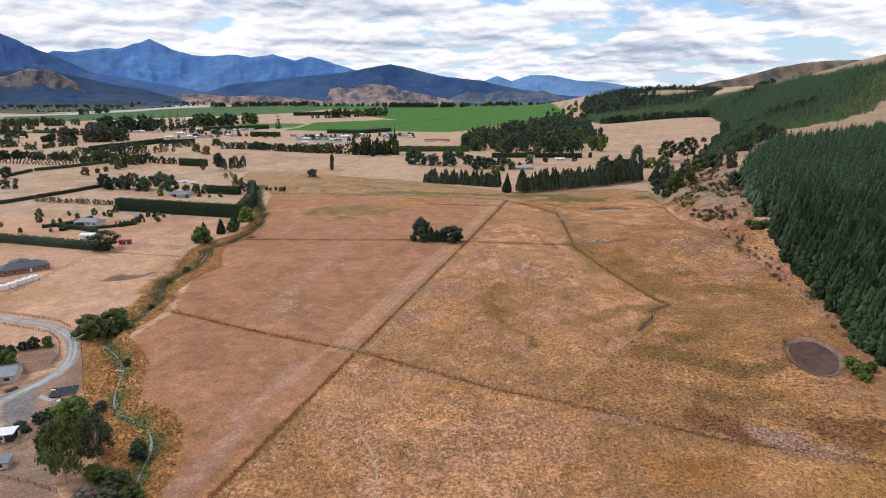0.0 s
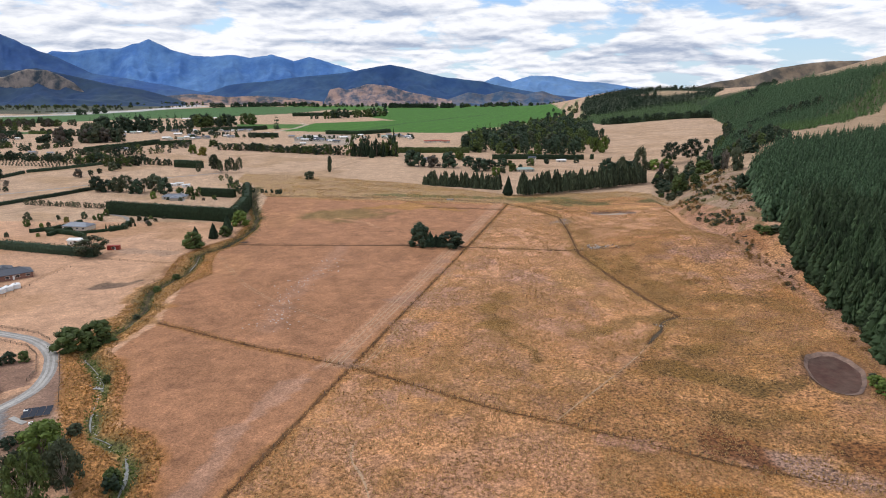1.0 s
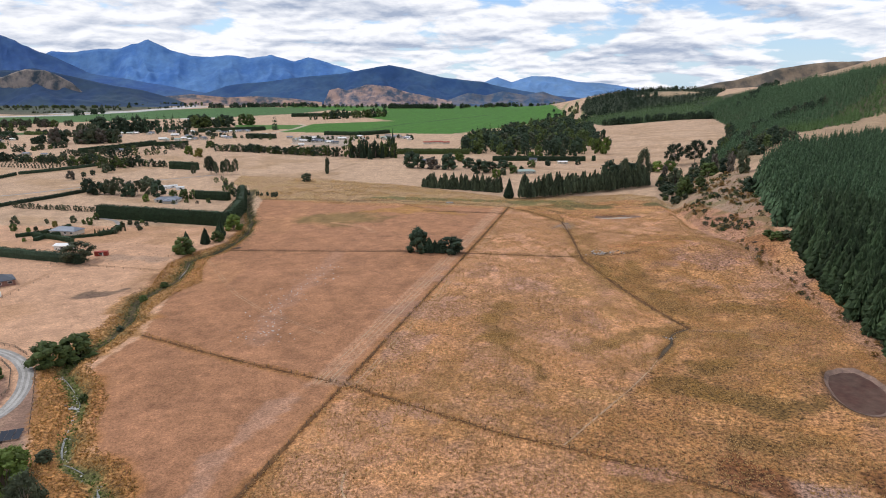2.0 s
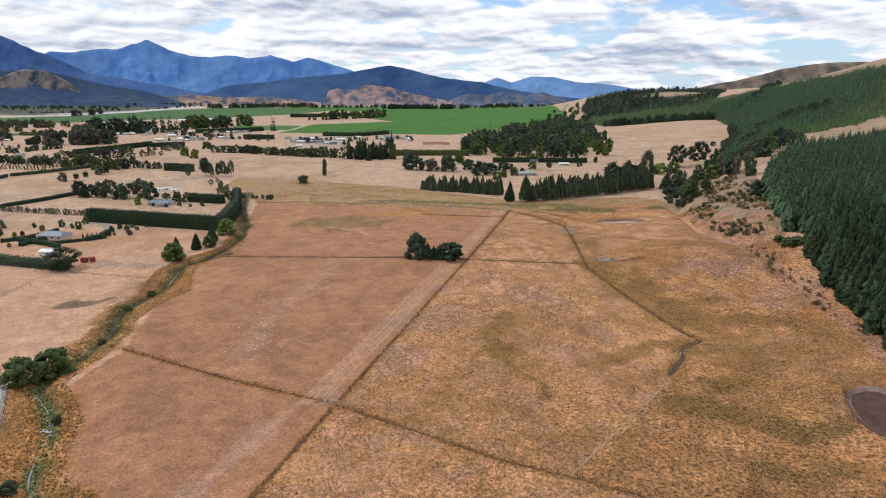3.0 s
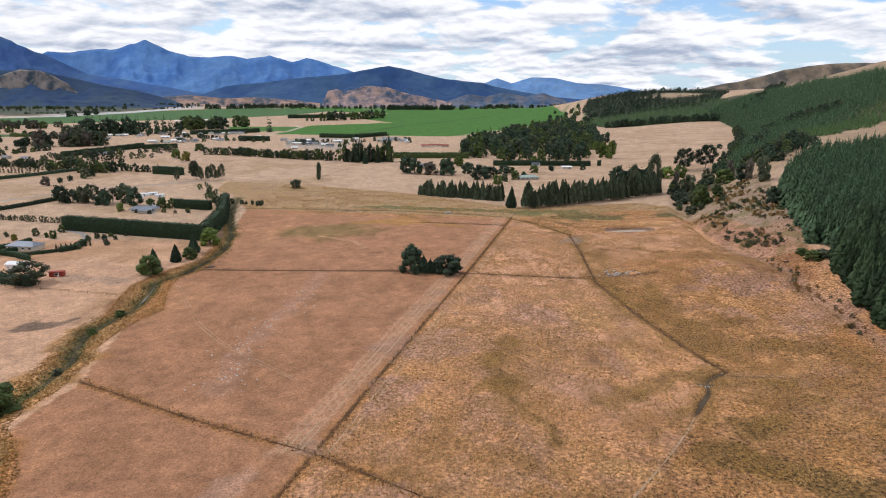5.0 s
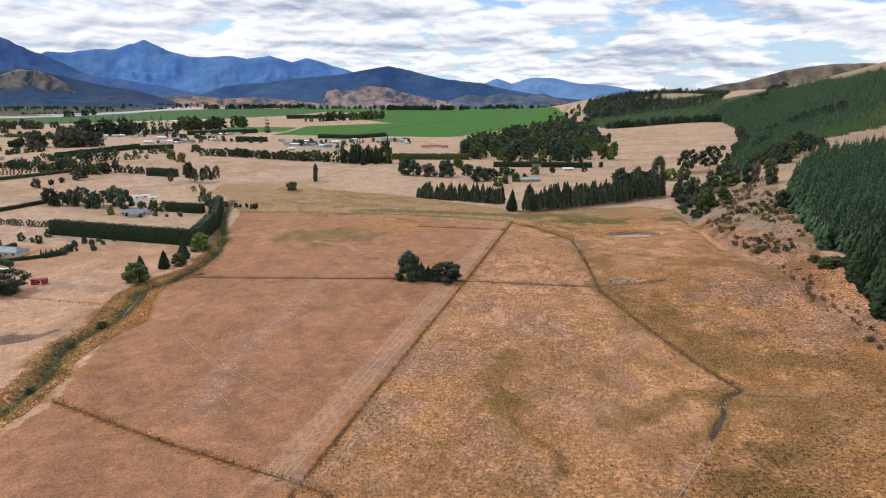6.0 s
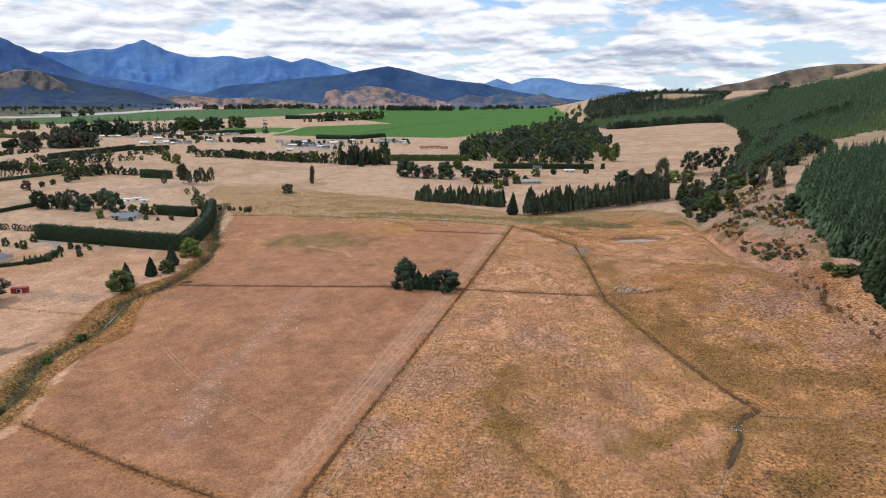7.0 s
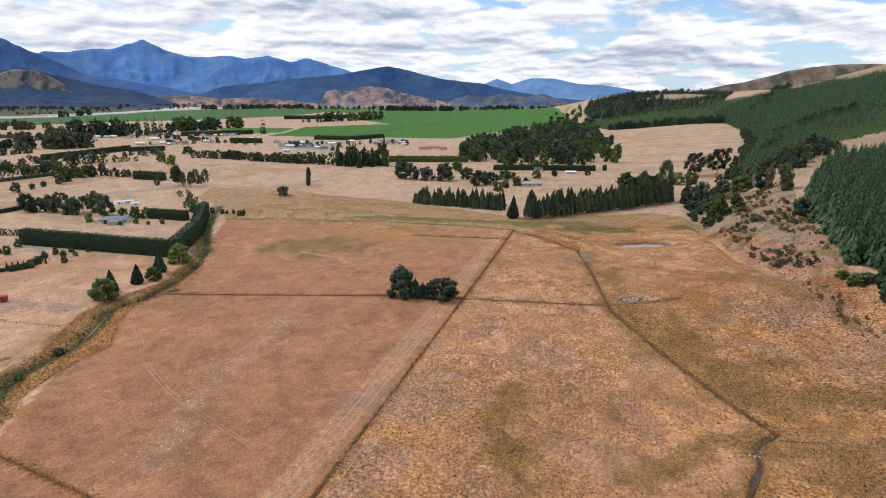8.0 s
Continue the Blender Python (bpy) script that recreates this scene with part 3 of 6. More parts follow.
strip([(-1.8, 143.1), (4.1, 146.4), (8.1, 152.9), (11.5, 170.8)], 0.7, (0.30, 0.19, 0.09), 0.6, 0.6)
blob((43.0, 182.4), 9, 7, (0.38, 0.29, 0.22), 0.6)
blob((55.5, 248.7), 2.5, 32, (0.30, 0.20, 0.13), 0.55, 0)
strip([(21.4, 251.7), (22.1, 236.9), (26.6, 224.7), (32.2, 217.4), (33.0, 208.5)], 2.2, (0.20, 0.14, 0.045), 0.75, 1.5)
blob((24.8, 241.5), 10, 12, (0.30, 0.205, 0.075), 0.5, 0, 2.4)
strip([(24.6, 266.9), (18.8, 255.3), (20.4, 238.1)], 4.5, (0.24, 0.17, 0.065), 0.5, 0.9)
blob((87.9, 147.9), 22, 11, (0.34, 0.265, 0.215), 0.75, -20, 1.6)
blob((93.9, 142.6), 16, 8, (0.36, 0.28, 0.225), 0.65, -20, 1.6)
blob((77.1, 158.1), 13, 12, (0.25, 0.13, 0.055), 0.7, -20, 1.8)
blob((108.3, 148.1), 12, 10, (0.27, 0.15, 0.06), 0.65, 0, 1.8)
blob((47.4, 157.8), 22, 5, (0.42, 0.29, 0.22), 0.6, -12, 1.8)
blob((58.0, 134.5), 26, 13, (0.38, 0.225, 0.075), 0.7, 0, 1.8)
blob((68.0, 133.2), 18, 9, (0.36, 0.21, 0.065), 0.65, 0, 1.8)
blob((84.3, 131.6), 20, 9, (0.45, 0.295, 0.13), 0.6, -10, 2.2)
blob((95.2, 127.3), 14, 6, (0.40, 0.27, 0.09), 0.6, 0, 1.8)
blob((128.1, 374.3), 40, 26, (0.44, 0.25, 0.11), 0.6, -20, 2.2)
blob((154.7, 361.9), 34, 18, (0.43, 0.29, 0.20), 0.8, 0, 1.8)
strip([(135.8, 398.1), (165.5, 388.9), (179.8, 372.4), (174.1, 338.6)], 5.0, (0.30, 0.155, 0.07), 0.6, 1.4)
blob((119.0, 309.4), 24, 9, (0.42, 0.29, 0.19), 0.7, -20, 1.8)
blob((162.2, 278.9), 14, 16, (0.43, 0.25, 0.095), 0.7, 0, 1.8)
strip([(94.0, 325.4), (99.2, 301.9), (103.3, 269.6), (117.2, 274.8), (129.3, 272.5), (138.6, 264.6), (145.4, 253.5)], 6.5, (0.25, 0.17, 0.055), 0.65, 1.4)
strip([(53.3, 232.2), (63.8, 238.7), (78.3, 249.0), (88.8, 244.3)], 5.0, (0.25, 0.18, 0.06), 0.65, 1.2)
blob((70.4, 203.9), 12, 10, (0.25, 0.175, 0.055), 0.6, 20, 2.4)
blob((95.9, 193.5), 16, 14, (0.22, 0.165, 0.055), 0.65, 0, 1.8)
blob((93.9, 215.5), 14, 10, (0.24, 0.17, 0.055), 0.6, 0, 1.8)
blob((87.0, 171.5), 20, 10, (0.25, 0.175, 0.06), 0.6, 0, 1.8)
blob((125.7, 215.8), 16, 10, (0.25, 0.175, 0.06), 0.55, 0, 1.8)
strip([(176.1, 286.1), (173.3, 261.2), (162.6, 224.6)], 4.0, (0.25, 0.125, 0.075), 0.7, 1.2)
blob((89.9, 360.6), 7, 5, (0.30, 0.25, 0.21), 0.7)
blob((81.8, 439.2), 7, 12, (0.33, 0.28, 0.24), 0.7)
strip([(95.9, 249.2), (111.5, 248.0), (118.4, 242.0)], 1.6, (0.30, 0.23, 0.15), 0.7)
strip([(114.8, 178.1), (125.6, 175.5), (130.2, 171.9)], 0.9, (0.22, 0.16, 0.09), 0.7)
# the brown rise by the plantation, yellow damp ground and dark tussocky patches
blob((150, 395), 36, 22, (0.33, 0.2005, 0.085), 0.75, -15, 1.4)
blob((168, 366), 26, 24, (0.33, 0.2005, 0.095), 0.7, 0, 1.4)
blob((138, 333), 30, 16, (0.39, 0.275, 0.205), 0.7, -10, 1.2)
blob((149, 300), 22, 16, (0.41, 0.29, 0.21), 0.5, 0, 1.8)
for px, py, rx, ry in ((120, 421, 13, 8), (99, 332, 6, 12), (102, 296, 7, 10), (114, 295, 8, 7), (122, 276, 10, 6), (84, 330, 6, 18), (64, 240, 7, 9), (21, 240, 7, 9), (31, 231, 7, 5), (27, 278, 8, 5), (20, 262, 6, 9), (96, 262, 10, 6), (108, 245, 10, 8), (100, 220, 12, 9), (116, 232, 10, 7), (84, 196, 9, 9), (105, 205, 12, 8)):
    blob((px, py), rx, ry, (0.285, 0.2005, 0.06), 0.55, 0, 2.2)
for px, py, rx, ry in ((148, 486, 24, 10), (150, 456, 22, 8), (117, 440, 16, 8), (112, 500, 22, 9), (64, 300, 12, 26), (70, 262, 8, 16), (46, 196, 16, 10)):
    blob((px, py), rx, ry, (0.54, 0.385, 0.185), 0.55, 0, 2.0)
for px, py, rx, ry in ((62, 262, 4, 20), (54, 236, 4, 14), (2, 274, 16, 20), (40, 302, 16, 14), (-10, 232, 10, 14), (14, 320, 16, 20), (-6, 182, 12, 9), (30, 190, 12, 7)):
    blob((px, py), rx, ry, (0.42, 0.305, 0.235), 0.5, 0, 2.2)
# bare ground along the plantation and in the gully
lay((1 - smooth(2, 8, np.abs(WX - foot(WY) + 4))) * (Y < 430), (0.38, 0.275, 0.20), 0.75)
gully = [(170, 380), (192, 372), (206, 405), (226, 470), (262, 560), (290, 640), (262, 690), (222, 622), (198, 562), (184, 520), (174, 440)]
field(gully, (0.42, 0.29, 0.20))
lay(inside(WX, WY, gully) * smooth(0.5, 0.6, n2), (0.20, 0.17, 0.07), 0.7)
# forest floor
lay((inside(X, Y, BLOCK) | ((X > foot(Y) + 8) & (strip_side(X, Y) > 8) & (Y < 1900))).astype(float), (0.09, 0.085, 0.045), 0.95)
lay((strip_side(X, Y) > -30) & (strip_side(X, Y) < 12) & (X > foot(Y) - 4), (0.45, 0.32, 0.20), 0.95)
field(far_woods, (0.045, 0.065, 0.035))
lay(inside(X, Y, rise_woods) * smooth(0.44, 0.48, fbm(X, Y, 190, 3, 55) + 0.1 * smooth(600, 800, X) + 0.04), (0.05, 0.07, 0.035), 0.95)
blob((820, 2270), 110, 180, (0.45, 0.33, 0.20), 0.9, 0, 0.6)
tan_hill = (X - foot(Y) > upper_edge(Y) + 4) & (Y > 900) & (Y < 1900)
lay(tan_hill.astype(float), (0.42, 0.30, 0.19), 0.95)
for cx, cy, rx, ry, an, deep in PONDS:
    blob((cx, cy), rx * 1.30, ry * 1.22, (0.20, 0.14, 0.09), 0.6, an, 0.25)
tone *= (0.765 * (1 + 0.45 * (n2 - 0.5)) * (1 + 0.45 * (n3 - 0.5)))[:, None]
tone *= np.where(inside(X, Y, left_side), 0.91, np.where(inside(X, Y, right_side), 0.96, 1.0))[:, None]
dry = np.clip((tone[:, 0] / tone[:, 1] - 1.1) / 0.2, 0, 1)[:, None]
dry = dry * np.where(inside(X, Y, right_side) | inside(X, Y, left_side), 1.05, np.where(Y < 430, 0.6, 0.12))[:, None]
tone *= 1 + dry * (np.array([1.20, 0.92, 0.81]) - 1)
for paddock, gain in ((right_side, 0.3), (left_side, 0.25)):
    k = inside(X, Y, paddock) & (Y > 100) & (Y < 520)
    lum = tone[k].mean(1)
    tone[k] *= np.clip((lum / lum.mean()) ** gain, 0.6, 1.6)[:, None]
coarse = 0.28 + 0.4 * inside(X, Y, beyond_ditch) + 0.55 * inside(X, Y, right_side) * smooth(0.3, 0.55, fbm(X, Y, 50, 3, 19)) + 0.7 * inside(X, Y, rough_strip)
coarse = np.maximum(coarse, 1.0 * ((along(X, Y, STREAM) < 8) & (Y < 700)))
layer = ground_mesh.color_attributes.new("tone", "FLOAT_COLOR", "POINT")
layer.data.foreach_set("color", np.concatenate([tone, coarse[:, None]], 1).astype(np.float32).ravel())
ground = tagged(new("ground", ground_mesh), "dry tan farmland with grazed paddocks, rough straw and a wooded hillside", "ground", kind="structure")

# ---------------- mountains ----------------


def mountain(name, line, dist, deep, base, second, label, seed, rough=0.8, patch=0.003):
    """A mountain range: a skyline of (x, z) at that distance, falling in spurs towards the plain."""
    lx, lz = [p[0] for p in line], [p[1] for p in line]
    u, v = np.linspace(lx[0], lx[-1], 300), np.linspace(0, 1, 44)
    env = np.interp(u, lx, lz)
    env = env + (fbm(u, u * 0, 180, 4, seed) - 0.5) * 0.10 * np.maximum(env, 0)
    env = np.maximum(env, 0)
    vs = []
    for k in v:
        spur = np.abs(fbm(u + 120 * k, np.full_like(u, dist + 260 * k), 330, 4, seed + 9) - 0.5) * 2
        spur += 0.5 * np.abs(fbm(u - 200 * k, np.full_like(u, dist + 500 * k), 120, 3, seed + 4) - 0.5)
        z = env * (k ** 1.15) * (1 - rough * 2.2 * spur * (1 - k) ** 0.8) - 3
        y = dist - deep * (1 - k) + 60 * (fbm(u, u * 0 + k * 300, 200, 2, seed + 2) - 0.5) * (1 - k)
        vs.append(np.stack([u * (y + 400) / (dist + 400), y, z], -1))
    vs.append(np.stack([u * 1.02, np.full_like(u, dist + 40), np.full_like(u, -5.0)], -1))
    vs = np.stack(vs)
    i = np.arange(vs.shape[0] * vs.shape[1]).reshape(vs.shape[:2])
    f = np.stack([i[:-1, :-1], i[:-1, 1:], i[1:, 1:], i[1:, :-1]], -1).reshape(-1, 4)
    # haze on the blue ranges is mixed into base and second
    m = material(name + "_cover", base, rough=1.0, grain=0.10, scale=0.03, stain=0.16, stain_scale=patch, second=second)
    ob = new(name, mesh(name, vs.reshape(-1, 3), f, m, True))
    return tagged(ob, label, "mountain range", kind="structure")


# far ranges: blue of distance painted in; high range's paler patches are sunlit haze
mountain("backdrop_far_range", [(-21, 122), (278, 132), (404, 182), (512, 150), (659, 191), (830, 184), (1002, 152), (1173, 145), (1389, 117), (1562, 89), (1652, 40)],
         4880, 500, (0.12, 0.24, 0.46), (0.14, 0.25, 0.42), "distant mountain range painted pale blue with haze", 3)
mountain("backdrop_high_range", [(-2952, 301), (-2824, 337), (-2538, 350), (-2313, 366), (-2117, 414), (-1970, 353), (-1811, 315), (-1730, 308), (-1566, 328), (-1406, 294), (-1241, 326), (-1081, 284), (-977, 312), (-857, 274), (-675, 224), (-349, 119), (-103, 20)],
         4700, 620, (0.062, 0.158, 0.385), (0.105, 0.225, 0.45), "high mountain range with a sharp peak, painted hazy blue", 7)
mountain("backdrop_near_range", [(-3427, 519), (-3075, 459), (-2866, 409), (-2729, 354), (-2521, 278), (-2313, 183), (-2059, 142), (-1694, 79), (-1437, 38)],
         4250, 500, (0.036, 0.088, 0.235), (0.056, 0.118, 0.25), "forested mountain slope painted dark hazy blue", 12)
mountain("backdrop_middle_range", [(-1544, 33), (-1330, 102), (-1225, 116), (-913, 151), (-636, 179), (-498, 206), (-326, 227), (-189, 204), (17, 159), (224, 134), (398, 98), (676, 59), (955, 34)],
         3950, 420, (0.024, 0.064, 0.165), (0.044, 0.095, 0.185), "forested range behind the valley painted dark hazy blue", 15)
# forest colour pushed towards blue for the haze in front of it
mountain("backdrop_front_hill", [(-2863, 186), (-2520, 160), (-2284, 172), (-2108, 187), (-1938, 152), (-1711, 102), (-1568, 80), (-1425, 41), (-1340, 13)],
         3350, 330, (0.024, 0.052, 0.115), (0.038, 0.068, 0.110), "dark forested hill beside the riverbed, painted with blue haze", 21)
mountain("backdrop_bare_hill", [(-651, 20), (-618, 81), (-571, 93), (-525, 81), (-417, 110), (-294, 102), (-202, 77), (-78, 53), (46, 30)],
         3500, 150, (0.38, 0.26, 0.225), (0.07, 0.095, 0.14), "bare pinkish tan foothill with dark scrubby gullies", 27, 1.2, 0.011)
# spurs tinted bluish as painted haze; tan slips are bare ground
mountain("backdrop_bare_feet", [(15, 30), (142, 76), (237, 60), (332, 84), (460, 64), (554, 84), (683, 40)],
         3600, 150, (0.055, 0.10, 0.175), (0.15, 0.15, 0.175), "low spurs with tan slips, blue haze in their colour", 37, 1.1, 0.009)
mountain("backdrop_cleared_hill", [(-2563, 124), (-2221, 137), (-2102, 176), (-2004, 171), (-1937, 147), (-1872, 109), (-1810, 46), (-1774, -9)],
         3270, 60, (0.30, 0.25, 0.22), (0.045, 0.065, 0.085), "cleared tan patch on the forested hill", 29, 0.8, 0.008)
mountain("backdrop_tan_foothills", [(-1607, 22), (-1485, 46), (-1334, 58), (-1155, 42), (-1004, 49), (-795, 38), (-646, 21)],
         3420, 130, (0.36, 0.235, 0.18), (0.08, 0.095, 0.12), "low tan foothills at the edge of the plain", 33, 1.2, 0.012)

mountain("backdrop_brown_hill", [(979, 90), (1094, 114), (1209, 137), (1322, 167), (1390, 185), (1527, 204), (1689, 214), (1897, 222), (2128, 232)],
         2700, 260, (0.085, 0.080, 0.070), (0.23, 0.175, 0.125), "brown scrubby hill behind the plantation", 41, 1.0, 0.008)

# ---------------- trees ----------------


def cards(centres, normals, size, rng):
    """Leaf sprays: one small bent quad at each centre."""
    n = len(centres)
    t = rng.normal(size=(n, 3))
    a = np.cross(normals, t)
    a /= np.linalg.norm(a, axis=1, keepdims=True) + 1e-9
    b = np.cross(normals, a)
    s = (size * rng.uniform(0.6, 1.3, n))[:, None]
    v = np.stack([centres - a * s * 0.5, centres + b * s * 0.42, centres + a * s * 0.6 - normals * s * 0.12, centres - b * s * 0.42], 1).reshape(-1, 3)
    return v, np.arange(n * 4).reshape(n, 4)


def crown_mesh(name, clumps, per, leaf, mat, seed, up=0.25, core=0.72):
    """A crown of leaf sprays on clumps given as (x, y, z, rx, rz)."""
    rng = np.random.default_rng(seed)
    cs, ns = [], []
    for cx, cy, cz, rx, rz in clumps:
        d = rng.normal(size=(per, 3))
        d /= np.linalg.norm(d, axis=1, keepdims=True)
        r = rng.uniform(0.55, 1.08, per)[:, None]
        cs.append(np.array([cx, cy, cz]) + d * r * np.array([rx, rx, rz]))
        nn = d + rng.normal(size=(per, 3)) * 0.45 + np.array([0, 0, up])
        ns.append(nn / np.linalg.norm(nn, axis=1, keepdims=True))
    v, f = cards(np.concatenate(cs), np.concatenate(ns), leaf, rng)
    if core:
        vs, fs = [v], [tuple(q) for q in f.tolist()]
        o = len(v)
        for cx, cy, cz, rx, rz in clumps:
            k = ICO * np.array([rx, rx, rz]) * core * rng.uniform(0.8, 1.15, (12, 1)) + np.array([cx, cy, cz])
            vs.append(k)
            fs += [tuple(o + i for i in q) for q in ICO_F]
            o += 12
        return mesh(name, np.concatenate(vs), fs, mat)
    return mesh(name, v, f, mat)


PHI = 1.618
ICO = np.array([(-1, PHI, 0), (1, PHI, 0), (-1, -PHI, 0), (1, -PHI, 0), (0, -1, PHI), (0, 1, PHI), (0, -1, -PHI), (0, 1, -PHI), (PHI, 0, -1), (PHI, 0, 1), (-PHI, 0, -1), (-PHI, 0, 1)]) / 1.902
ICO_F = [(0, 11, 5), (0, 5, 1), (0, 1, 7), (0, 7, 10), (0, 10, 11), (1, 5, 9), (5, 11, 4), (11, 10, 2), (10, 7, 6), (7, 1, 8), (3, 9, 4), (3, 4, 2), (3, 2, 6), (3, 6, 8), (3, 8, 9), (4, 9, 5), (2, 4, 11), (6, 2, 10), (8, 6, 7), (9, 8, 1)]


def broad_shape(h, w, seed, clumps=16, base=0.25, flat=0.8, lean=0.0, small=1.0):
    """Clumps and limbs of a spreading tree of that height and width."""
    rng = random.Random(seed)
    cl, limbs = [], []
    for i in range(clumps):
        t = (i + 0.5) / clumps
        z = h * (base + (0.92 - base) * t)
        span = w * 0.5 * math.sqrt(max(0.06, 1 - ((t - 0.38) / 0.66) ** 2)) * rng.uniform(0.45, 0.85)
        an = i * 2.4 + rng.uniform(-0.5, 0.5)
        r = w * rng.uniform(0.14, 0.27) * small
        x, y = math.cos(an) * span + lean * z, math.sin(an) * span
        cl.append((x, y, z, r, min(r * flat, h * 0.3)))
        if i % 2 == 0:
            limbs.append([(0, 0, h * base * rng.uniform(0.4, 0.9)), (x * 0.5, y * 0.5, z * 0.75), (x * 0.95, y * 0.95, z)])
    return cl, limbs


def wood_mesh(name, h, r, limbs, mat, top=0.75):
    vs, fs = tube([(0, 0, -0.5), (0.02 * h, 0.01 * h, h * top * 0.5), (0, 0.02 * h, h * top)], [r * 1.25, r * 0.8, r * 0.25])
    for l in limbs:
        v, f = tube(l, [r * 0.5, r * 0.3, r * 0.1], 4)
        o = len(vs)
        vs += v
        fs += [tuple(i + o for i in q) for q in f]
    return mesh(name, [tuple(v) for v in vs], fs, mat)


def pine_mesh(name, h, w, seed, mat, whorls=10, arms=9, skirt=0.08, blunt=0.0, light=False):
    """A conifer's crown: whorls of drooping, ragged boughs."""
    rng = random.Random(seed)
    vs, fs = [], []
    for i in range(whorls):
        t = i / (whorls - 1)
        z = h * (skirt + (0.97 - skirt) * t)
        reach = w * 0.5 * ((1 - t) ** (0.95 - 0.5 * blunt) * (1 - 0.25 * max(0, 0.15 - t) / 0.15) + 0.04)
        for k in range(arms if t < 0.8 else max(4, arms - 3)):
            an = 2 * math.pi * (k + 0.5 * (i % 2)) / arms + rng.uniform(-0.3, 0.3)
            L = reach * rng.uniform(0.6, 1.3)
            d = Vector((math.cos(an), math.sin(an), 0))
            s = Vector((-d.y, d.x, 0))
            zz = z + rng.uniform(-0.045, 0.045) * h
            wd = max(L * (0.28 if light else 0.18), w * 0.025)
            a = Vector((0, 0, zz + L * 0.25))
            tip = d * L + Vector((0, 0, zz - L * 0.12))
            m1 = d * L * 0.62 + s * wd + Vector((0, 0, zz - L * 0.10))
            m2 = d * L * 0.62 - s * wd + Vector((0, 0, zz - L * 0.10))
            up = d * L * 0.5 + Vector((0, 0, zz + L * 0.2 + 0.015 * h))
            dn = d * L * 0.5 + Vector((0, 0, zz - L * 0.35))
            o = len(vs)
            vs += [a, m1, tip, m2, up, dn]
            if light:
                fs += [(o + 4, o + 1, o + 2), (o + 4, o + 2, o + 3), (o + 1, o + 5, o + 3)]
            else:
                fs += [(o, o + 1, o + 4), (o + 1, o + 2, o + 4), (o + 2, o + 3, o + 4), (o + 3, o, o + 4), (o, o + 5, o + 2)]
    o = len(vs)
    vs += [Vector((0, 0, h)), Vector((w * 0.05, 0, h * 0.9)), Vector((-w * 0.03, w * 0.05, h * 0.9)), Vector((-w * 0.03, -w * 0.05, h * 0.9))]
    fs += [(o, o + 1, o + 2), (o, o + 2, o + 3), (o, o + 3, o + 1)]
    return mesh(name, [tuple(v) for v in vs], fs, mat)


MODELS = {}


def model(key, build):
    """The meshes of a kind of tree, one metre high and one wide, made once."""
    if key not in MODELS:
        MODELS[key] = build()
    return MODELS[key]


def unit_broad(key, seed, mat, clumps=22, per=44, leaf=0.066, base=0.14, bark=None, radius=0.028, flat=0.8, core=0.6, small=0.8):
    def build():
        cl, limbs = broad_shape(1, 1, seed, clumps, base, flat, 0.0, small)
        return crown_mesh("crown", cl, per, leaf, mat, seed, 0.25, core), wood_mesh("trunk", 1, radius, limbs, bark or BARK)
    return model((key, mat.name, seed), build)


def unit_pine(key, seed, mat, whorls=10, arms=9, skirt=0.08, blunt=0.0):
    def build():
        return pine_mesh("crown", 1, 1, seed, mat, whorls, arms, skirt, blunt), wood_mesh("trunk", 1, 0.014, [], BARK, 0.85)
    return model((key, mat.name, seed), build)


tree_rng = random.Random(5)


def tree(x, y, h, w, meshes, name="tree", label="", category="tree", group="", z=None):
    e = new(name)
    e.location = (x, y, (ground_z(x, y) if z is None else z))
    e.rotation_euler = (0, 0, tree_rng.uniform(0, 6.28))
    e.scale = (w, w, h)
    for nm, me in zip(("crown", "trunk"), meshes):
        o = new(nm, me)
        o.parent = e
    return tagged(e, label, category, group)


def leafy_tree(x, y, h, w=None, mat=MID, label="", group="", kind="round", name="tree", category="tree"):
    """A broadleaf tree of one of a few shapes."""
    s = tree_rng.randrange(3)
    w = w or h * 0.9
    if kind in ("round", "bush") and y > 430:
        ms = unit_broad("middle" + kind, 15 + s, mat, 13, 44, 0.10, 0.10 if kind == "round" else 0.03, None, 0.028, 0.9, 0.8, 1.0)
    elif kind == "round":
        ms = unit_broad("round", 10 + s, mat)
    elif kind == "bush":
        ms = unit_broad("bush", 20 + s, mat, 24, 46, 0.07, 0.06, None, 0.03, 0.9, 0.78, 0.9)
    elif kind == "gum":
        ms = unit_broad("gum", 30 + s, mat, 28, 62, 0.055, 0.24, PALE_BARK, 0.02, 0.8, 0.5, 0.68)
    elif kind == "poplar":
        ms = unit_broad("poplar", 46 + s, mat, 22, 46, 0.16, 0.05, None, 0.05, 0.45, 0.6, 1.25)
    else:
        ms = unit_broad("far", 40 + s, mat, 9, 24, 0.13, 0.02, None, 0.028, 0.8, 0.6, 1.0)
    return tree(x, y, h, w, ms, name, label, category, group)


def conifer(x, y, h, w=None, mat=PINE, label="", group="", blunt=0.0, skirt=0.05, name="conifer", z=None, fine=True):
    s = tree_rng.randrange(3)
    ms = unit_pine("pine%.1f%.1f%d" % (blunt, skirt, fine), 50 + s, mat, 22 if fine else 8, 19 if fine else 9, skirt, blunt)
    return tree(x, y, h, w or h * 0.42, ms, name, label, "conifer", group, z)


FAR = {}


def far_tree(x, y, h, w, mat, pine=False):
    """A tree too far off to be told from its neighbours: joined with the others of its leaf."""
    FAR.setdefault(mat.name, (mat, []))[1].append((x, y, h, w, pine))


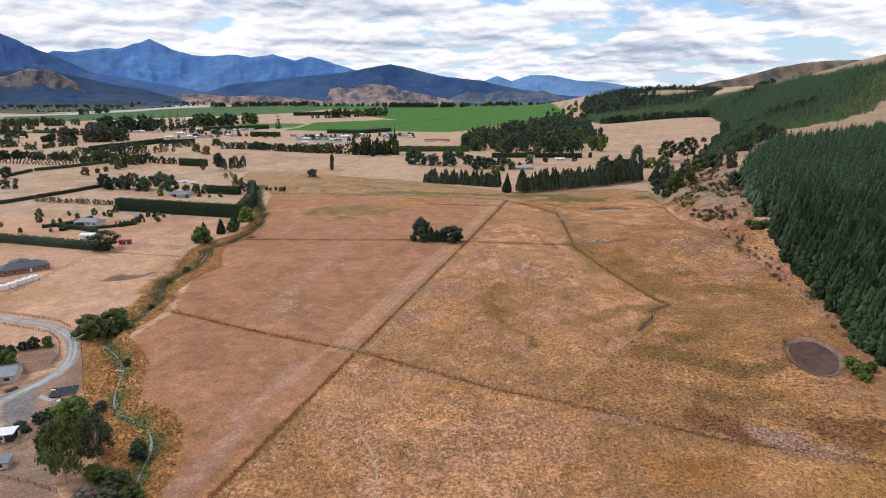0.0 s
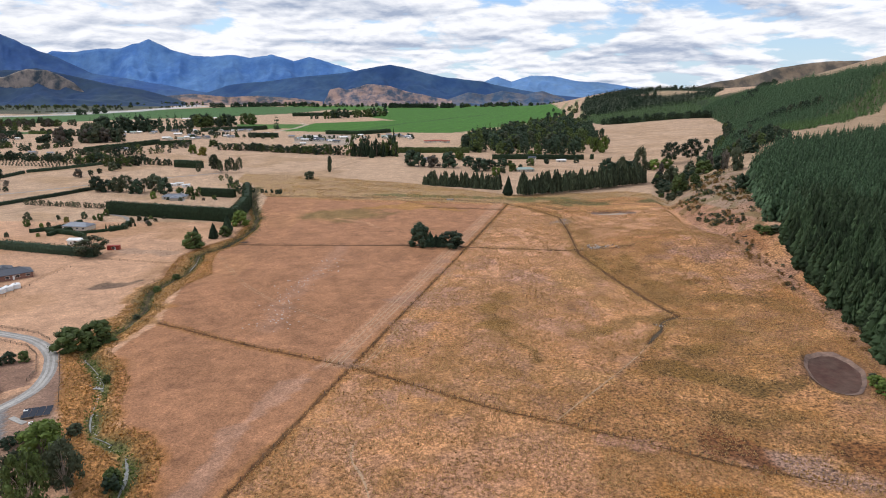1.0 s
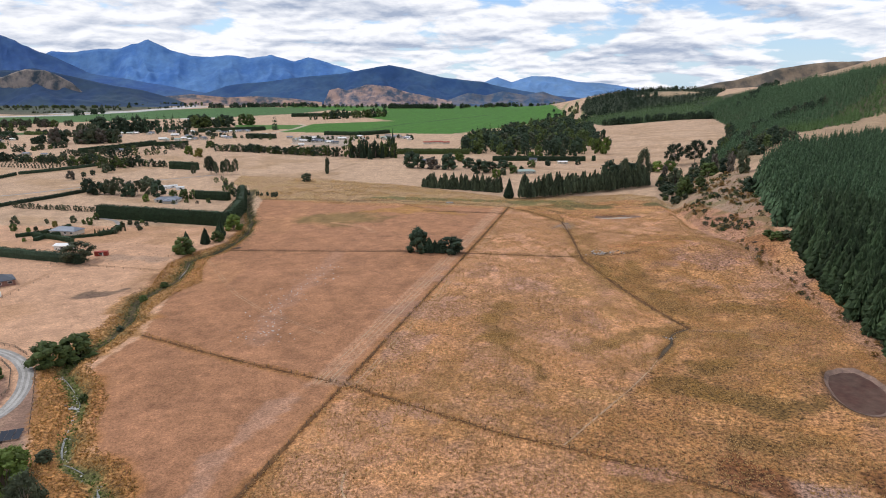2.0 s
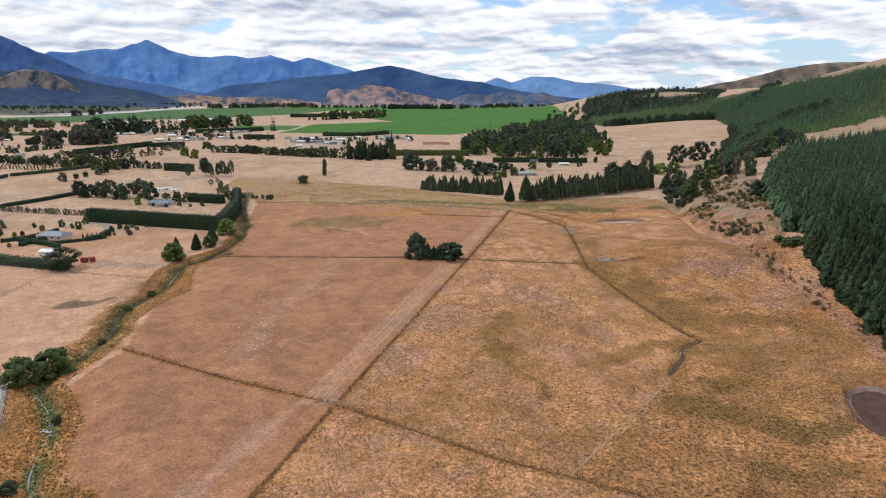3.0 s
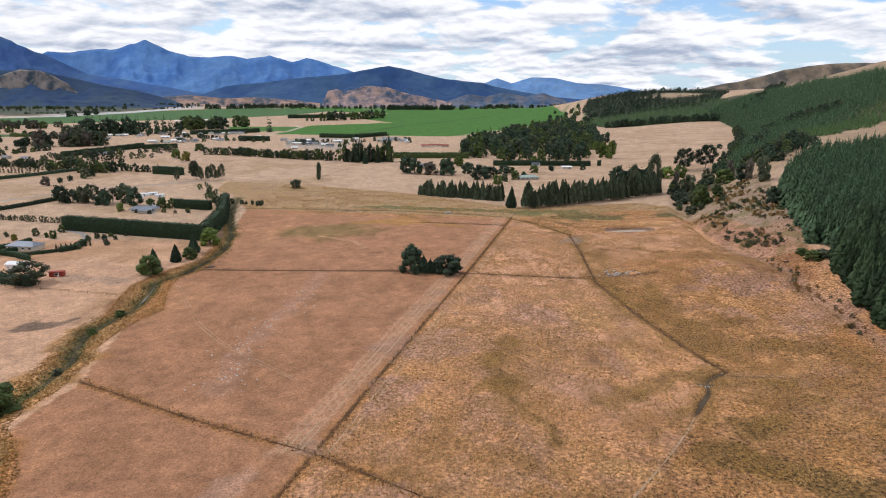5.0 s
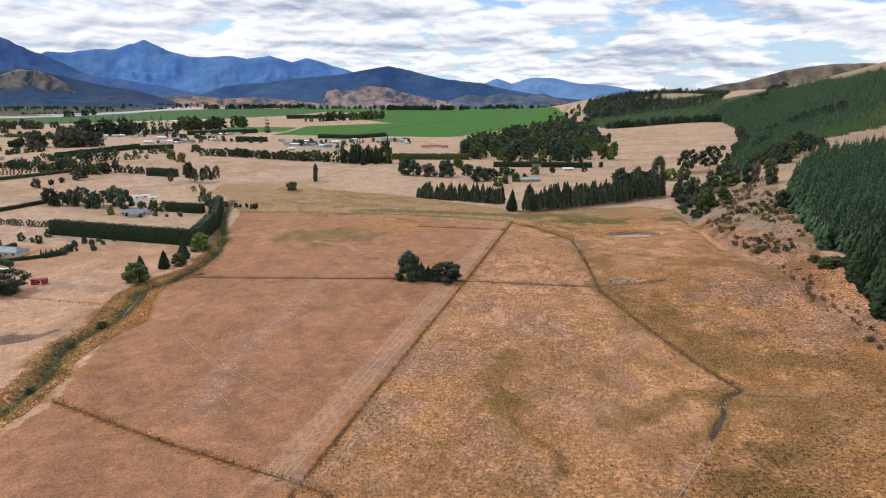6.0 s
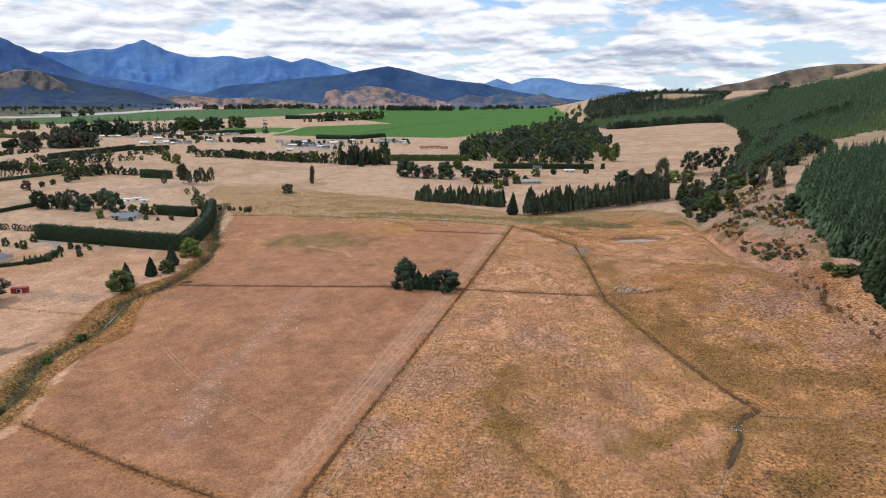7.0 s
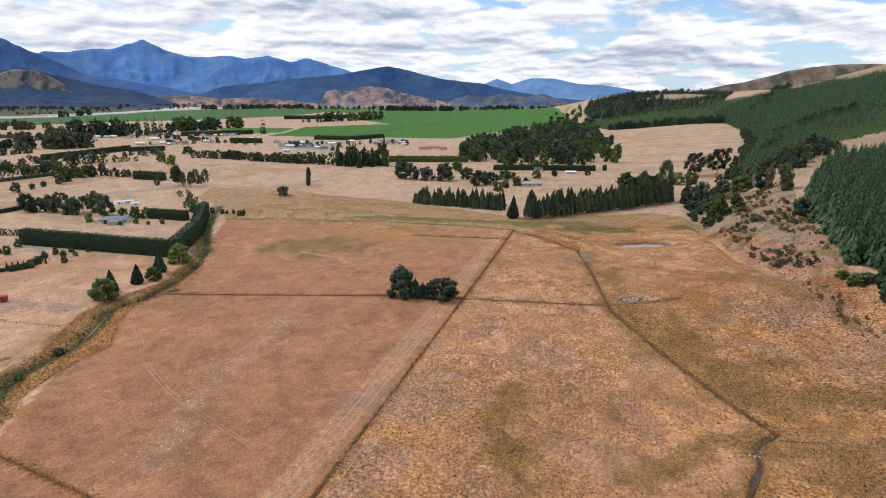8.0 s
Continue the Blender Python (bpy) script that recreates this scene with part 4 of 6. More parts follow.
def join_far():
    rng = np.random.default_rng(77)
    for mat, spots in FAR.values():
        shapes = []
        for k in range(3):
            for pine in (False, True):
                me = pine_mesh("u", 1, 1, 80 + k, None, 6, 6, 0.04, 0.4, True) if pine else crown_mesh("u", broad_shape(1, 1, 85 + k, 12, 0.05, 0.8)[0], 18, 0.12, None, 85 + k, 0.25, 0.8)
                v = np.empty(len(me.vertices) * 3)
                me.vertices.foreach_get("co", v)
                shapes.append((v.reshape(-1, 3), [tuple(q.vertices) for q in me.polygons]))
                bpy.data.meshes.remove(me)
        V, F, o = [], [], 0
        zs = land([s[0] for s in spots], [s[1] for s in spots])
        for (x, y, h, w, pine), z in zip(spots, zs):
            v, f = shapes[2 * rng.integers(3) + pine]
            an = rng.uniform(0, 6.28)
            c, q = math.cos(an) * w, math.sin(an) * w
            V.append(np.stack([v[:, 0] * c - v[:, 1] * q + x, v[:, 0] * q + v[:, 1] * c + y, v[:, 2] * h + z - 0.1], -1))
            F += [tuple(o + i for i in t) for t in f]
            o += len(v)
        tagged(new("far_trees", mesh("far_trees", np.concatenate(V), F, mat)), "far belts and groves of trees across the plain", "trees", kind="stuff")


def along_line(a, b, n, jitter=0.0):
    for i in range(n):
        t = (i + 0.5) / n
        yield a[0] + (b[0] - a[0]) * t + tree_rng.uniform(-jitter, jitter), a[1] + (b[1] - a[1]) * t + tree_rng.uniform(-jitter, jitter)


def hedge(pts, h, w, mat=HEDGE, label="clipped dark green shelter hedge", leaf=0.6, rag=0.25, density=2.2, seed=1):
    """A hedge along pts: a rounded bank of leaf sprays over a solid core."""
    rng = np.random.default_rng(seed)
    e = tagged(new("hedge"), label, "hedge")
    e.location = (*pts[0], 0)
    vs, fs, cs, ns = [], [], [], []
    for (x0, y0), (x1, y1) in zip(pts[:-1], pts[1:]):
        L = math.hypot(x1 - x0, y1 - y0)
        d, s = np.array([(x1 - x0) / L, (y1 - y0) / L]), np.array([-(y1 - y0) / L, (x1 - x0) / L])
        steps = max(2, int(L / 2.5))
        for i in range(steps + 1):
            p = np.array([x0, y0]) + d * L * i / steps
            g = ground_z(*p)
            hh, ww = h * (1 - 0.08 + 0.16 * rng.random()) * 0.9, w * 0.42
            o = len(vs)
            for q, zz in ((-ww, g - 0.3), (-ww * 1.05, g + hh * 0.6), (-ww * 0.6, g + hh), (ww * 0.6, g + hh), (ww * 1.05, g + hh * 0.6), (ww, g - 0.3)):
                c = p + s * q
                vs.append((c[0] - pts[0][0], c[1] - pts[0][1], zz))
            if i:
                fs += [(o - 6 + k, o - 5 + k, o + 1 + k, o + k) for k in range(5)]
            if i in (0, steps):
                fs.append(tuple(range(o, o + 6)))
        n = int(L * (2 * h + w) * density / leaf ** 2 * 0.5)
        t, q = rng.uniform(0, L, n), rng.uniform(0, 2 * h + w, n)
        side = np.where(q < h, -1, np.where(q > h + w, 1, 0))
        off = np.where(side == 0, q - h - w / 2, side * w / 2)
        zz = np.where(side == -1, q, np.where(side == 1, q - h - w, h * 0.94)) - 0.04 * h
        off = off + rng.normal(size=n) * rag
        zz = zz + np.abs(rng.normal(size=n)) * rag * (side == 0) * 0.7 - 0.25 * leaf * (side == 0)
        px, py = x0 + d[0] * t + s[0] * off, y0 + d[1] * t + s[1] * off
        cs.append(np.stack([px - pts[0][0], py - pts[0][1], zz + land(px, py)], -1))
        nn = np.stack([s[0] * side, s[1] * side, 0.45 * (side == 0) + 0.2], -1) + rng.normal(size=(n, 3)) * 0.5
        ns.append(nn / np.linalg.norm(nn, axis=1, keepdims=True))
    part("core", mesh("core", vs, fs, mat), mat, e)
    v, f = cards(np.concatenate(cs), np.concatenate(ns), leaf, rng)
    part("foliage", mesh("foliage", v, f, mat), mat, e)
    return e



# ---------------- plantation on the hillside ----------------
plant_rng = random.Random(11)
front, behind = [], []
for yy in np.arange(120, 860, 5.2):
    for xx in np.arange(140, 760, 5.2):
        x, y = xx + plant_rng.uniform(-1.4, 1.4), yy + plant_rng.uniform(-1.4, 1.4)
        if strip_side(x, y) > -14 + 4 * math.sin(x * 0.11) or x > 0.80 * y + 70:
            continue
        front.append((x, y))
keep = inside(np.array([p[0] for p in front]), np.array([p[1] for p in front]), BLOCK)
front = [p for p, k in zip(front, keep) if k]
front.sort(key=lambda p: (p[0] - float(foot(p[1]))) + 0.12 * p[1])
for x, y in front[:300]:
    rim = float(along(np.array([x]), np.array([y]), BLOCK[1:14])[0])
    h = plant_rng.uniform(12.5, 18) + (7 if y > 400 else 4) * max(0.0, 1 - rim / 55)
    conifer(x, y, h, h * plant_rng.uniform(0.42, 0.58), MATURE if y < 390 + 25 * math.sin(x * 0.2) else PLANT, "dark green plantation pine with dense drooping boughs", "plantation pines", blunt=0.45, skirt=0.04, name="pine_tree")


def forest(name, places, low, high, mat, label, whorls, arms, seed, wide=0.38, rim=0.0):
    """Many conifers as one mesh."""
    base = []
    for k in range(4):
        me = pine_mesh("unit", 1, 1, seed + k, None, whorls, arms, 0.05, 0.1, True)
        v = np.empty(len(me.vertices) * 3)
        me.vertices.foreach_get("co", v)
        base.append((v.reshape(-1, 3), np.array([list(q.vertices) for q in me.polygons])))
        bpy.data.meshes.remove(me)
    rng = np.random.default_rng(seed)
    places = np.array(places)
    zs = land(places[:, 0], places[:, 1])
    taller = rim * np.clip(1 - along(places[:, 0], places[:, 1], BLOCK[1:14]) / 55, 0, 1) * np.where(places[:, 1] > 400, 1.6, 1.0)
    V, F, o = [], [], 0
    for (x, y), z, more in zip(places, zs, taller):
        v, f = base[rng.integers(4)]
        h = rng.uniform(low, high) + more
        an = rng.uniform(0, 6.28)
        c, s = math.cos(an) * h * wide, math.sin(an) * h * wide
        V.append(np.stack([v[:, 0] * c - v[:, 1] * s + x, v[:, 0] * s + v[:, 1] * c + y, v[:, 2] * h + z - 0.2], -1))
        F.append(f + o)
        o += len(v)
    ob = new(name, mesh(name, np.concatenate(V), np.concatenate(F), mat))
    return tagged(ob, label, "forest", kind="stuff")


older = [p for p in front[300:] if p[1] + 0.25 * (p[0] - float(foot(p[1]))) < 380 + 25 * math.sin(p[0] * 0.15)]
forest("plantation", older, 12, 18.5, MATURE, "older and darker pines at the foot of the plantation", 13, 11, 65, 0.48, 4.5)
forest("plantation", [p for p in front[300:] if p not in set(older)], 11, 17.5, PLANT, "dense dark green pine plantation on the hillside", 10, 9, 60, 0.48, 4.5)
for yy in np.arange(600, 1760, 7.0):
    for xx in np.arange(300, 1150, 6.5):
        x, y = xx + plant_rng.uniform(-1.8, 1.8), yy + plant_rng.uniform(-1.8, 1.8)
        d = x - float(foot(y))
        if d < 6 or strip_side(x, y) < 5 + 4 * math.sin(x * 0.09) or x > 0.80 * y + 90 or d > upper_edge(y):
            continue
        behind.append((x, y))
lower = [p for p in behind if strip_side(*p) < 62 + 14 * math.sin(p[0] * 0.021) + 8 * math.sin(p[0] * 0.05)]
forest("far_plantation", lower, 7, 11, YOUNG, "young pale green pines above the cleared strip", 5, 6, 72, 0.6)
lower = set(lower)
forest("far_plantation", [p for p in behind if p not in lower], 11, 16, PLANT, "far pine plantation covering the upper slope", 5, 6, 70, 0.5)

# ---------------- main trees ----------------
leafy_tree(-13.4, 365.7, 14.4, 13.0, DARK, "tall dark evergreen tree in the open paddock", "paddock clump", "bush")
leafy_tree(5.4, 364.6, 9.6, 15.0, DARK, "spreading dark evergreen tree in the open paddock", "paddock clump", "bush")
for x, y, h in ((-7.2, 367.2, 8.9), (-3.8, 365.9, 7.5), (-0.4, 365.9, 8.2)):
    conifer(x, y, h, h * 0.95, PINE, "low dark conifer between two paddock trees", "paddock clump")
def row_pine(x, y, h, w, label, group, skirt):
    """A slim pine of a shelter row, its trunk bare below."""
    ms = unit_pine("row%.2f" % skirt, 130 + tree_rng.randrange(6), ROW_PINE, 13, 9, skirt, 0.85)
    return tree(x, y, h, w, ms, "conifer", label, "conifer", group)


for x, y in along_line((-17.1, 611.3), (52.9, 580.8), 46, 2.8):
    row_pine(x, y, tree_rng.uniform(9, 17), tree_rng.uniform(5.5, 8.5), "dark bushy pine in a shelterbelt", "shelterbelt pines", 0.02)
conifer(56.7, 548.3, 17.1, 9.1, PINE, "single dark pine beside the fence", blunt=0.3)
for x, y in along_line((66.9, 545.6), (194.0, 614.2), 112, 2.8):
    row_pine(x, y, tree_rng.uniform(12, 22), tree_rng.uniform(5.5, 8.5), "tall dark pine in a long shelterbelt row", "long pine row", 0.2)
hedge([(-244.4, 459.0), (-142.9, 432.0)], 10.0, 5.5, seed=2, rag=0.2)
hedge([(-142.9, 432.0), (-151.0, 484.8), (-171, 552)], 10.5, 6.5, seed=3, rag=0.2)
for x, y, h, w, m, k in ((-143.8, 358.9, 10.1, 12.1, MID, "bush"), (-135.7, 420.6, 10.2, 12.5, LIGHT, "bush"), (-135.2, 389.2, 6.5, 8.7, MID, "bush"), (-126.0, 224.0, 9.1, 13.1, MID, "bush"), (-129.7, 214.9, 8.4, 12.2, MID, "bush")):
    leafy_tree(x, y, h, w, m, "round green bush beside the creek", "creek bushes", k)
for x, y, h in ((-146.3, 370.3, 10.4), (-140.2, 382.7, 9.7), (-138.4, 402.5, 11.3)):
    conifer(x, y, h, h * 0.6, PINE, "small dark conical tree beside the creek", "creek conifers", 0.6, 0.02)

# ---------------- water, drive and ponds ----------------


def ribbon(name, pts, half, mat, label, category, lift, wobble=0.0, step=1.5, seed=3, taper=False):
    """A strip laid along pts on the ground."""
    line = []
    for (x0, y0), (x1, y1) in zip(pts[:-1], pts[1:]):
        n = max(1, int(math.hypot(x1 - x0, y1 - y0) / step))
        line += [(x0 + (x1 - x0) * i / n, y0 + (y1 - y0) * i / n) for i in range(n)]
    line = np.array(line + [pts[-1]])
    for _ in range(6):
        line[1:-1] = (line[:-2] + 2 * line[1:-1] + line[2:]) / 4
    d = np.gradient(line, axis=0)
    d /= np.linalg.norm(d, axis=1, keepdims=True)
    s = np.stack([-d[:, 1], d[:, 0]], -1)
    t = np.linspace(0, 1, len(line))
    ends = np.sqrt(np.clip(np.sin(np.pi * t) * 1.6, 0.02, 1)) if taper else 1.0
    w = half * ends * (1 + wobble * 2 * (fbm(line[:, 0], line[:, 1], 9, 2, seed) - 0.5))
    cols = []
    for q in (-1, -0.5, 0, 0.5, 1):
        p = line + s * (q * w)[:, None]
        z = land(p[:, 0], p[:, 1]) if lift < 0.3 else np.maximum(land(line[:, 0], line[:, 1]), -9)
        cols.append(np.stack([p[:, 0], p[:, 1], z + lift], -1))
    v = np.stack(cols, 1)
    i = np.arange(v.shape[0] * 5).reshape(-1, 5)
    f = np.stack([i[:-1, :-1], i[:-1, 1:], i[1:, 1:], i[1:, :-1]], -1).reshape(-1, 4)
    return tagged(new(name, mesh(name, v.reshape(-1, 3), f, mat, True)), label, category, kind="structure")


for reach, half in ((((-70, 60), (-72.3, 121.5), (-72.4, 126.0)), 0.6), (((-72.8, 129.1), (-74.8, 139.9), (-76.9, 146.5), (-80.3, 151.8)), 0.75), (((-86.3, 157.2), (-90.4, 159.7), (-93.9, 161.3)), 0.35), (((-95.4, 163.5), (-98.0, 167.6), (-100.4, 173.3)), 0.7), (((-104.8, 185.8), (-106.4, 191.3), (-110.4, 196.2)), 0.4),
                    (((-113.9, 200.4), (-118.8, 205.7), (-123.2, 209.7)), 0.45), (((-128.9, 316.0), (-131.0, 330.0), (-134.5, 344.0)), 0.35), (((-122.7, 238.8), (-122.9, 244.2)), 0.3)):
    ribbon("water", list(reach), half * 0.38, WATER, "narrow shallow creek with pale water", "stream", 0.2, 1.3, 0.8, 3, True)
for line, half in ((FENCE_LONG, 0.4), (FENCE_CROSS, 0.3), (FENCE_MID, 0.5), (FENCE_FAR_B, 0.6), (FENCE_FAR, 0.4)):
    ribbon("trim_fence_line", line, half, SOIL, "dark worn soil line under a fence", "fence line", 0.06, 1.3)
ribbon("trim_ditch_bed", DITCH[7:], 0.55, DITCH_MUD, "dark damp mud in a wide ditch bend", "ditch", 0.27, 0.8, 1.0, 3, True)
ribbon("trim_ditch_bed", [(95.9, 249.2), (103.1, 247.9), (108.8, 247.3)], 0.2, SOIL, "dark damp mud in a side ditch", "ditch", 0.06, 1.2)
ribbon("trim_ditch_bed", DITCH[4:8], 0.5, SOIL, "dark damp mud in a narrow ditch", "ditch", 0.27, 1.3)
ribbon("trim_ditch_bed", DITCH[:5], 0.35, SOIL, "dark damp mud in a shallow ditch", "ditch", 0.27, 1.4)
ribbon("trim_stock_track", TRACK, 0.26, PATH, "pale trodden stock track", "track", 0.06, 0.9)
ribbon("trim_stock_track", [(-15.0, 121.9), (-15.7, 133.1), (-18.7, 143.0), (-23.2, 149.8), (-22.7, 157.2)], 0.3, PATH, "pale trodden stock track", "track", 0.06, 1.4)
for off in (-4.4, -6.0, -8.2, -9.8):
    ribbon("trim_wheel_track", [(p[0] + off, p[1]) for p in FENCE_LONG[2:]], 0.13, PATH, "pale wheel track beside the long fence", "track", 0.05, 1.6, 2.5, 5 + int(off))
for off in (3.4, 5.0):
    ribbon("trim_wheel_track", [(p[0] + off, p[1]) for p in FENCE_LONG[2:]], 0.12, PATH, "pale wheel track beside the long fence", "track", 0.05, 1.8, 2.5, 9)
for off in (0, 1.7):
    ribbon("trim_wheel_track", [(x + off, y) for x, y in ((-128.0, 349.2), (-116.7, 329.8), (-94.5, 291.9), (-77.1, 271.2), (-59.7, 256.6), (-45.4, 244.5))], 0.09, PATH, "faint curved wheel track in the grazed paddock", "track", 0.05, 1.2, 2.0, 7)
DRIVE = [(-196.0, 240.5), (-177.3, 233.6), (-162.9, 228.8), (-151.9, 225.4), (-142.7, 219.2), (-134.3, 210.1), (-127.6, 197.9), (-124.4, 187.2), (-124.9, 179.9), (-127.6, 173.0), (-130.0, 165.2), (-133.2, 156.2)]
ribbon("road", DRIVE, 2.1, GRAVEL, "grey gravel farm drive with worn wheel tracks", "drive", 0.07)
for off in (-1.0, 1.0):
    ribbon("road_wheel_track", [(x + off * 0.6, y + off * 0.5) for x, y in DRIVE], 0.42, RUT, "pale worn wheel track on the gravel drive", "drive", 0.10, 0.3)
ribbon("road", [(-397.1, 523.5), (-366.9, 551.7), (-340.7, 586.3), (-305.5, 625.6), (-240.0, 685.2)], 2.0, GRAVEL, "narrow farm lane between fields", "lane", 0.07)
def pond_bed(name, pond, reach, lift, mat, lab):
    """A sheet of mud on a pond's bed, out to a share of its width."""
    cx, cy, rx, ry, an, deep = pond
    c, s = math.cos(radians(an)), math.sin(radians(an))
    vs, k = [], 48
    for r in np.linspace(0, reach, 14):
        for q in range(k):
            t = 2 * math.pi * q / k
            wob = r * (1 + 0.02 * math.sin(3 * t) + 0.02 * math.sin(5 * t + 1) + 0.012 * math.sin(11 * t))
            u, v = math.cos(t) * rx * wob, math.sin(t) * ry * wob
            vs.append((cx + u * c - v * s, cy + u * s + v * c))
    vs = np.array(vs)
    zz = land(vs[:, 0], vs[:, 1]) + lift
    f = [[a * k + b, a * k + (b + 1) % k, (a + 1) * k + (b + 1) % k, (a + 1) * k + b] for a in range(13) for b in range(k)]
    tagged(new(name, mesh(name, np.column_stack([vs, zz]), np.array(f), mat, True)), lab, "pond", kind="structure")


pond_bed("water_pond", PONDS[0], 0.90, 0.16, MARGIN, "pale grey cracked margin of a dried pond")
pond_bed("water_pond", PONDS[0], 0.77, 0.22, MUD, "dried muddy reddish brown pond bed")
pond_bed("water_pond", PONDS[1], 0.90, 0.10, MARGIN, "brown cracked rim of a shallow dried pond")
pond_bed("water_pond", PONDS[1], 0.66, 0.16, CLAY, "shallow pale dried pond bed")

# ---------------- buildings ----------------


def house(x, y, w, d, h, turn, roof_mat=METAL_ROOF, wall_mat=CREAM, hip=0.0, pitch=0.4, label="", windows=2, name="house", category="house", eave=0.5):
    """A building with walls, a gabled or hipped roof with eaves, windows and a door. w runs along the ridge."""
    e = tagged(new(name), label, category)
    e.location, e.rotation_euler = (x, y, ground_z(x, y)), (0, 0, radians(turn))
    bm = bmesh.new()
    box(bm, (w, d, h + 0.6), pose(0, 0, h / 2 - 0.3))
    if not hip:
        for sx in (-1, 1):
            a = [bm.verts.new((sx * w / 2, -d / 2, h)), bm.verts.new((sx * w / 2, d / 2, h)), bm.verts.new((sx * w / 2, 0, h + d / 2 * pitch))]
            bm.faces.new(a)
    part("wall", bm, wall_mat, e)
    bm = bmesh.new()
    W, D, top = w / 2 + eave, d / 2 + eave, h + d / 2 * pitch
    z0, rx = h - eave * pitch, W - hip * D
    lo = [bm.verts.new(p) for p in ((-W, -D, z0), (W, -D, z0), (W, D, z0), (-W, D, z0))]
    r = [bm.verts.new((-rx, 0, top)), bm.verts.new((rx, 0, top))]
    faces = [bm.faces.new(q) for q in ((lo[0], lo[1], r[1], r[0]), (lo[2], lo[3], r[0], r[1]))]
    if hip:
        faces += [bm.faces.new((lo[1], lo[2], r[1])), bm.faces.new((lo[3], lo[0], r[0]))]
    ex = bmesh.ops.extrude_face_region(bm, geom=faces)
    bmesh.ops.translate(bm, verts=[v for v in ex["geom"] if isinstance(v, bmesh.types.BMVert)], vec=(0, 0, 0.18))
    bmesh.ops.recalc_face_normals(bm, faces=bm.faces)
    rf = part("roof", bm, roof_mat, e)
    if w > 9:
        bm = bmesh.new()
        box(bm, (2 * rx, 0.35, 0.12), pose(0, 0, top + 0.2), 0.03)
        part("ridge_cap", bm, roof_mat, rf)
    for side in (-1, 1):
        for i in range(windows):
            px = w * ((i + 0.5) / windows - 0.5)
            bm = bmesh.new()
            box(bm, (min(1.8, w / windows * 0.5), 0.08, 1.2), pose(px, side * (d / 2 + 0.02), h * 0.55), 0.02)
            wd = part("window", bm, WHITE, e)
            bm = bmesh.new()
            box(bm, (min(1.8, w / windows * 0.5) - 0.2, 0.04, 1.0), pose(px, side * (d / 2 + 0.06), h * 0.55))
            part("pane", bm, GLASS, wd)
    bm = bmesh.new()
    box(bm, (0.9, 0.08, 2.0), pose(w * 0.12, -d / 2 - 0.02, 1.0), 0.02)
    part("door", bm, WHITE if roof_mat is not WHITE else CREAM, e)
    return e


def tank(x, y, r, h, mat=WHITE, label="white plastic water tank"):
    e = tagged(new("water_tank"), label, "water tank", "water tanks")
    e.location = (x, y, ground_z(x, y))
    prof = [(r, -0.2), (r, h * 0.15), (r * 1.02, h * 0.2), (r, h * 0.5), (r * 1.02, h * 0.55), (r, h * 0.85), (r * 0.9, h * 0.93), (r * 0.35, h)]
    k, vs, fs = 18, [], []
    for a, (rr, z) in enumerate(prof):
        vs += [(rr * math.cos(2 * math.pi * q / k), rr * math.sin(2 * math.pi * q / k), z) for q in range(k)]
        if a:
            fs += [((a - 1) * k + q, (a - 1) * k + (q + 1) % k, a * k + (q + 1) % k, a * k + q) for q in range(k)]
    fs.append(tuple(range(len(vs) - k, len(vs))))
    part("shell", mesh("shell", vs, fs, mat, False), mat, e)
    v, f = tube([(0, 0, h - 0.02), (0, 0, h + 0.12)], [r * 0.22, r * 0.22], 10)
    part("lid", mesh("lid", [tuple(p) for p in v], f, BLACK), BLACK, e)
    return e


# the slate-roofed brick house by the fields, with its tanks
hx, hy = (-210.5, 298.9)
house(hx, hy, 21, 9.5, 2.7, 42, SLATE, BRICK, 0.9, 0.42, "long brick house with a dark hipped roof", 5)
house(hx - 6, hy + 7, 10, 8, 2.7, 132, SLATE, BRICK, 0.9, 0.42, "wing of the brick house with dark hipped roof", 2)
for x, y in ((-200.4, 270.1), (-199.1, 273.4), (-198.2, 277.7), (-197.3, 281.2), (-196.4, 284.8)):
    tank(x, y, 1.9, 2.3)
# the grey-roofed house and yard by the drive
hx, hy = (-141.4, 179.7)
house(hx, hy, 13, 9, 2.6, 20, METAL_ROOF, CREAM, 0.0, 0.32, "low farmhouse with a grey metal roof", 3)
house(hx + 1, hy - 7.5, 9, 6, 2.4, 110, METAL_ROOF, CREAM, 0.0, 0.3, "grey-roofed lean-to beside the farmhouse", 2)
hx, hy = (-115.5, 145.3)
house(hx, hy, 6, 3.4, 2.3, 15, WHITE, BLACK, 0.0, 0.08, "small dark shed with a white flat roof", 1, "shed", "shed")
hx, hy = (-107.8, 133.6)
house(hx, hy, 4, 3, 1.8, 15, METAL_ROOF, CREAM, 0.0, 0.1, "small low garden shed", 1, "shed", "shed")


# tilted dark panels standing in for the dark frames stacked in the yard
def panel_rack(x, y, turn, rows=3):
    e = tagged(new("panel_rack"), "low ground rack of dark panels standing in for stacked frames", "solar panels")
    e.location, e.rotation_euler = (x, y, ground_z(x, y)), (0, 0, radians(turn))
    for r in range(rows):
        for c in range(4):
            bm = bmesh.new()
            box(bm, (1.7, 1.1, 0.06), pose(c * 1.8 - 2.7, r * 1.9, 0.7, 24), 0.015)
            part("panel", bm, PANEL, e)
        for c in (-3, 0, 3):
            bm = bmesh.new()
            box(bm, (0.08, 0.9, 0.08), pose(c, r * 1.9, 0.58, 24))
            box(bm, (0.08, 0.08, 0.9), pose(c, r * 1.9, 0.2))
            part("leg", bm, WIRE, e)
    return e


panel_rack(*(-113.9, 169.5), 20)


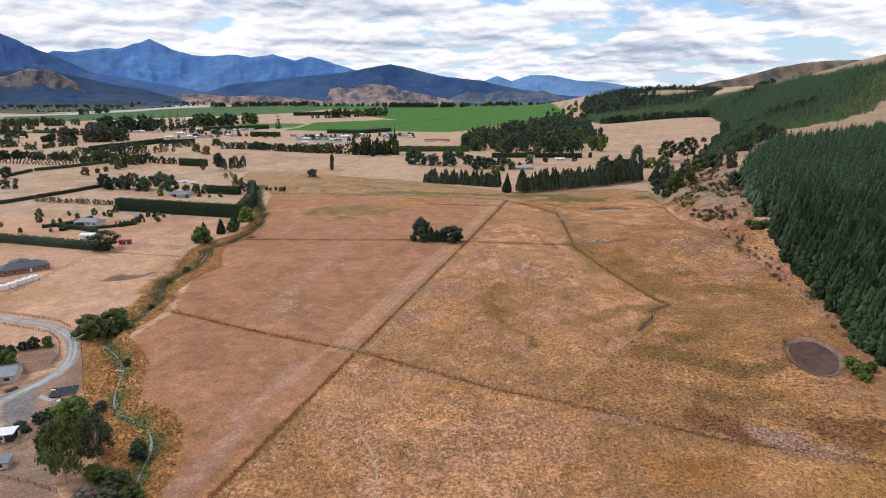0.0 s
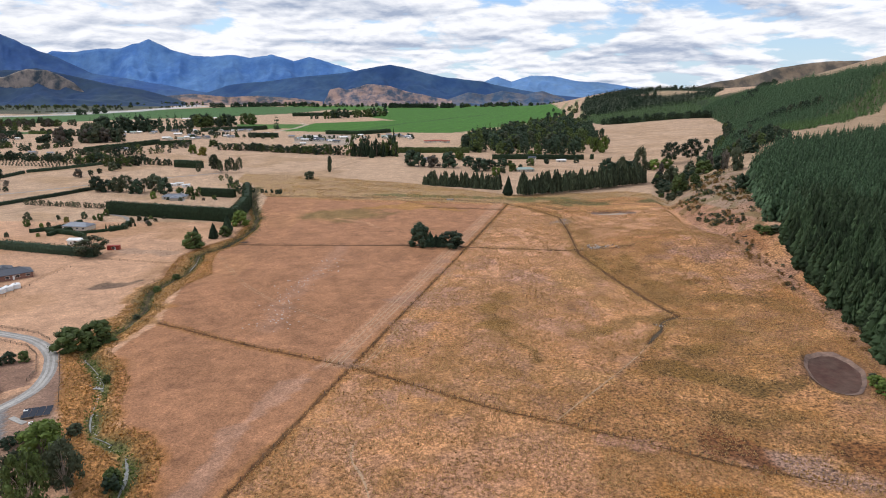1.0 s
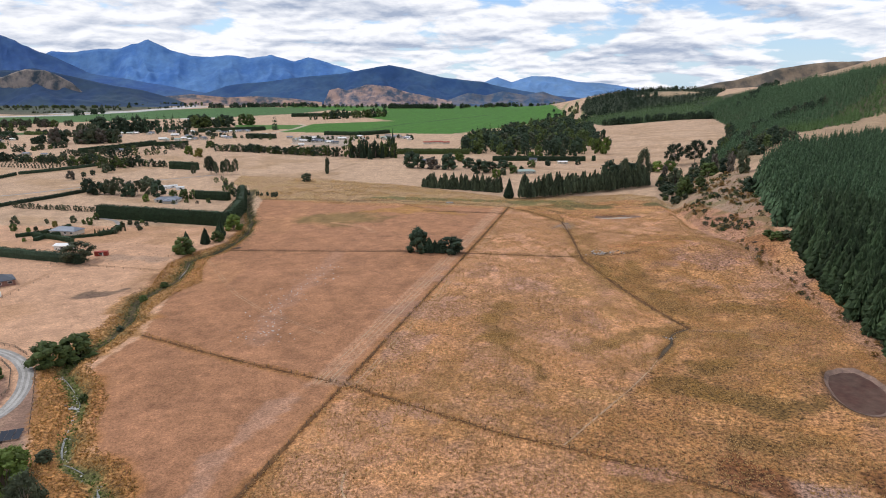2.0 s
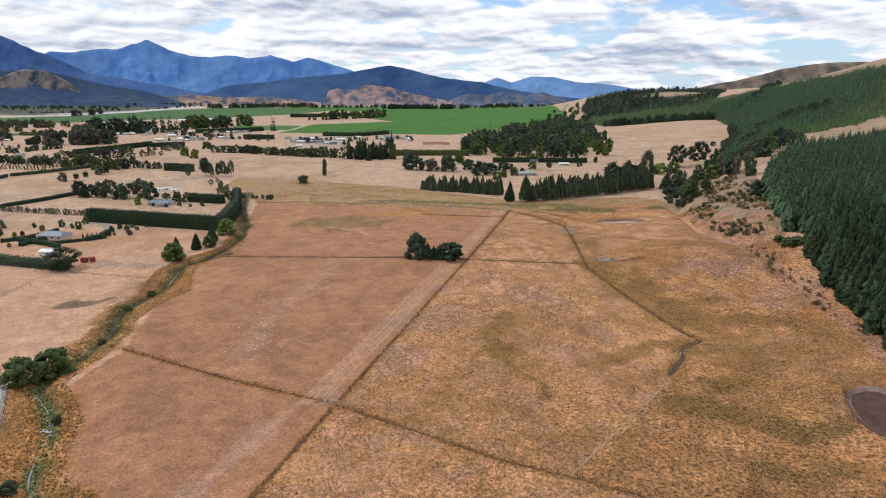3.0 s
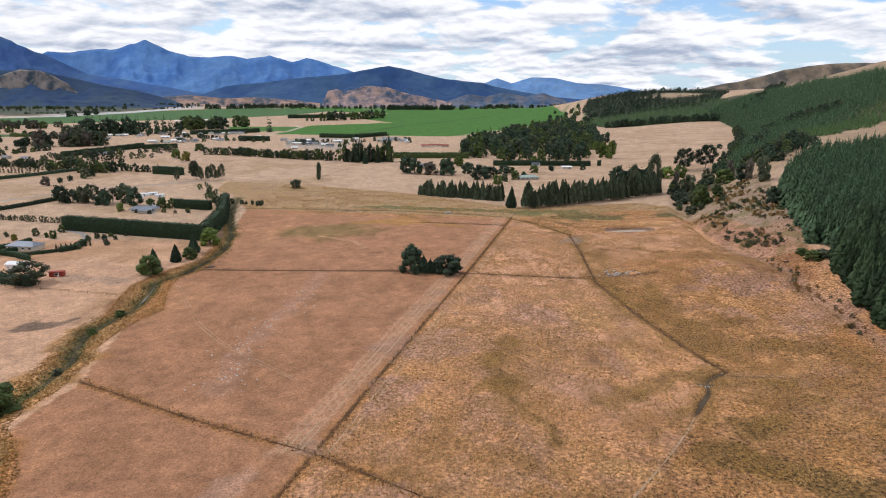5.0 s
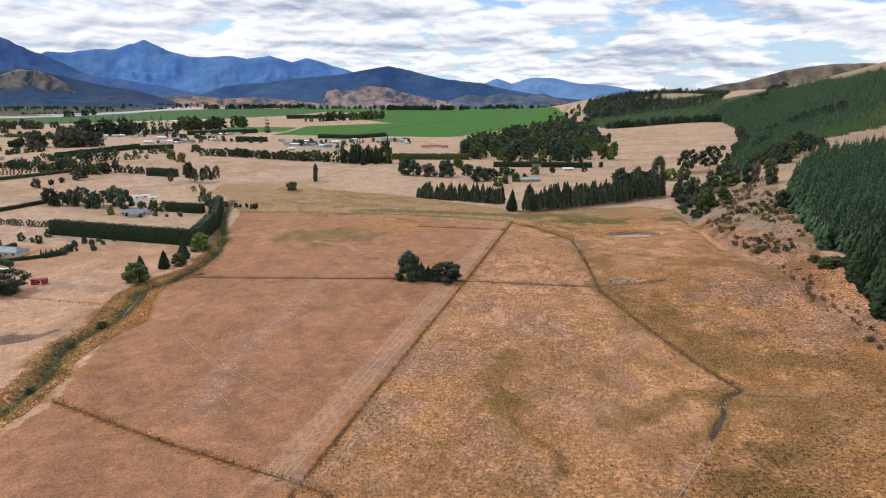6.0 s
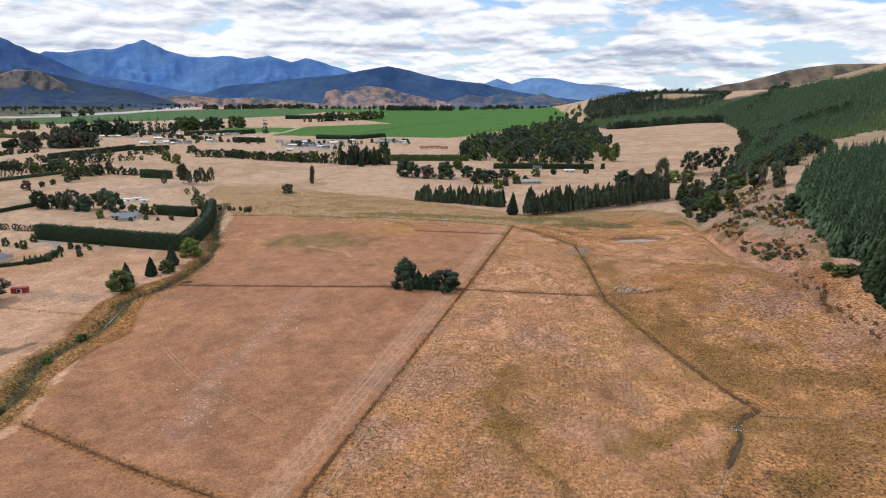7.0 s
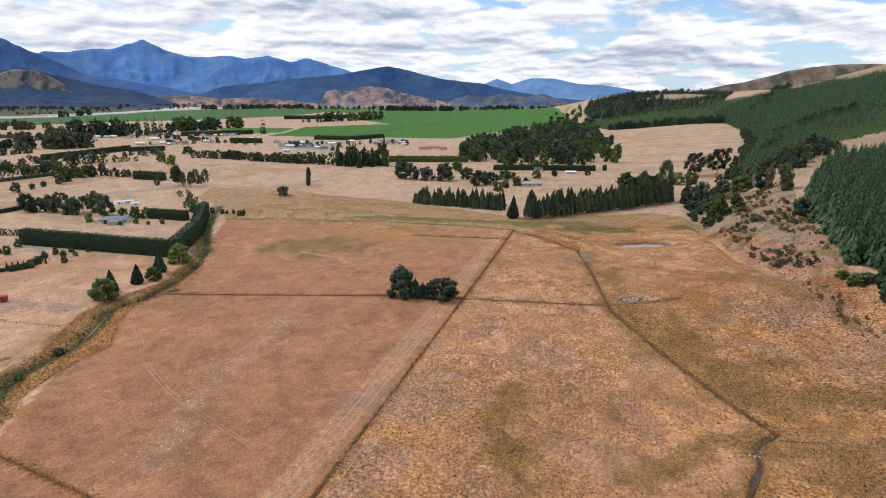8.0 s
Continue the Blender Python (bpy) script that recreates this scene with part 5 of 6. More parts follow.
def slab(x, y, w, d, h, turn, mat, name, label, category):
    e = tagged(new(name), label, category)
    e.location, e.rotation_euler = (x, y, ground_z(x, y)), (0, 0, radians(turn))
    bm = bmesh.new()
    box(bm, (w, d, h + 0.3), pose(0, 0, h / 2 - 0.15), 0.03)
    part("block", bm, mat, e)
    return e


slab(*(-117.7, 167.4), 6.5, 1.6, 0.15, -28, RUT, "concrete_slab", "long pale concrete slab in the yard", "slab")
slab(*(-118.3, 172.0), 1.2, 0.9, 0.8, 15, WHITE, "storage_bin", "white plastic bin in the yard", "bin")
slab(*(-112.7, 165.4), 1.1, 0.9, 0.7, 40, WHITE, "storage_bin", "white plastic bin in the yard", "bin")


def timber_stack(x, y, turn):
    e = tagged(new("timber_stack"), "stack of dark timber and pallets in the yard", "timber")
    e.location, e.rotation_euler = (x, y, ground_z(x, y)), (0, 0, radians(turn))
    rng = random.Random(8)
    for k in range(14):
        bm = bmesh.new()
        box(bm, (3.2 * rng.uniform(0.7, 1.1), 0.28, 0.16), pose(rng.uniform(-0.3, 0.3), (k % 5) * 0.34 - 0.7, 0.1 + 0.18 * (k // 5), 0, 0, rng.uniform(-6, 6)), 0.02)
        part("plank", bm, WOOD if k % 3 else BLACK, e)


timber_stack(*(-115.9, 168.8), 15)
timber_stack(*(-131.9, 173.0), 60)
# the garden house among hedges
hx, hy = (-236.8, 407.4)
house(hx, hy, 17, 9, 2.7, -8, METAL_ROOF, CREAM, 0.8, 0.4, "house with a blue-grey hipped roof behind hedges", 4)
hx, hy = (-215.6, 369.0)
house(hx, hy, 9, 6, 2.6, 0, WHITE, WHITE, 0.0, 0.25, "white shed behind a shelter hedge", 1, "shed", "shed")
hx, hy = (-187.4, 355.3)
house(hx, hy, 6.5, 2.6, 2.3, 12, RED, RED, 0.0, 0.12, "small red field shelter", 1, "shed", "shed", eave=0.15)
# house inside the tall hedges and the plant nursery beyond
hx, hy = (-223.4, 525.1)
house(hx + 4, hy - 7, 11, 8, 2.3, 98, METAL_ROOF, CREAM, 0.8, 0.3, "low wing of the house inside tall hedges", 2)
house(hx, hy, 19, 9, 2.3, 8, METAL_ROOF, CREAM, 0.8, 0.34, "house with a wide blue-grey roof inside tall hedges", 4)
for k, (x, y) in enumerate(((-253.8, 580.3), (-253.5, 590.3), (-248.9, 595.7), (-238.8, 586.0))):
    house(x, y, 7, 3.5, 2.2, 10 * k, HOUSE, WHITE, 0.0, 0.3, "small white growing tunnel", 1, "shed", "shed", eave=0.1)
# scattered farm buildings and the settlement on the plain
far_rng = random.Random(17)
far_spots = []
for x, y, w, lab in ((*(-465, 921), 26, "long white-roofed barn"), (*(-561, 867), 18, "pale-roofed house among trees"), (*(-533, 861), 14, "pale-roofed house among trees"), (*(-735, 1068), 18, "house among far trees"),
                     (*(-739, 1104), 14, "house among far trees"), (*(-664, 1299), 26, "pale-roofed house in the settlement"), (*(-646, 1335), 22, "pale-roofed house in the settlement"), (*(-642, 1392), 24, "pale-roofed house in the settlement"),
                     (*(-493, 1131), 24, "pale-roofed house in the settlement"), (*(-512, 1228), 26, "white-roofed shed in the settlement"), (*(-474, 1201), 26, "white-roofed shed in the settlement"), (*(-433, 1161), 20, "pale-roofed house in the settlement"),
                     (*(-442, 1232), 26, "pale-roofed house in the settlement"), (*(-557, 1398), 20, "pale-roofed house in the settlement"), (*(-429, 1350), 24, "pale-roofed house in the settlement"), (*(-406, 1190), 18, "pale-roofed house in the settlement"),
                     (*(-600, 1193), 16, "pale-roofed house in the settlement"), (*(-700, 1313), 22, "pale-roofed house in the settlement"), (*(-214, 1109), 24, "white-roofed workshop"), (*(-237, 1173), 22, "grey-roofed workshop"),
                     (*(-191, 1087), 20, "grey-roofed workshop"), (*(-183, 1163), 26, "white-roofed workshop"), (*(-159, 1220), 20, "pale-roofed workshop"), (*(-88, 1225), 28, "white-roofed packing shed"), (*(-69, 1183), 22, "white-roofed packing shed"),
                     (*(-106, 1239), 20, "white-roofed packing shed"), (*(-227, 1029), 16, "white-roofed cottage"), (*(-239, 1108), 18, "white-roofed cottage"), (*(-282, 1184), 20, "grey-roofed workshop"), (*(-349, 1254), 20, "grey-roofed barn")):
    light_roof = far_rng.random() < 0.45
    house(x, y, w * 0.55, w * 0.36, 3.0, far_rng.uniform(-25, 25), WHITE if light_roof else METAL_ROOF, CREAM, 0.0, 0.35, lab + " on the plain", 2)
for x, y, w in ((*(-26, 1084), 14), (*(-10, 1097), 18), (*(5, 1086), 12)):
    house(x, y, w, 6, 3, 8, RED, CREAM, 0.0, 0.35, "red-roofed shed on the plain", 2, "shed", "shed")
for a, b, n in (((-672, 1249), (-412, 1351), 22), ((-497, 1118), (-386, 1178), 10), ((-264, 1132), (-161, 1088), 14), ((-153, 1178), (-53, 1184), 8)):
    for k in range(n):
        t, u = far_rng.random(), far_rng.uniform(-26, 26)
        w = far_rng.uniform(9, 15)
        house(a[0] + (b[0] - a[0]) * t, a[1] + (b[1] - a[1]) * t + u, w, w * 0.6, 2.8, far_rng.choice((0, 15, 80, 95)), far_rng.choice((METAL_ROOF, METAL_ROOF, WHITE, SLATE, GREEN_ROOF)), CREAM, 0.0, 0.45, "small house in the settlement on the plain", 2)
        far_spots.append((a[0] + (b[0] - a[0]) * t + far_rng.uniform(-16, 16), a[1] + (b[1] - a[1]) * t + u + far_rng.uniform(6, 18)))
hx, hy = (92, 712)
house(hx, hy, 20, 9, 2.7, 12, GREEN_ROOF, CREAM, 0.7, 0.4, "house with a pale green roof behind pines", 4)
hx, hy = (116, 825)
house(hx, hy, 9, 7, 3, -20, SLATE, CREAM, 0.0, 0.6, "small gabled house with a slate roof", 2)
hx, hy = (150, 806)
house(hx, hy, 12, 6, 2.6, 5, WHITE, CREAM, 0.0, 0.3, "white-roofed shed behind pines", 2, "shed", "shed")
hx, hy = (58, 778)
house(hx, hy, 9, 6, 2.6, 0, WHITE, CREAM, 0.0, 0.3, "white-roofed shed among dark trees", 2, "shed", "shed")
hx, hy = (-20, 806)
house(hx, hy, 14, 8, 3, 5, METAL_ROOF, CREAM, 0.0, 0.4, "farmhouse half hidden by dark trees", 3)
ribbon("road_garden_drive", [(-212.1, 510.6), (-220.6, 533.1), (-229.6, 553.7), (-241.5, 566.6)], 1.8, GRAVEL, "pale garden drive by a house", "drive", 0.07)
ribbon("road_garden_drive", [(-216.0, 432.3), (-226.0, 446.4), (-239.7, 454.7), (-248.7, 456.7)], 1.6, GRAVEL, "curved garden drive by low hedges", "drive", 0.07)
ribbon("crop_cover", [(-773, 1884), (-721, 1926), (-671, 2009)], 14, HOUSE, "long pale crop cover on the plain", "crop cover", 0.25)

# ---------------- hedges ----------------
hedge([(-205.1, 537.8), (-175.6, 531.1)], 7.5, 5.0, seed=4)
hedge([(-347.5, 479.7), (-337.5, 505.6), (-326.3, 534.4), (-314.7, 569.7)], 3.0, 3.0, DARK, "low clipped hedge along a field lane", 0.9, seed=5)
hedge([(-444.9, 637.4), (-446.8, 673.0)], 3.2, 3.2, DARK, "low clipped field hedge", 1.0, seed=6)
hedge([(-446.2, 677.8), (-425, 714), (-404, 759)], 3.4, 3.4, DARK, "low clipped field hedge", 1.0, seed=7)
hedge([(-505, 894), (-487, 946), (-464, 1037)], 8, 7, HEDGE, "tall dark shelter hedge on the plain", 1.8, seed=8)
hedge([(-456, 1016), (-412, 1040)], 7, 7, HEDGE, "tall dark shelter hedge on the plain", 1.8, seed=9)
hedge([(-264.3, 359.4), (-239.9, 352.9), (-216.4, 346.7), (-189.2, 339.5)], 5.0, 4.2, DARK, "bushy dark shelter hedge beside a field", 0.8, 0.7, 2.0, seed=10)
hedge([(-252.2, 398.3), (-231.1, 390.4), (-220.4, 384.2)], 3.0, 3.0, HEDGE, "low curved garden hedge", 0.7, seed=11)
hedge([(-213.8, 400.9), (-208.6, 408.0), (-211.4, 422.7)], 3.0, 3.0, HEDGE, "low curved garden hedge", 0.7, seed=12)
hedge([(-244.3, 386.9), (-242.2, 400.3), (-236.8, 407.4)], 2.2, 3.0, HEDGE, "low curved garden hedge", 0.7, seed=13)
hedge([(-310, 734), (-276, 725)], 9, 7, HEDGE, "dark clipped hedge by far trees", 1.3, seed=14)
hedge([(65, 836), (125, 839), (185, 835)], 6.5, 6, HEDGE, "long straight clipped hedge", 1.3, seed=15)
hedge([(194, 835), (198, 835)], 7, 5, HEDGE, "short clipped hedge by a gateway", 1.3, seed=16)
hedge([(-505, 1327), (-447, 1367), (-391, 1410)], 9, 10, HEDGE, "dark hedge on the plain", 2.5, seed=17)
hedge([(-364, 1193), (-308, 1182)], 9, 9, HEDGE, "dark hedge on the plain", 2.5, seed=18)
hedge([(-489, 2070), (-351, 2128), (-288, 2228)], 12, 14, HEDGE, "dark shelterbelt across green fields", 4, seed=19)
hedge([(-235, 1277), (-165, 1266), (-114, 1336)], 8, 10, HEDGE, "dark hedge beside sheds", 2.5, seed=20)
hedge([(-66, 914), (-21, 917), (38, 919)], 8, 9, MID, "green hedge behind dark trees", 2.0, 0.8, seed=21)
hedge([(-860, 1221), (-820, 1223)], 8, 10, HEDGE, "dark hedge on the plain", 2.5, seed=22)
hedge([(-806, 1240), (-764, 1242)], 7, 9, MID, "green hedge on the plain", 2.5, seed=23)

hedge([(-262, 396), (-254, 402), (-247, 414), (-246, 426)], 2.4, 2.6, HEDGE, "low curved garden hedge", 0.6, seed=31)
hedge([(-232, 392), (-222, 397), (-214, 404)], 1.8, 2.2, HEDGE, "low curved garden hedge", 0.6, seed=32)
for x, y, h, m in ((-196, 418, 3.0, OLIVE), (-200, 424, 2.6, GREY), (-204, 431, 3.4, DARK), (-198, 432, 2.4, OLIVE), (-205, 440, 2.6, MID), (-196, 441, 2.0, OLIVE),
                   (-226, 517, 2.6, DARK), (-214, 513, 3.0, OLIVE), (-206, 519, 3.4, MID), (-196, 515, 2.4, GREY), (-190, 523, 3.2, MID), (-232, 533, 2.8, OLIVE), (-187, 517, 2.2, DARK)):
    leafy_tree(x, y, h, h * 1.2, m, "small rounded shrub in a house garden", "garden shrubs", "bush", "bush", "bush")

# ---------------- trees beside the creek and the houses ----------------
leafy_tree(-191.8, 342.0, 11.6, 19.3, OLIVE, "wide dark umbrella-shaped tree by a shed", kind="round")
leafy_tree(*(-87.5, 126.5), 17.0, 9.5, MID, "tall gum tree with pale trunks in the yard", "yard gums", "gum")
leafy_tree(*(-92.3, 130.2), 14, 8, OLIVE, "tall gum tree with pale trunks in the yard", "yard gums", "gum")
leafy_tree(*(-85.7, 136.1), 13.5, 9, OLIVE, "tall gum tree with pale trunks in the yard", "yard gums", "gum")
leafy_tree(*(-98.6, 147.7), 10, 11, LIGHT, "bright green spreading tree in the yard", kind="bush")
for x, y, h, w, m in ((-76.7, 138.7, 4.3, 5, DARK), (-80.3, 128.1, 3.5, 5.5, LIGHT), (-75.7, 128.2, 3.2, 5, MID), (-111.2, 153.9, 3.1, 4, DARK), (-110.3, 157.0, 2.9, 3.5, DARK), (-115.1, 151.5, 1.8, 3.5, OLIVE), (-112.0, 149.3, 1.5, 3, DARK),
                      (-98.0, 161.2, 2.9, 4.5, OLIVE), (-75.5, 121.5, 3.3, 6, OLIVE), (-79.7, 119.9, 3.8, 7, GREY), (-70.4, 121.9, 3.8, 6, MID), (-89.4, 139.8, 2.9, 5, OLIVE)):
    leafy_tree(x, y, h, w, m, "low green bush in rough creekside ground", "yard bushes", "bush", "bush", "bush")
for x, y, h, m in ((-150.4, 200.4, 2.8, DARK), (-147.7, 202.4, 3.2, DARK), (-145.0, 204.4, 4.0, DARK), (-141.0, 205.9, 3.8, MID), (-154.0, 201.4, 2.4, DARK)):
    leafy_tree(x, y, h, h * 1.1, m, "dark shrub in the drive paddock", "drive shrubs", "bush", "bush", "bush")
leafy_tree(-142.6, 186.6, 7.0, 8, LIGHT, "light green tree beside the farmhouse", kind="bush")
for x, y, h, m, k in ((-305.2, 556.8, 13.3, DARK, "round"), (-296.2, 557.0, 10.2, DARK, "round"), (-287.6, 557.3, 12.3, OLIVE, "round"), (-280.1, 557.5, 15.3, OLIVE, "gum"), (-267.1, 548.3, 12.1, DARK, "bush"), (-264.4, 558.0, 12.3, OLIVE, "gum"),
                      (-254.8, 558.3, 14.9, OLIVE, "round"), (-241.4, 545.9, 14.0, DARK, "bush"), (-240.4, 522.2, 6.2, LIGHT, "bush"), (-224.4, 537.3, 7.4, MID, "bush"), (-215.6, 537.5, 8.4, MID, "bush"), (-207.8, 537.7, 7.4, MID, "bush")):
    leafy_tree(x, y, h, h * 0.95, m, "garden tree in a row by the tall hedge", "garden trees", k)
for x, y, h, m in ((-274.9, 413.8, 5.0, MID), (-288.1, 434.6, 5.2, OLIVE), (-268.1, 437.1, 3.2, OLIVE), (-256.9, 427.4, 4.0, YELLOW), (-263.2, 410.4, 3.1, LIGHT), (-251.6, 439.5, 4.9, OLIVE), (-267.8, 383.2, 3.2, OLIVE), (-249.7, 385.2, 2.5, LIGHT), (-291.1, 399.2, 3.3, YELLOW), (-260.9, 414.1, 3.1, OLIVE),
                   (-237.2, 433.8, 4.8, MID), (-241.6, 450.3, 5.0, MID), (-242.2, 435.7, 3.2, MID), (-211.6, 426.5, 4.0, OLIVE), (-210.5, 434.4, 4.0, OLIVE), (-206.7, 408.0, 3.0, OLIVE)):
    leafy_tree(x, y, h, h * 0.95, m, "small ornamental tree in dry grass", "lawn trees", "bush")
for x in range(206, 244, 5):
    px, py = (-219.5, 407.7)
    conifer(px + (x - 206) * 0.42, py + (x - 206) * 0.25, 3.2, 1.1, HEDGE, "slim clipped cypress in a row", "clipped cypresses", 0.9, 0.0)
for i, (x, y) in enumerate(along_line((-328.3, 492.7), (-257.6, 477.2), 22, 1.0)):
    leafy_tree(x, y, tree_rng.uniform(3.2, 5), 3.4, OLIVE, "thin young orchard tree in dry grass", "young trees in a row", "far")
for k in range(5):
    a, b = ((-584, 822), (-436, 782)), ((-546, 747), (-440, 729))
    for x, y in along_line((a[0][0] + (b[0][0] - a[0][0]) * k / 4, a[0][1] + (b[0][1] - a[0][1]) * k / 4), (a[1][0] + (b[1][0] - a[1][0]) * k / 4, a[1][1] + (b[1][1] - a[1][1]) * k / 4), 24, 0.6):
        far_tree(x, y, 2.2, 2.4, OLIVE)
for x, y, h, m in ((-371.9, 644.2, 8.8, GREY), (-369.1, 661.9, 5.4, DARK), (-367.4, 675.9, 5.5, DARK), (-438.5, 621.2, 11.4, DARK), (-396.0, 557.3, 8.7, GREY), (-384.9, 554.4, 4.6, DARK), (-404.9, 584.3, 5.4, GREY), (-593.3, 906.1, 7.4, DARK), (-622.8, 997.3, 5.4, DARK), (-363.7, 695.4, 10.1, OLIVE), (-365.0, 710.6, 6.5, DARK)):
    leafy_tree(x, y, h, h * 1.05, m, "round tree in an open dry field", "field trees", "round")

for x, y, h, w, m, k in ((-102.8, 155.8, 6.9, 9.8, LIGHT, "round"), (-88.3, 139.8, 9.5, 6.6, OLIVE, "gum"), (-77.1, 139.9, 4.9, 4.9, MID, "bush"), (-82.9, 129.2, 3.5, 4.8, LIGHT, "bush"), (-75.7, 124.3, 4.4, 5.7, OLIVE, "round"),
                         (-104.3, 147.6, 3.3, 3.9, DARK, "bush"), (-106.6, 193.5, 2.3, 3.1, MID, "bush"), (-129.8, 281.4, 2.7, 4.0, MID, "bush"), (-124.0, 249.7, 2.2, 3.4, OLIVE, "bush"), (-130.9, 304.2, 2.6, 4.0, MID, "bush")):
    leafy_tree(x, y, h, w, m, "green leafy tree leaning over the creek bank", "creek trees", k)

for x, y, h in ((-169.6, 562.8, 4.2), (-159.4, 555.9, 3.6), (-156.1, 556.0, 2.6), (-150.9, 555.7, 3.2), (-144.9, 550.1, 3.8), (-142.0, 550.0, 4.2)):
    leafy_tree(x, y, h, h * 0.95, DARK, "small round bush in a row beside the far fence", "fence bushes", "bush", "bush", "bush")

# ---------------- far belts of trees ----------------


def belt(a, b, n, low, high, mats, label, jitter=6.0, kind="far", pines=0.0, wide=0.9):
    for x, y in along_line(a, b, n, jitter):
        h = tree_rng.uniform(low, high)
        if y > 1000 or kind == "stuff":
            p = tree_rng.random() < pines
            far_tree(x, y, h * (1.1 if p else 1), h * (0.45 if p else wide * tree_rng.uniform(0.8, 1.2)), PINE if p else tree_rng.choice(mats), p)
        elif tree_rng.random() < pines:
            conifer(x, y, h * 1.1, h * 0.45, PINE, label, "far trees", 0.4, 0.05, fine=False)
        else:
            leafy_tree(x, y, h, h * wide * tree_rng.uniform(0.8, 1.2), tree_rng.choice(mats), label, "far trees", kind)


belt((-562, 790), (-537, 797), 7, 9, 13, (DARK,), "dark tree in a shelterbelt", 4)
belt((-525, 798), (-457, 769), 14, 6, 10, (DARK, MID, OLIVE), "dark tree around houses", 4)
belt((-443, 757), (-412, 777), 12, 8, 13, (DARK, MID), "dark tree around houses", 5)
belt((-388, 737), (-358, 749), 10, 9, 15, (DARK, MID, OLIVE), "green tree in a mixed belt", 5)
belt((-442, 835), (-419, 866), 6, 8, 14, (DARK,), "green tree in a mixed belt", 4)
belt((-529, 901), (-484, 863), 5, 6, 9, (OLIVE, DARK), "olive scrub tree by houses", 4)
belt((-641, 1039), (-538, 1067), 26, 16, 28, (OLIVE, GREY, OLIVE, DARK), "tall dark tree in an old grove", 14, pines=0.15)
leafy_tree(-593.6, 1063.9, 32.6, 24, OLIVE, "tall pale-limbed gum tree", kind="gum")
leafy_tree(-579.6, 1064.7, 32.6, 26, OLIVE, "tall pale-limbed gum tree", kind="gum")
belt((-668, 1037), (-656, 1060), 6, 10, 16, (DARK,), "dark tree in an old grove", 5)
belt((-765, 1090), (-738, 1116), 8, 8, 14, (DARK, GREY), "tree in a far belt", 8)
belt((-703, 1296), (-560, 1359), 44, 22, 36, (DARK,), "tall dark tree in a far belt", 22, pines=0.6)
belt((-1015, 1446), (-879, 1501), 22, 11, 20, (OLIVE, MID, GREY), "tree in a far belt", 24)
belt((-582, 1479), (-510, 1530), 18, 20, 32, (DARK, MID), "dark tree in a far belt", 18, pines=0.3)
belt((-498, 1605), (-473, 1607), 4, 20, 28, (MID,), "green tree in a far belt", 8)
belt((-378, 1411), (-368, 1412), 2, 22, 30, (PINE,), "dark tree on the plain", 4, pines=1.0)
belt((-415, 866), (-386, 899), 5, 6, 10, (DARK, MID), "round tree by the lane", 4)
belt((-358, 755), (-322, 751), 6, 7, 10, (DARK, MID), "round tree by the lane", 5)
belt((-400, 951), (-392, 989), 4, 7, 10, (GREY, OLIVE), "thin tree by the lane", 4)
leafy_tree(-349.4, 884.9, 12.8, 12, LIGHT, "light green tree by the lane", kind="round")
leafy_tree(-324.8, 855.2, 12.4, 13, YELLOW, "yellowing tree by the lane", kind="round")
leafy_tree(-358.1, 991.1, 10.7, 14, MID, "round green tree by the lane", kind="round")
belt((-328, 945), (-168, 885), 36, 8, 13, (MID, DARK, OLIVE, DARK), "tree in a hedgerow across the plain", 5, wide=1.1)
belt((-255.4, 684.7), (-223.0, 690.7), 9, 11, 20, (OLIVE, DARK, OLIVE), "tall thin gum tree in a cluster", 9, "gum", wide=0.55)
belt((-226.3, 644.9), (-188.5, 577.0), 6, 4, 7, (OLIVE, MID), "scrubby bush by the creek", 4)
belt((-201.0, 594.3), (-167.8, 530.0), 6, 5, 9, (MID, DARK), "bush by the tall hedge", 3)
belt((-180, 893), (-137, 879), 9, 10, 16, (DARK, OLIVE, MID), "tree beside a dark grove", 6)
belt((-127, 864), (-63, 867), 26, 17, 28, (DARK, DARK, MID), "tall tree in a dark grove", 9, pines=0.55, wide=0.6)
conifer(-67.2, 866.8, 37.6, 9, PINE, "very tall dark conifer in a grove")
conifer(-95.2, 843.5, 22.9, 7, PINE, "slim conifer at the edge of a grove")
leafy_tree(-125.1, 699.2, 17.8, 4.4, OLIVE, "slim upright poplar in dry grass", kind="poplar")
leafy_tree(-135.2, 639.5, 8.2, 11.1, OLIVE, "lone round tree in dry grass", kind="round")
for x, y, h, w, m in ((-38.9, 756.0, 18.5, 17, DARK), (-29.1, 750.6, 16.4, 15, DARK), (-11.3, 745.7, 13.5, 16, GREY), (6.9, 740.8, 18.2, 17, DARK), (29.6, 752.9, 12.3, 14, DARK), (40.9, 710.3, 14.2, 16, DARK), (53.3, 721.1, 11.8, 16, DARK), (70.8, 754.5, 9.6, 12, DARK)):
    leafy_tree(x, y, h, w * 1.1, m, "large dark spreading tree by the homestead", "homestead trees", "round")
leafy_tree(21.7, 820.8, 11.9, 13, LIGHT, "light green tree by the homestead", kind="round")
for x, y, h, m in ((56.3, 676.9, 8.6, LIGHT), (65.5, 696.2, 7.6, OLIVE), (78.5, 711.7, 9.1, MID), (106.1, 767.5, 9.1, MID), (89.5, 727.7, 6.0, DARK), (80.2, 766.5, 6.3, MID), (128.6, 786.5, 7.1, DARK), (166.5, 794.3, 6.5, DARK), (118.4, 860.2, 9.3, LIGHT)):
    leafy_tree(x, y, h, h * 1.2, m, "round garden bush by the homestead", "homestead bushes", "bush")
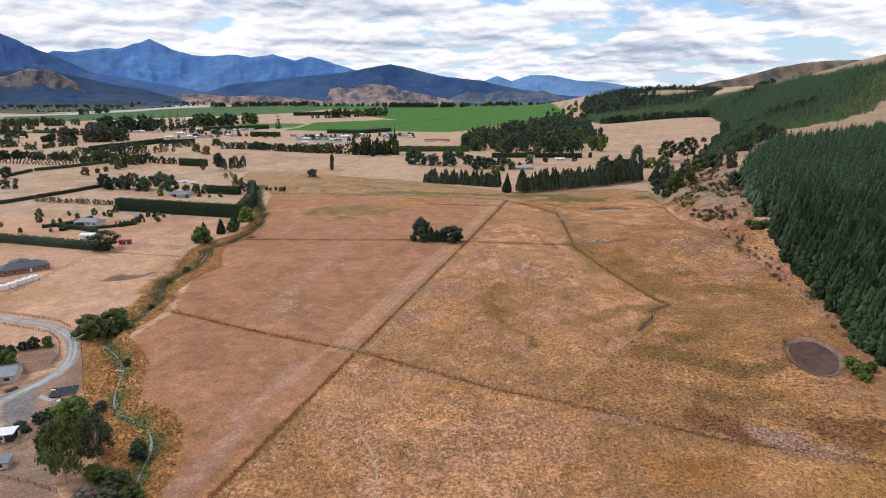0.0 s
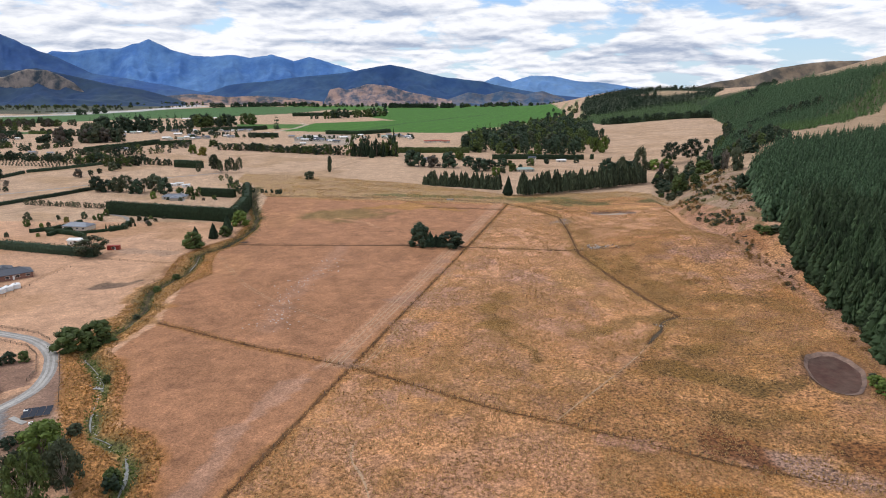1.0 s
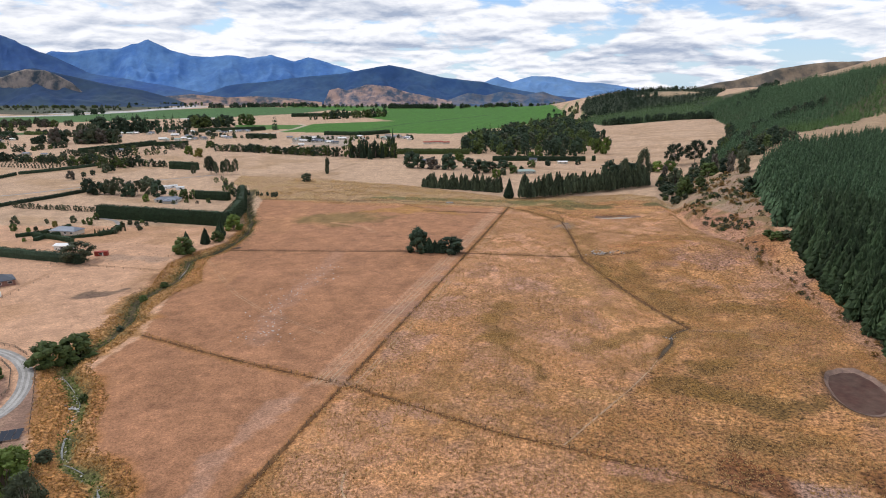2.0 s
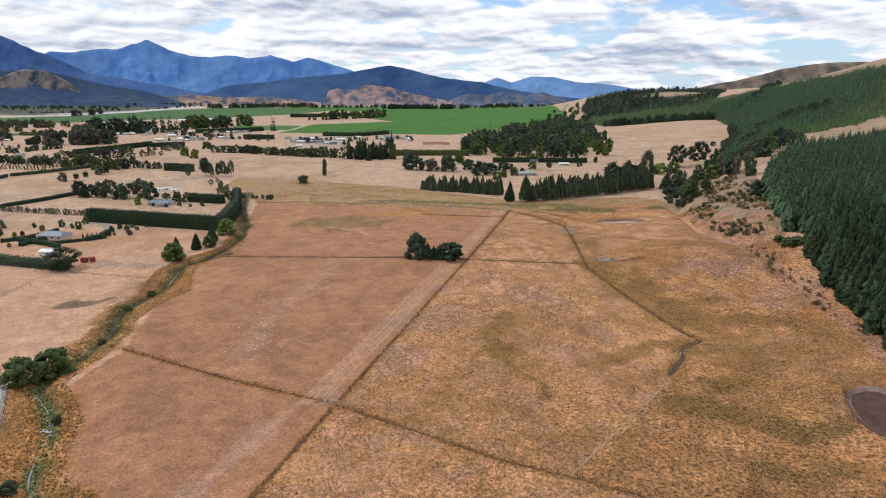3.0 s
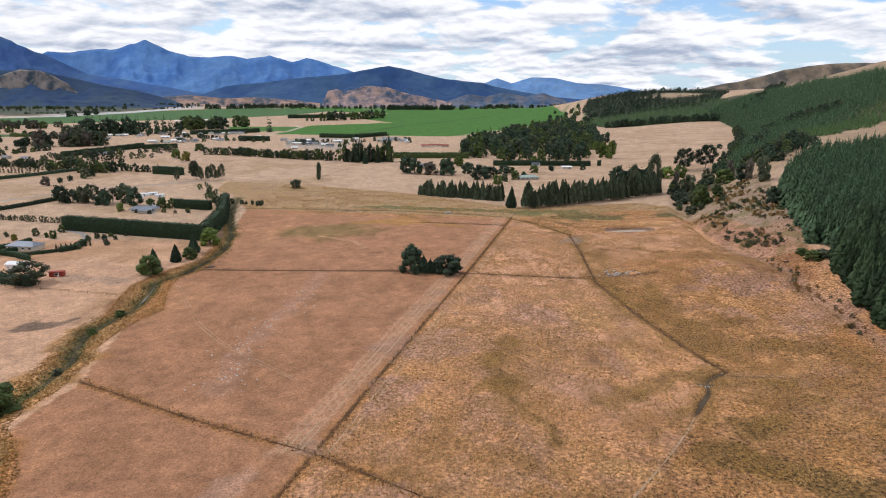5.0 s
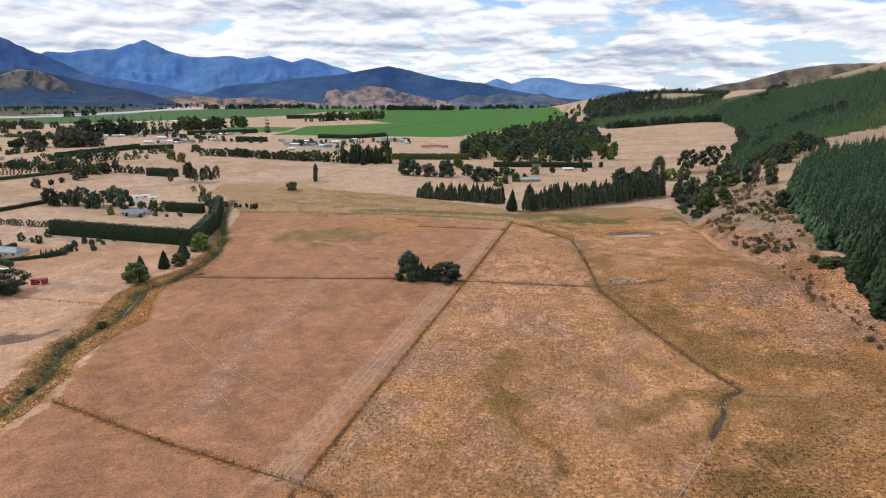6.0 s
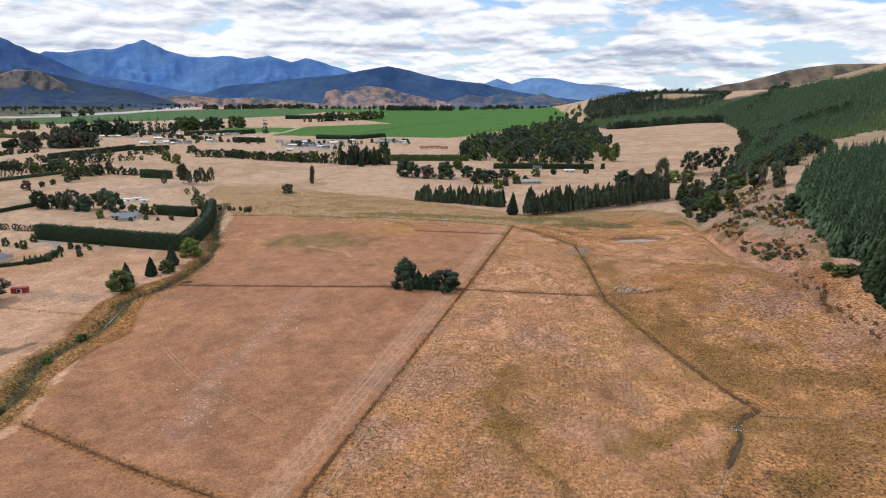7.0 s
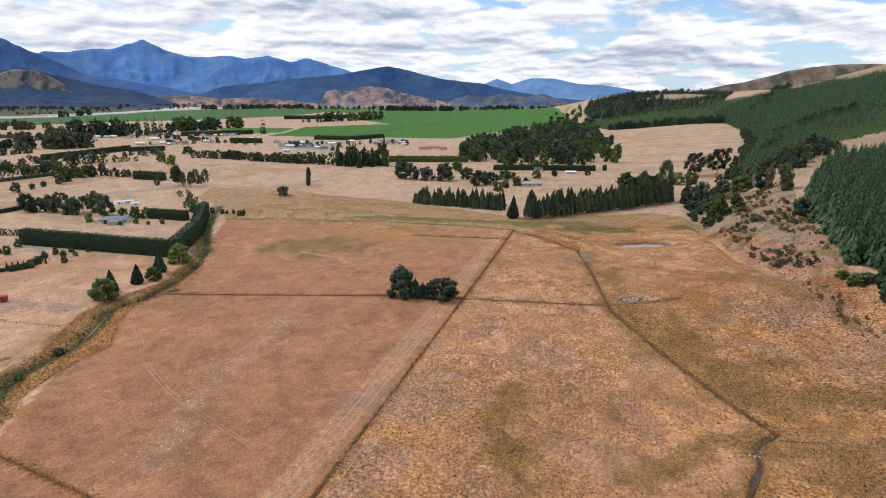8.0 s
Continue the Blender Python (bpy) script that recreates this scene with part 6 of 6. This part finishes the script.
woods = [(25, 936), (52, 888), (123, 875), (195, 879), (235, 982), (331, 1423), (372, 1857), (336, 1887), (200, 1540), (99, 1300), (35, 1124)]
wood_rng = random.Random(23)
count = 0
while count < 340:
    x, y = wood_rng.uniform(0, 420), wood_rng.uniform(700, 1900)
    if not inside(np.array([x]), np.array([y]), woods)[0] or wood_rng.random() > 900 / y:
        continue
    count += 1
    h = wood_rng.uniform(12, 24)
    if y > 860:
        p = wood_rng.random() < 0.4
        far_tree(x, y, h * (1.15 if p else 1), h * (0.5 if p else 0.85), wood_rng.choice((DARK, MID, MID, PINE, OLIVE, DARK, DARK)), p)
    elif wood_rng.random() < 0.4:
        conifer(x, y, h * 1.15, h * 0.5, PINE, "tall dark conifer in the wood", "woodland trees", 0.4, 0.03, fine=False)
    else:
        leafy_tree(x, y, h, h * 0.85, wood_rng.choice((DARK, DARK, MID, MID, PINE)), "tall leafy tree in the wood", "woodland trees", "far")
count = 0
while count < 170:
    x, y = wood_rng.uniform(60, 420), wood_rng.uniform(1100, 1900)
    if inside(np.array([x]), np.array([y]), woods)[0]:
        count += 1
        p = wood_rng.random() < 0.45
        h = wood_rng.uniform(13, 23)
        far_tree(x, y, h, h * (0.5 if p else 0.85), wood_rng.choice((DARK, MID, PINE, DARK)), p)
for x, y, h, m in ((223.9, 928.1, 21.8, LIGHT), (229.9, 911.8, 23.1, LIGHT), (230.4, 982.2, 17.7, MID), (293.0, 1177.6, 18.0, DARK), (239.6, 1042.9, 15.0, LIGHT), (271.0, 1044.6, 11.3, OLIVE)):
    leafy_tree(x, y, h, h * 0.6, m, "light green willow at the edge of the wood", "willows", "round")
belt((-379, 1887), (-182, 2147), 22, 16, 30, (DARK, DARK, MID), "tree in a far shelterbelt", 18, pines=0.2)
belt((-282, 3019), (81, 3076), 60, 14, 26, (DARK,), "dark tree in a distant belt", 30)
belt((210, 3395), (456, 3552), 34, 12, 22, (DARK,), "dark tree in a distant belt", 30)
belt((-1043, 2901), (-670, 3354), 70, 14, 24, (DARK,), "dark tree in a distant belt", 40)
belt((-1927, 2764), (-1426, 2842), 90, 8, 15, (MID, OLIVE), "riverside tree", 60)
belt((-1502, 3104), (-1135, 3506), 70, 10, 20, (DARK, MID), "riverside tree", 60)
belt((-760, 3080), (760, 3330), 130, 11, 19, (DARK, MID, DARK, OLIVE), "distant tree on the plain", 40)
belt((-1053, 3652), (762, 4005), 150, 10, 20, (DARK, MID), "distant tree on the plain", 80)
belt((-1205, 2034), (-1184, 2275), 8, 14, 24, (DARK,), "riverside tree", 30)

for a, b, n, low, high in (((-1045, 1488), (-1015, 1642), 22, 10, 20), ((-960, 1325), (-870, 1340), 16, 9, 16), ((-519, 790), (-435, 821), 26, 6, 12), ((-397, 748), (-378, 798), 10, 7, 14), ((-490, 840), (-449, 948), 12, 6, 11), ((-560, 780), (-551, 816), 9, 7, 13),
                           ((-330, 751), (-315, 764), 4, 7, 11), ((-663, 936), (-638, 976), 10, 6, 11), ((-598, 914), (-579, 980), 12, 6, 12), ((-728, 1184), (-625, 1191), 16, 9, 16), ((-521, 1277), (-313, 1142), 26, 6, 12), ((-314, 955), (-185, 910), 22, 6, 11),
                           ((-607, 1525), (-538, 1606), 14, 14, 24), ((-432, 949), (-404, 1009), 10, 6, 10), ((-268, 1170), (-153, 1179), 14, 5, 9), ((-780, 1250), (-690, 1230), 12, 8, 15), ((-640, 840), (-600, 800), 10, 7, 12), ((-720, 980), (-690, 1010), 10, 8, 14),
                           ((-1900, 2500), (-1300, 2600), 40, 6, 12), ((-1450, 2250), (-1300, 2350), 24, 5, 10), ((-1250, 2700), (-1200, 3100), 24, 6, 11)):
    belt(a, b, n, low * 0.85, high * 0.85, (DARK, OLIVE, MID, OLIVE), "", 9, "stuff", 0.15, 1.1)
for x, y in far_spots:
    far_tree(x, y, tree_rng.uniform(4, 9), tree_rng.uniform(5, 9), tree_rng.choice((DARK, MID, OLIVE)))

# ---------------- gully, gums and scrub on the right ----------------
leafy_tree(274.2, 764.3, 26.8, 24, DARK, "tall open gum tree above the gully", "gully gums", "gum")
leafy_tree(302.0, 772.8, 28.2, 26, DARK, "tall open gum tree above the gully", "gully gums", "gum")
leafy_tree(192.3, 619.9, 36.1, 15, OLIVE, "tall gum tree at the end of the pine row", kind="gum")
leafy_tree(178.8, 634.7, 26.0, 10, OLIVE, "thin gum tree behind the pine row", kind="gum")
belt((167.4, 667.1), (193.6, 642.1), 6, 15, 21, (DARK,), "dark leafy tree behind the pine row", 5, "round")
for x, y, h, w, m in ((240.6, 722.7, 12.1, 16, LIGHT), (256.1, 725.7, 11.4, 15, LIGHT), (234.5, 724.8, 9.0, 10, OLIVE), (226.9, 627.3, 17.3, 13, OLIVE), (196.5, 526.0, 16.6, 14, MID), (246.1, 598.2, 12.8, 18, MID), (248.5, 571.2, 12.6, 14, DARK),
                      (247.1, 633.2, 10.7, 13, OLIVE), (213.9, 536.1, 9.5, 9, MID), (254.5, 607.9, 17.7, 8, GREY), (225.8, 655.2, 15.2, 6, GREY), (249.0, 562.3, 17.3, 7, GREY), (386.8, 935.1, 6.8, 9, DARK), (396.4, 924.2, 8.4, 9, DARK), (249.0, 540.1, 19.3, 12, OLIVE), (220.1, 467.6, 12.2, 10, DARK)):
    leafy_tree(x, y, h, w, m, "scrubby tree on the gully side", "gully trees", "round")
scrub_rng = random.Random(31)
gully_in = [(174, 400), (186, 388), (202, 405), (216, 440), (228, 480), (246, 560), (226, 600), (205, 560), (190, 520), (182, 470), (176, 430)]
count = 0
while count < 520:
    x, y = scrub_rng.uniform(165, 255), scrub_rng.uniform(380, 605)
    if inside(np.array([x]), np.array([y]), gully_in)[0] and fbm(np.array([x]), np.array([y]), 22, 2, 3)[0] > 0.38:
        count += 1
        h = 0.5 + 2.6 * scrub_rng.random() ** 2
        if h < 1.9:
            far_tree(x, y, h, h * 1.5, scrub_rng.choice((OLIVE, TUSSOCK, TUSSOCK, MID)))
            continue
        leafy_tree(x, y, h, h * 1.4, scrub_rng.choice((OLIVE, OLIVE, MID, DARK, TUSSOCK, TUSSOCK)), "low scrub bush on the bare gully bank", "gully scrub", "far", "bush", "bush")
for k in range(70):
    y = scrub_rng.uniform(200, 372)
    x = float(foot(y)) + scrub_rng.uniform(-9, 3)
    h = scrub_rng.uniform(0.7, 2.2)
    leafy_tree(x, y, h, h * 1.3, scrub_rng.choice((OLIVE, TUSSOCK, TUSSOCK, TUSSOCK)), "dry brown scrub along the plantation edge", "edge scrub", "far", "bush", "bush")
for x, y, h, w, m in ((185.2, 358.0, 4.9, 9, MID), (185.5, 368.5, 3.6, 7, MID), (190.2, 357.6, 4.2, 8, OLIVE), (133.0, 185.8, 3.7, 5, LIGHT), (133.0, 181.0, 4.0, 6, LIGHT), (135.3, 190.9, 2.1, 3, OLIVE), (138.0, 184.2, 3.3, 4, LIGHT), (132.0, 177.9, 2.5, 4, LIGHT), (147.0, 195.9, 1.7, 3, OLIVE)):
    leafy_tree(x, y, h, w, m, "bright green bush at the pond and plantation edge", "edge bushes", "bush", "bush", "bush")
spots = []
for yy in np.arange(1550, 1965, 7.5):
    for xx in np.arange(375, 805, 7.5):
        x, y = xx + scrub_rng.uniform(-2, 2), yy + scrub_rng.uniform(-2, 2)
        if inside(np.array([x]), np.array([y]), far_woods)[0]:
            spots.append((x, y))
forest("young_plantation", spots, 6, 10, YOUNG, "young pine plantation beyond the dry field", 3, 5, 90, 0.95)
spots = []
for yy in np.arange(1830, 2620, 13):
    for xx in np.arange(360, 1020, 12):
        x, y = xx + scrub_rng.uniform(-5, 5), yy + scrub_rng.uniform(-5, 5)
        p = np.array([x]), np.array([y])
        if inside(*p, rise_woods)[0] and fbm(*p, 190, 3, 55)[0] + 0.1 * smooth(600, 800, x) > 0.43 and math.hypot((x - 820) / 95, (y - 2270) / 170) > 1:
            spots.append((x, y))
forest("far_wood", spots, 10, 18, PINE, "dark mixed wood on the rising ground", 4, 5, 95, 1.0)
belt((420, 1850), (720, 2250), 26, 12, 20, (DARK,), "tree on the far rise", 60)
belt((520, 2350), (1000, 2600), 26, 12, 20, (DARK,), "tree on the far rise", 60)
belt((330, 1900), (460, 2300), 14, 12, 18, (DARK, MID), "tree on the far rise", 50)
belt((395, 1592), (650, 1546), 70, 12, 20, (DARK, PINE, DARK), "tree at the edge of a far wood", 5, pines=0.2, wide=0.8)
for k in range(110):
    x = 284 + 62 * scrub_rng.random()
    y = STRIP_A[1] + (x - STRIP_A[0]) * 0.744 + scrub_rng.uniform(-26, 40)
    far_tree(x, y, scrub_rng.uniform(5, 14), scrub_rng.uniform(6, 11), scrub_rng.choice((DARK, OLIVE, MID, PINE, DARK)), scrub_rng.random() < 0.25)
for edge_y in range(690, 1320, 7):
    far_tree(float(foot(edge_y)) + tree_rng.uniform(-6, 10), edge_y, tree_rng.uniform(4, 14), tree_rng.uniform(5, 11), tree_rng.choice((DARK, OLIVE, MID, PINE)))
belt((700, 1480), (960, 1900), 30, 10, 16, (DARK,), "tree on the hill crest", 20)
for a, b, n in (((462, 960), (534, 911), 34), ((420, 880), (384, 830), 16)):
    for x, y in along_line(a, b, n, 9):
        far_tree(x, y, tree_rng.uniform(9, 16), tree_rng.uniform(8, 13), tree_rng.choice((DARK, DARK, PINE, OLIVE)), tree_rng.random() < 0.2)
thicket = [(184, 492), (198, 515), (216, 560), (250, 630), (272, 690), (232, 680), (204, 610), (186, 545)]
count = 0
while count < 60:
    x, y = scrub_rng.uniform(180, 280), scrub_rng.uniform(485, 695)
    if inside(np.array([x]), np.array([y]), thicket)[0]:
        count += 1
        h = scrub_rng.uniform(2.2, 7)
        leafy_tree(x, y, h, h * 1.35, scrub_rng.choice((OLIVE, MID, DARK, DARK, OLIVE)), "bush in the dense gully thicket", "gully thicket", "bush", "bush", "bush")

# ---------------- fences ----------------


def fence(pts, gap=4.5, label="", h=1.15, wires=3, rail=False):
    """Wooden posts with wires or rails between."""
    e = tagged(new("fence"), label, "fence")
    e.location = (*pts[0], 0)
    bm = bmesh.new()
    bmesh.ops.create_cone(bm, cap_ends=True, segments=6, radius1=0.09, radius2=0.08, depth=h + 0.4, matrix=pose(0, 0, h / 2 - 0.2))
    me = bpy.data.meshes.new("post")
    bm.to_mesh(me)
    bm.free()
    me.materials.append(WOOD)
    line = []
    for (x0, y0), (x1, y1) in zip(pts[:-1], pts[1:]):
        n = max(1, round(math.hypot(x1 - x0, y1 - y0) / gap))
        line += [(x0 + (x1 - x0) * i / n, y0 + (y1 - y0) * i / n) for i in range(n)]
    line.append(pts[-1])
    zs = land([p[0] for p in line], [p[1] for p in line])
    top = [Vector((x - pts[0][0], y - pts[0][1], z)) for (x, y), z in zip(line, zs)]
    for p in top:
        o = new("post", me)
        o.parent, o.location = e, p
    for k in range(wires):
        zz = h * (0.95 - 0.3 * k)
        v, f = tube([p + Vector((0, 0, zz)) for p in top], [0.06 if rail else 0.012] * len(top), 4)
        nm = "rail" if rail else "wire"
        part(nm, mesh(nm, [tuple(q) for q in v], f, WOOD if rail else WIRE), None, e)
    return e


fence(FENCE_LONG, 5, "long post and wire fence across dry paddocks")
fence(FENCE_CROSS[:3], 5, "post and wire fence between grazed paddocks")
fence(FENCE_CROSS[2:], 5, "post and wire fence across rough straw paddocks")
fence(FENCE_MID, 5, "post and wire fence beside the paddock trees")
fence(FENCE_FAR, 6, "post and wire fence beyond the grazed paddock")
fence(FENCE_FAR_B, 6, "post and wire fence beyond the grazed paddock")
fence([(-172.2, 226.3), (-158.3, 221.8), (-147.8, 218.0), (-140.2, 211.1), (-132.4, 198.7), (-130.5, 191.1)], 2.6, "wooden rail fence beside the gravel drive", rail=True)
fence([(-180.8, 238.7), (-163.8, 233.8), (-151.1, 229.6), (-143.3, 223.7)], 2.6, "wooden rail fence beside the gravel drive", rail=True)
fence([(-133.1, 212.7), (-121.6, 193.4), (-109.9, 173.2)], 3, "post and wire fence beside rank creek grass")
fence([(-204.2, 336.7), (-181.9, 333.4), (-143.3, 325.8)], 5, "post and wire fence across pale fields")
fence([(-192.8, 256.1), (-192.6, 283.1), (-190.6, 318.1)], 5, "post and wire fence around the brick house")
fence([(-105.0, 129.0), (-96.9, 126.9), (-88.1, 123.4)], 2.6, "wooden rail fence at the edge of the yard", rail=True)

fence([(-111.8, 138.9), (-109.5, 143.0), (-108.8, 148.2), (-106.6, 154.0), (-104.7, 160.2)], 2.2, "low wooden edging along the gravel yard", 0.5, 1, True)

# ---------------- small things ----------------


def stones(x, y, spread, n, label, big=0.7):
    e = tagged(new("stone_heap"), label, "stones")
    e.location = (x, y, ground_z(x, y))
    rng = random.Random(int(x * 10))
    for k in range(n):
        bm = bmesh.new()
        bmesh.ops.create_icosphere(bm, subdivisions=1, radius=rng.uniform(0.3, big))
        for v in bm.verts:
            v.co *= rng.uniform(0.75, 1.2)
            v.co.z *= 0.7
        px, py = rng.gauss(0, spread), rng.gauss(0, spread * 0.5)
        bmesh.ops.translate(bm, verts=bm.verts, vec=(px, py, ground_z(x + px, y + py) - e.location.z + 0.12))
        part("stone", bm, PEBBLE if rng.random() < 0.6 else WOOD, e)


stones(*(89.6, 362.0), 5.0, 44, "scattered heap of grey stones in the damp hollow")
stones(*(86.5, 242.5), 1.2, 12, "grey stones in the ditch bend", 0.5)
stones(*(-107.2, 189.1), 1.2, 10, "pale stones in the creek", 0.6)


def logs(x, y, turn, n, label):
    e = tagged(new("log_pile"), label, "logs")
    e.location, e.rotation_euler = (x, y, ground_z(x, y)), (0, 0, radians(turn))
    rng = random.Random(int(x * 7))
    for k in range(n):
        a = rng.uniform(-0.4, 0.4)
        L = rng.uniform(1.5, 3)
        c = (rng.uniform(-2, 2), rng.uniform(-0.8, 0.8), 0.2 + 0.12 * (k % 3))
        d = (math.cos(a) * L / 2, math.sin(a) * L / 2)
        v, f = tube([(c[0] - d[0], c[1] - d[1], c[2]), (c[0] + d[0], c[1] + d[1], c[2])], [0.22, 0.16], 6)
        part("log", mesh("log", [tuple(p) for p in v], f, BARK), None, e)


def scatter_stones(name, line, spread, n, low, high, mat, label, seed):
    """Small pale stones strewn along a line, as one mesh."""
    rng = np.random.default_rng(seed)
    V, F = [], []
    for k in range(n):
        i = rng.integers(len(line) - 1)
        t = rng.random()
        x = line[i][0] + (line[i + 1][0] - line[i][0]) * t + rng.normal() * spread
        y = line[i][1] + (line[i + 1][1] - line[i][1]) * t + rng.normal() * spread
        V.append(ICO * rng.uniform(low, high) * rng.uniform(0.7, 1.2, (12, 1)) * np.array([1, 1, 0.6]) + np.array([x, y, ground_z(x, y) + 0.05]))
        F += [tuple(12 * k + j for j in q) for q in ICO_F]
    return tagged(new(name, mesh(name, np.concatenate(V), F, mat)), label, "stones", kind="stuff")


scatter_stones("pale_stones", [(-59.0, 340.6), (-64.0, 301.3), (-69.3, 269.5), (-67.3, 237.0)], 5.0, 160, 0.12, 0.38, PEBBLE, "small pale stones strewn over the grazed paddock", 3)
scatter_stones("creek_stones", [(-75.7, 143.8), (-80.3, 151.8), (-90.4, 159.7), (-95.9, 164.5), (-100.4, 173.3), (-106.1, 189.1), (-113.9, 200.4), (-123.2, 209.7)], 0.6, 80, 0.1, 0.32, PEBBLE, "pale stones along the creek bed", 4)
scatter_stones("dung_and_clods", [(-17.4, 214.1), (26.8, 238.2), (37.2, 171.0), (83.8, 205.0), (131.2, 239.6), (138.9, 315.0)], 28, 160, 0.15, 0.4, SOIL, "dark clods in the rough paddock", 5)
scatter_stones("turned_clods", [(-201.0, 396.0), (-172.4, 372.8), (-147.4, 345.4), (-166.7, 345.0)], 7, 130, 0.1, 0.28, SOIL, "dark clods in a dry field", 6)
logs(*(-118.9, 372.4), 5, 8, "small dark pile of logs by the fence")
logs(*(175.9, 363.7), 0, 6, "fallen grey branches in the dry paddock")


def trough(x, y, turn):
    e = tagged(new("water_trough"), "pale concrete stock trough in damp grass", "trough")
    e.location, e.rotation_euler = (x, y, ground_z(x, y)), (0, 0, radians(turn))
    bm = bmesh.new()
    box(bm, (5.5, 2.4, 0.9), pose(0, 0, 0.35), 0.12)
    top = max(bm.faces, key=lambda f: f.calc_center_median().z * f.calc_area())
    bmesh.ops.inset_region(bm, faces=[top], thickness=0.2)
    bmesh.ops.translate(bm, verts=top.verts, vec=(0, 0, -0.3))
    part("basin", bm, PEBBLE, e)
    bm = bmesh.new()
    box(bm, (5.0, 1.9, 0.05), pose(0, 0, 0.62))
    part("water_surface", bm, WATER, e)


trough(*(6.1, 523.3), 5)

# ---------------- grass tufts ----------------


def tufts(name, test, n, box_xy, low, high, wide, mat, label, blades, seed):
    """Clumps of bent grass blades over a stretch of ground, as one mesh."""
    rng = np.random.default_rng(seed)
    x, y = rng.uniform(box_xy[0], box_xy[1], n * 3), rng.uniform(box_xy[2], box_xy[3], n * 3)
    k = test(x, y)
    x, y = x[k][:n], y[k][:n]
    z = land(x, y)
    m = len(x)
    s = rng.uniform(0.6, 1.3, m)
    V = []
    for b in range(blades):
        an = rng.uniform(0, 6.28, m)
        r, h = wide * s * rng.uniform(0.6, 1.1, m), s * rng.uniform(low, high, m)
        c, q = np.cos(an), np.sin(an)
        w = wide * 0.45 * s
        p0 = np.stack([x - q * w, y + c * w, z - 0.05], -1)
        p1 = np.stack([x + q * w, y - c * w, z - 0.05], -1)
        p2 = np.stack([x + c * r, y + q * r, z + h], -1)
        V.append(np.stack([p0, p1, p2], 1))
    V = np.stack(V, 1).reshape(-1, 3)
    return tagged(new(name, mesh(name, V, np.arange(len(V)).reshape(-1, 3), mat)), label, "grass", kind="stuff")


def dry_land(x, y):
    """Outside the ponds."""
    ok = np.ones(len(x), dtype=bool)
    for cx, cy, rx, ry, an, deep in PONDS:
        c, s = math.cos(radians(an)), math.sin(radians(an))
        ok &= np.hypot(((x - cx) * c + (y - cy) * s) / (rx + 1), (-(x - cx) * s + (y - cy) * c) / (ry + 1)) > 1
    return ok


tufts("dry_grass", lambda x, y: dry_land(x, y) & inside(x, y, right_side) & (fbm(x, y, 7, 3, 61) + 0.35 * fbm(x, y, 40, 2, 5) > 0.55) & (x < foot(y) - 4), 130000, (-90, 200, 100, 480), 0.12, 0.34, 0.34, TUFT, "rough tussocks of straw-coloured dry grass", 3, 5)
tufts("brown_tussocks", lambda x, y: dry_land(x, y) & inside(x, y, right_side) & (fbm(x, y, 5, 3, 161) > 0.54) & (fbm(x, y, 24, 3, 173) + 0.05 * inside(x, y, beyond_ditch) > 0.50) & (x < foot(y) - 3), 11000, (-90, 200, 100, 480), 0.14, 0.36, 0.36, TUSSOCK, "darker brown tussocks in the rough paddock", 5, 15)
tufts("rank_grass", lambda x, y: ((along(x, y, FENCE_LONG) < 1.2) | (along(x, y, FENCE_CROSS) < 2.2)) & (np.minimum(along(x, y, FENCE_LONG), along(x, y, FENCE_CROSS)) > 0.4), 14000, (-120, 120, 110, 510), 0.25, 0.6, 0.35, RANK, "rank dry grass along the fences", 4, 6)
tufts("bank_grass", lambda x, y: ((along(x, y, STREAM) < np.interp(y, [200, 260], [8, 8.5])) & (y < 262) | inside(x, y, RANK_FLAT) | inside(x, y, CREEK_BANKS)) & (along(x, y, STREAM) > 2.0), 36000, (-180, -55, 100, 520), 0.16, 0.42, 0.40, RANK, "rank golden grass on the creek banks", 4, 7)
tufts("creek_herbs", lambda x, y: (along(x, y, STREAM) < 2.5 * (0.3 + 1.2 * fbm(x, y, 12, 2, 9))) & (along(x, y, STREAM) > 0.35), 7000, (-150, -60, 100, 240), 0.2, 0.6, 0.4, LIGHT, "green herbs along the creek bed", 4, 9)
tufts("creek_sedge", lambda x, y: (along(x, y, STREAM) < 3.2 * (0.1 + 1.3 * fbm(x, y, 14, 2, 19))) & (along(x, y, STREAM) > 0.6), 5000, (-160, -110, 230, 520), 0.25, 0.6, 0.45, MID, "dull green sedge along the narrow creek", 4, 29)
tufts("damp_grass", lambda x, y: inside(x, y, rough_strip) & (fbm(x, y, 12, 3, 67) > 0.52), 16000, (-160, 230, 420, 700), 0.15, 0.42, 0.7, TUFT, "rough grass in the damp strip", 4, 8)
tufts("bank_tussocks", lambda x, y: inside(x, y, gully) & (fbm(x, y, 8, 3, 211) > 0.5), 3500, (165, 295, 370, 695), 0.2, 0.6, 0.5, TUSSOCK, "brown tussocks on the bare gully bank", 5, 31)
join_far()
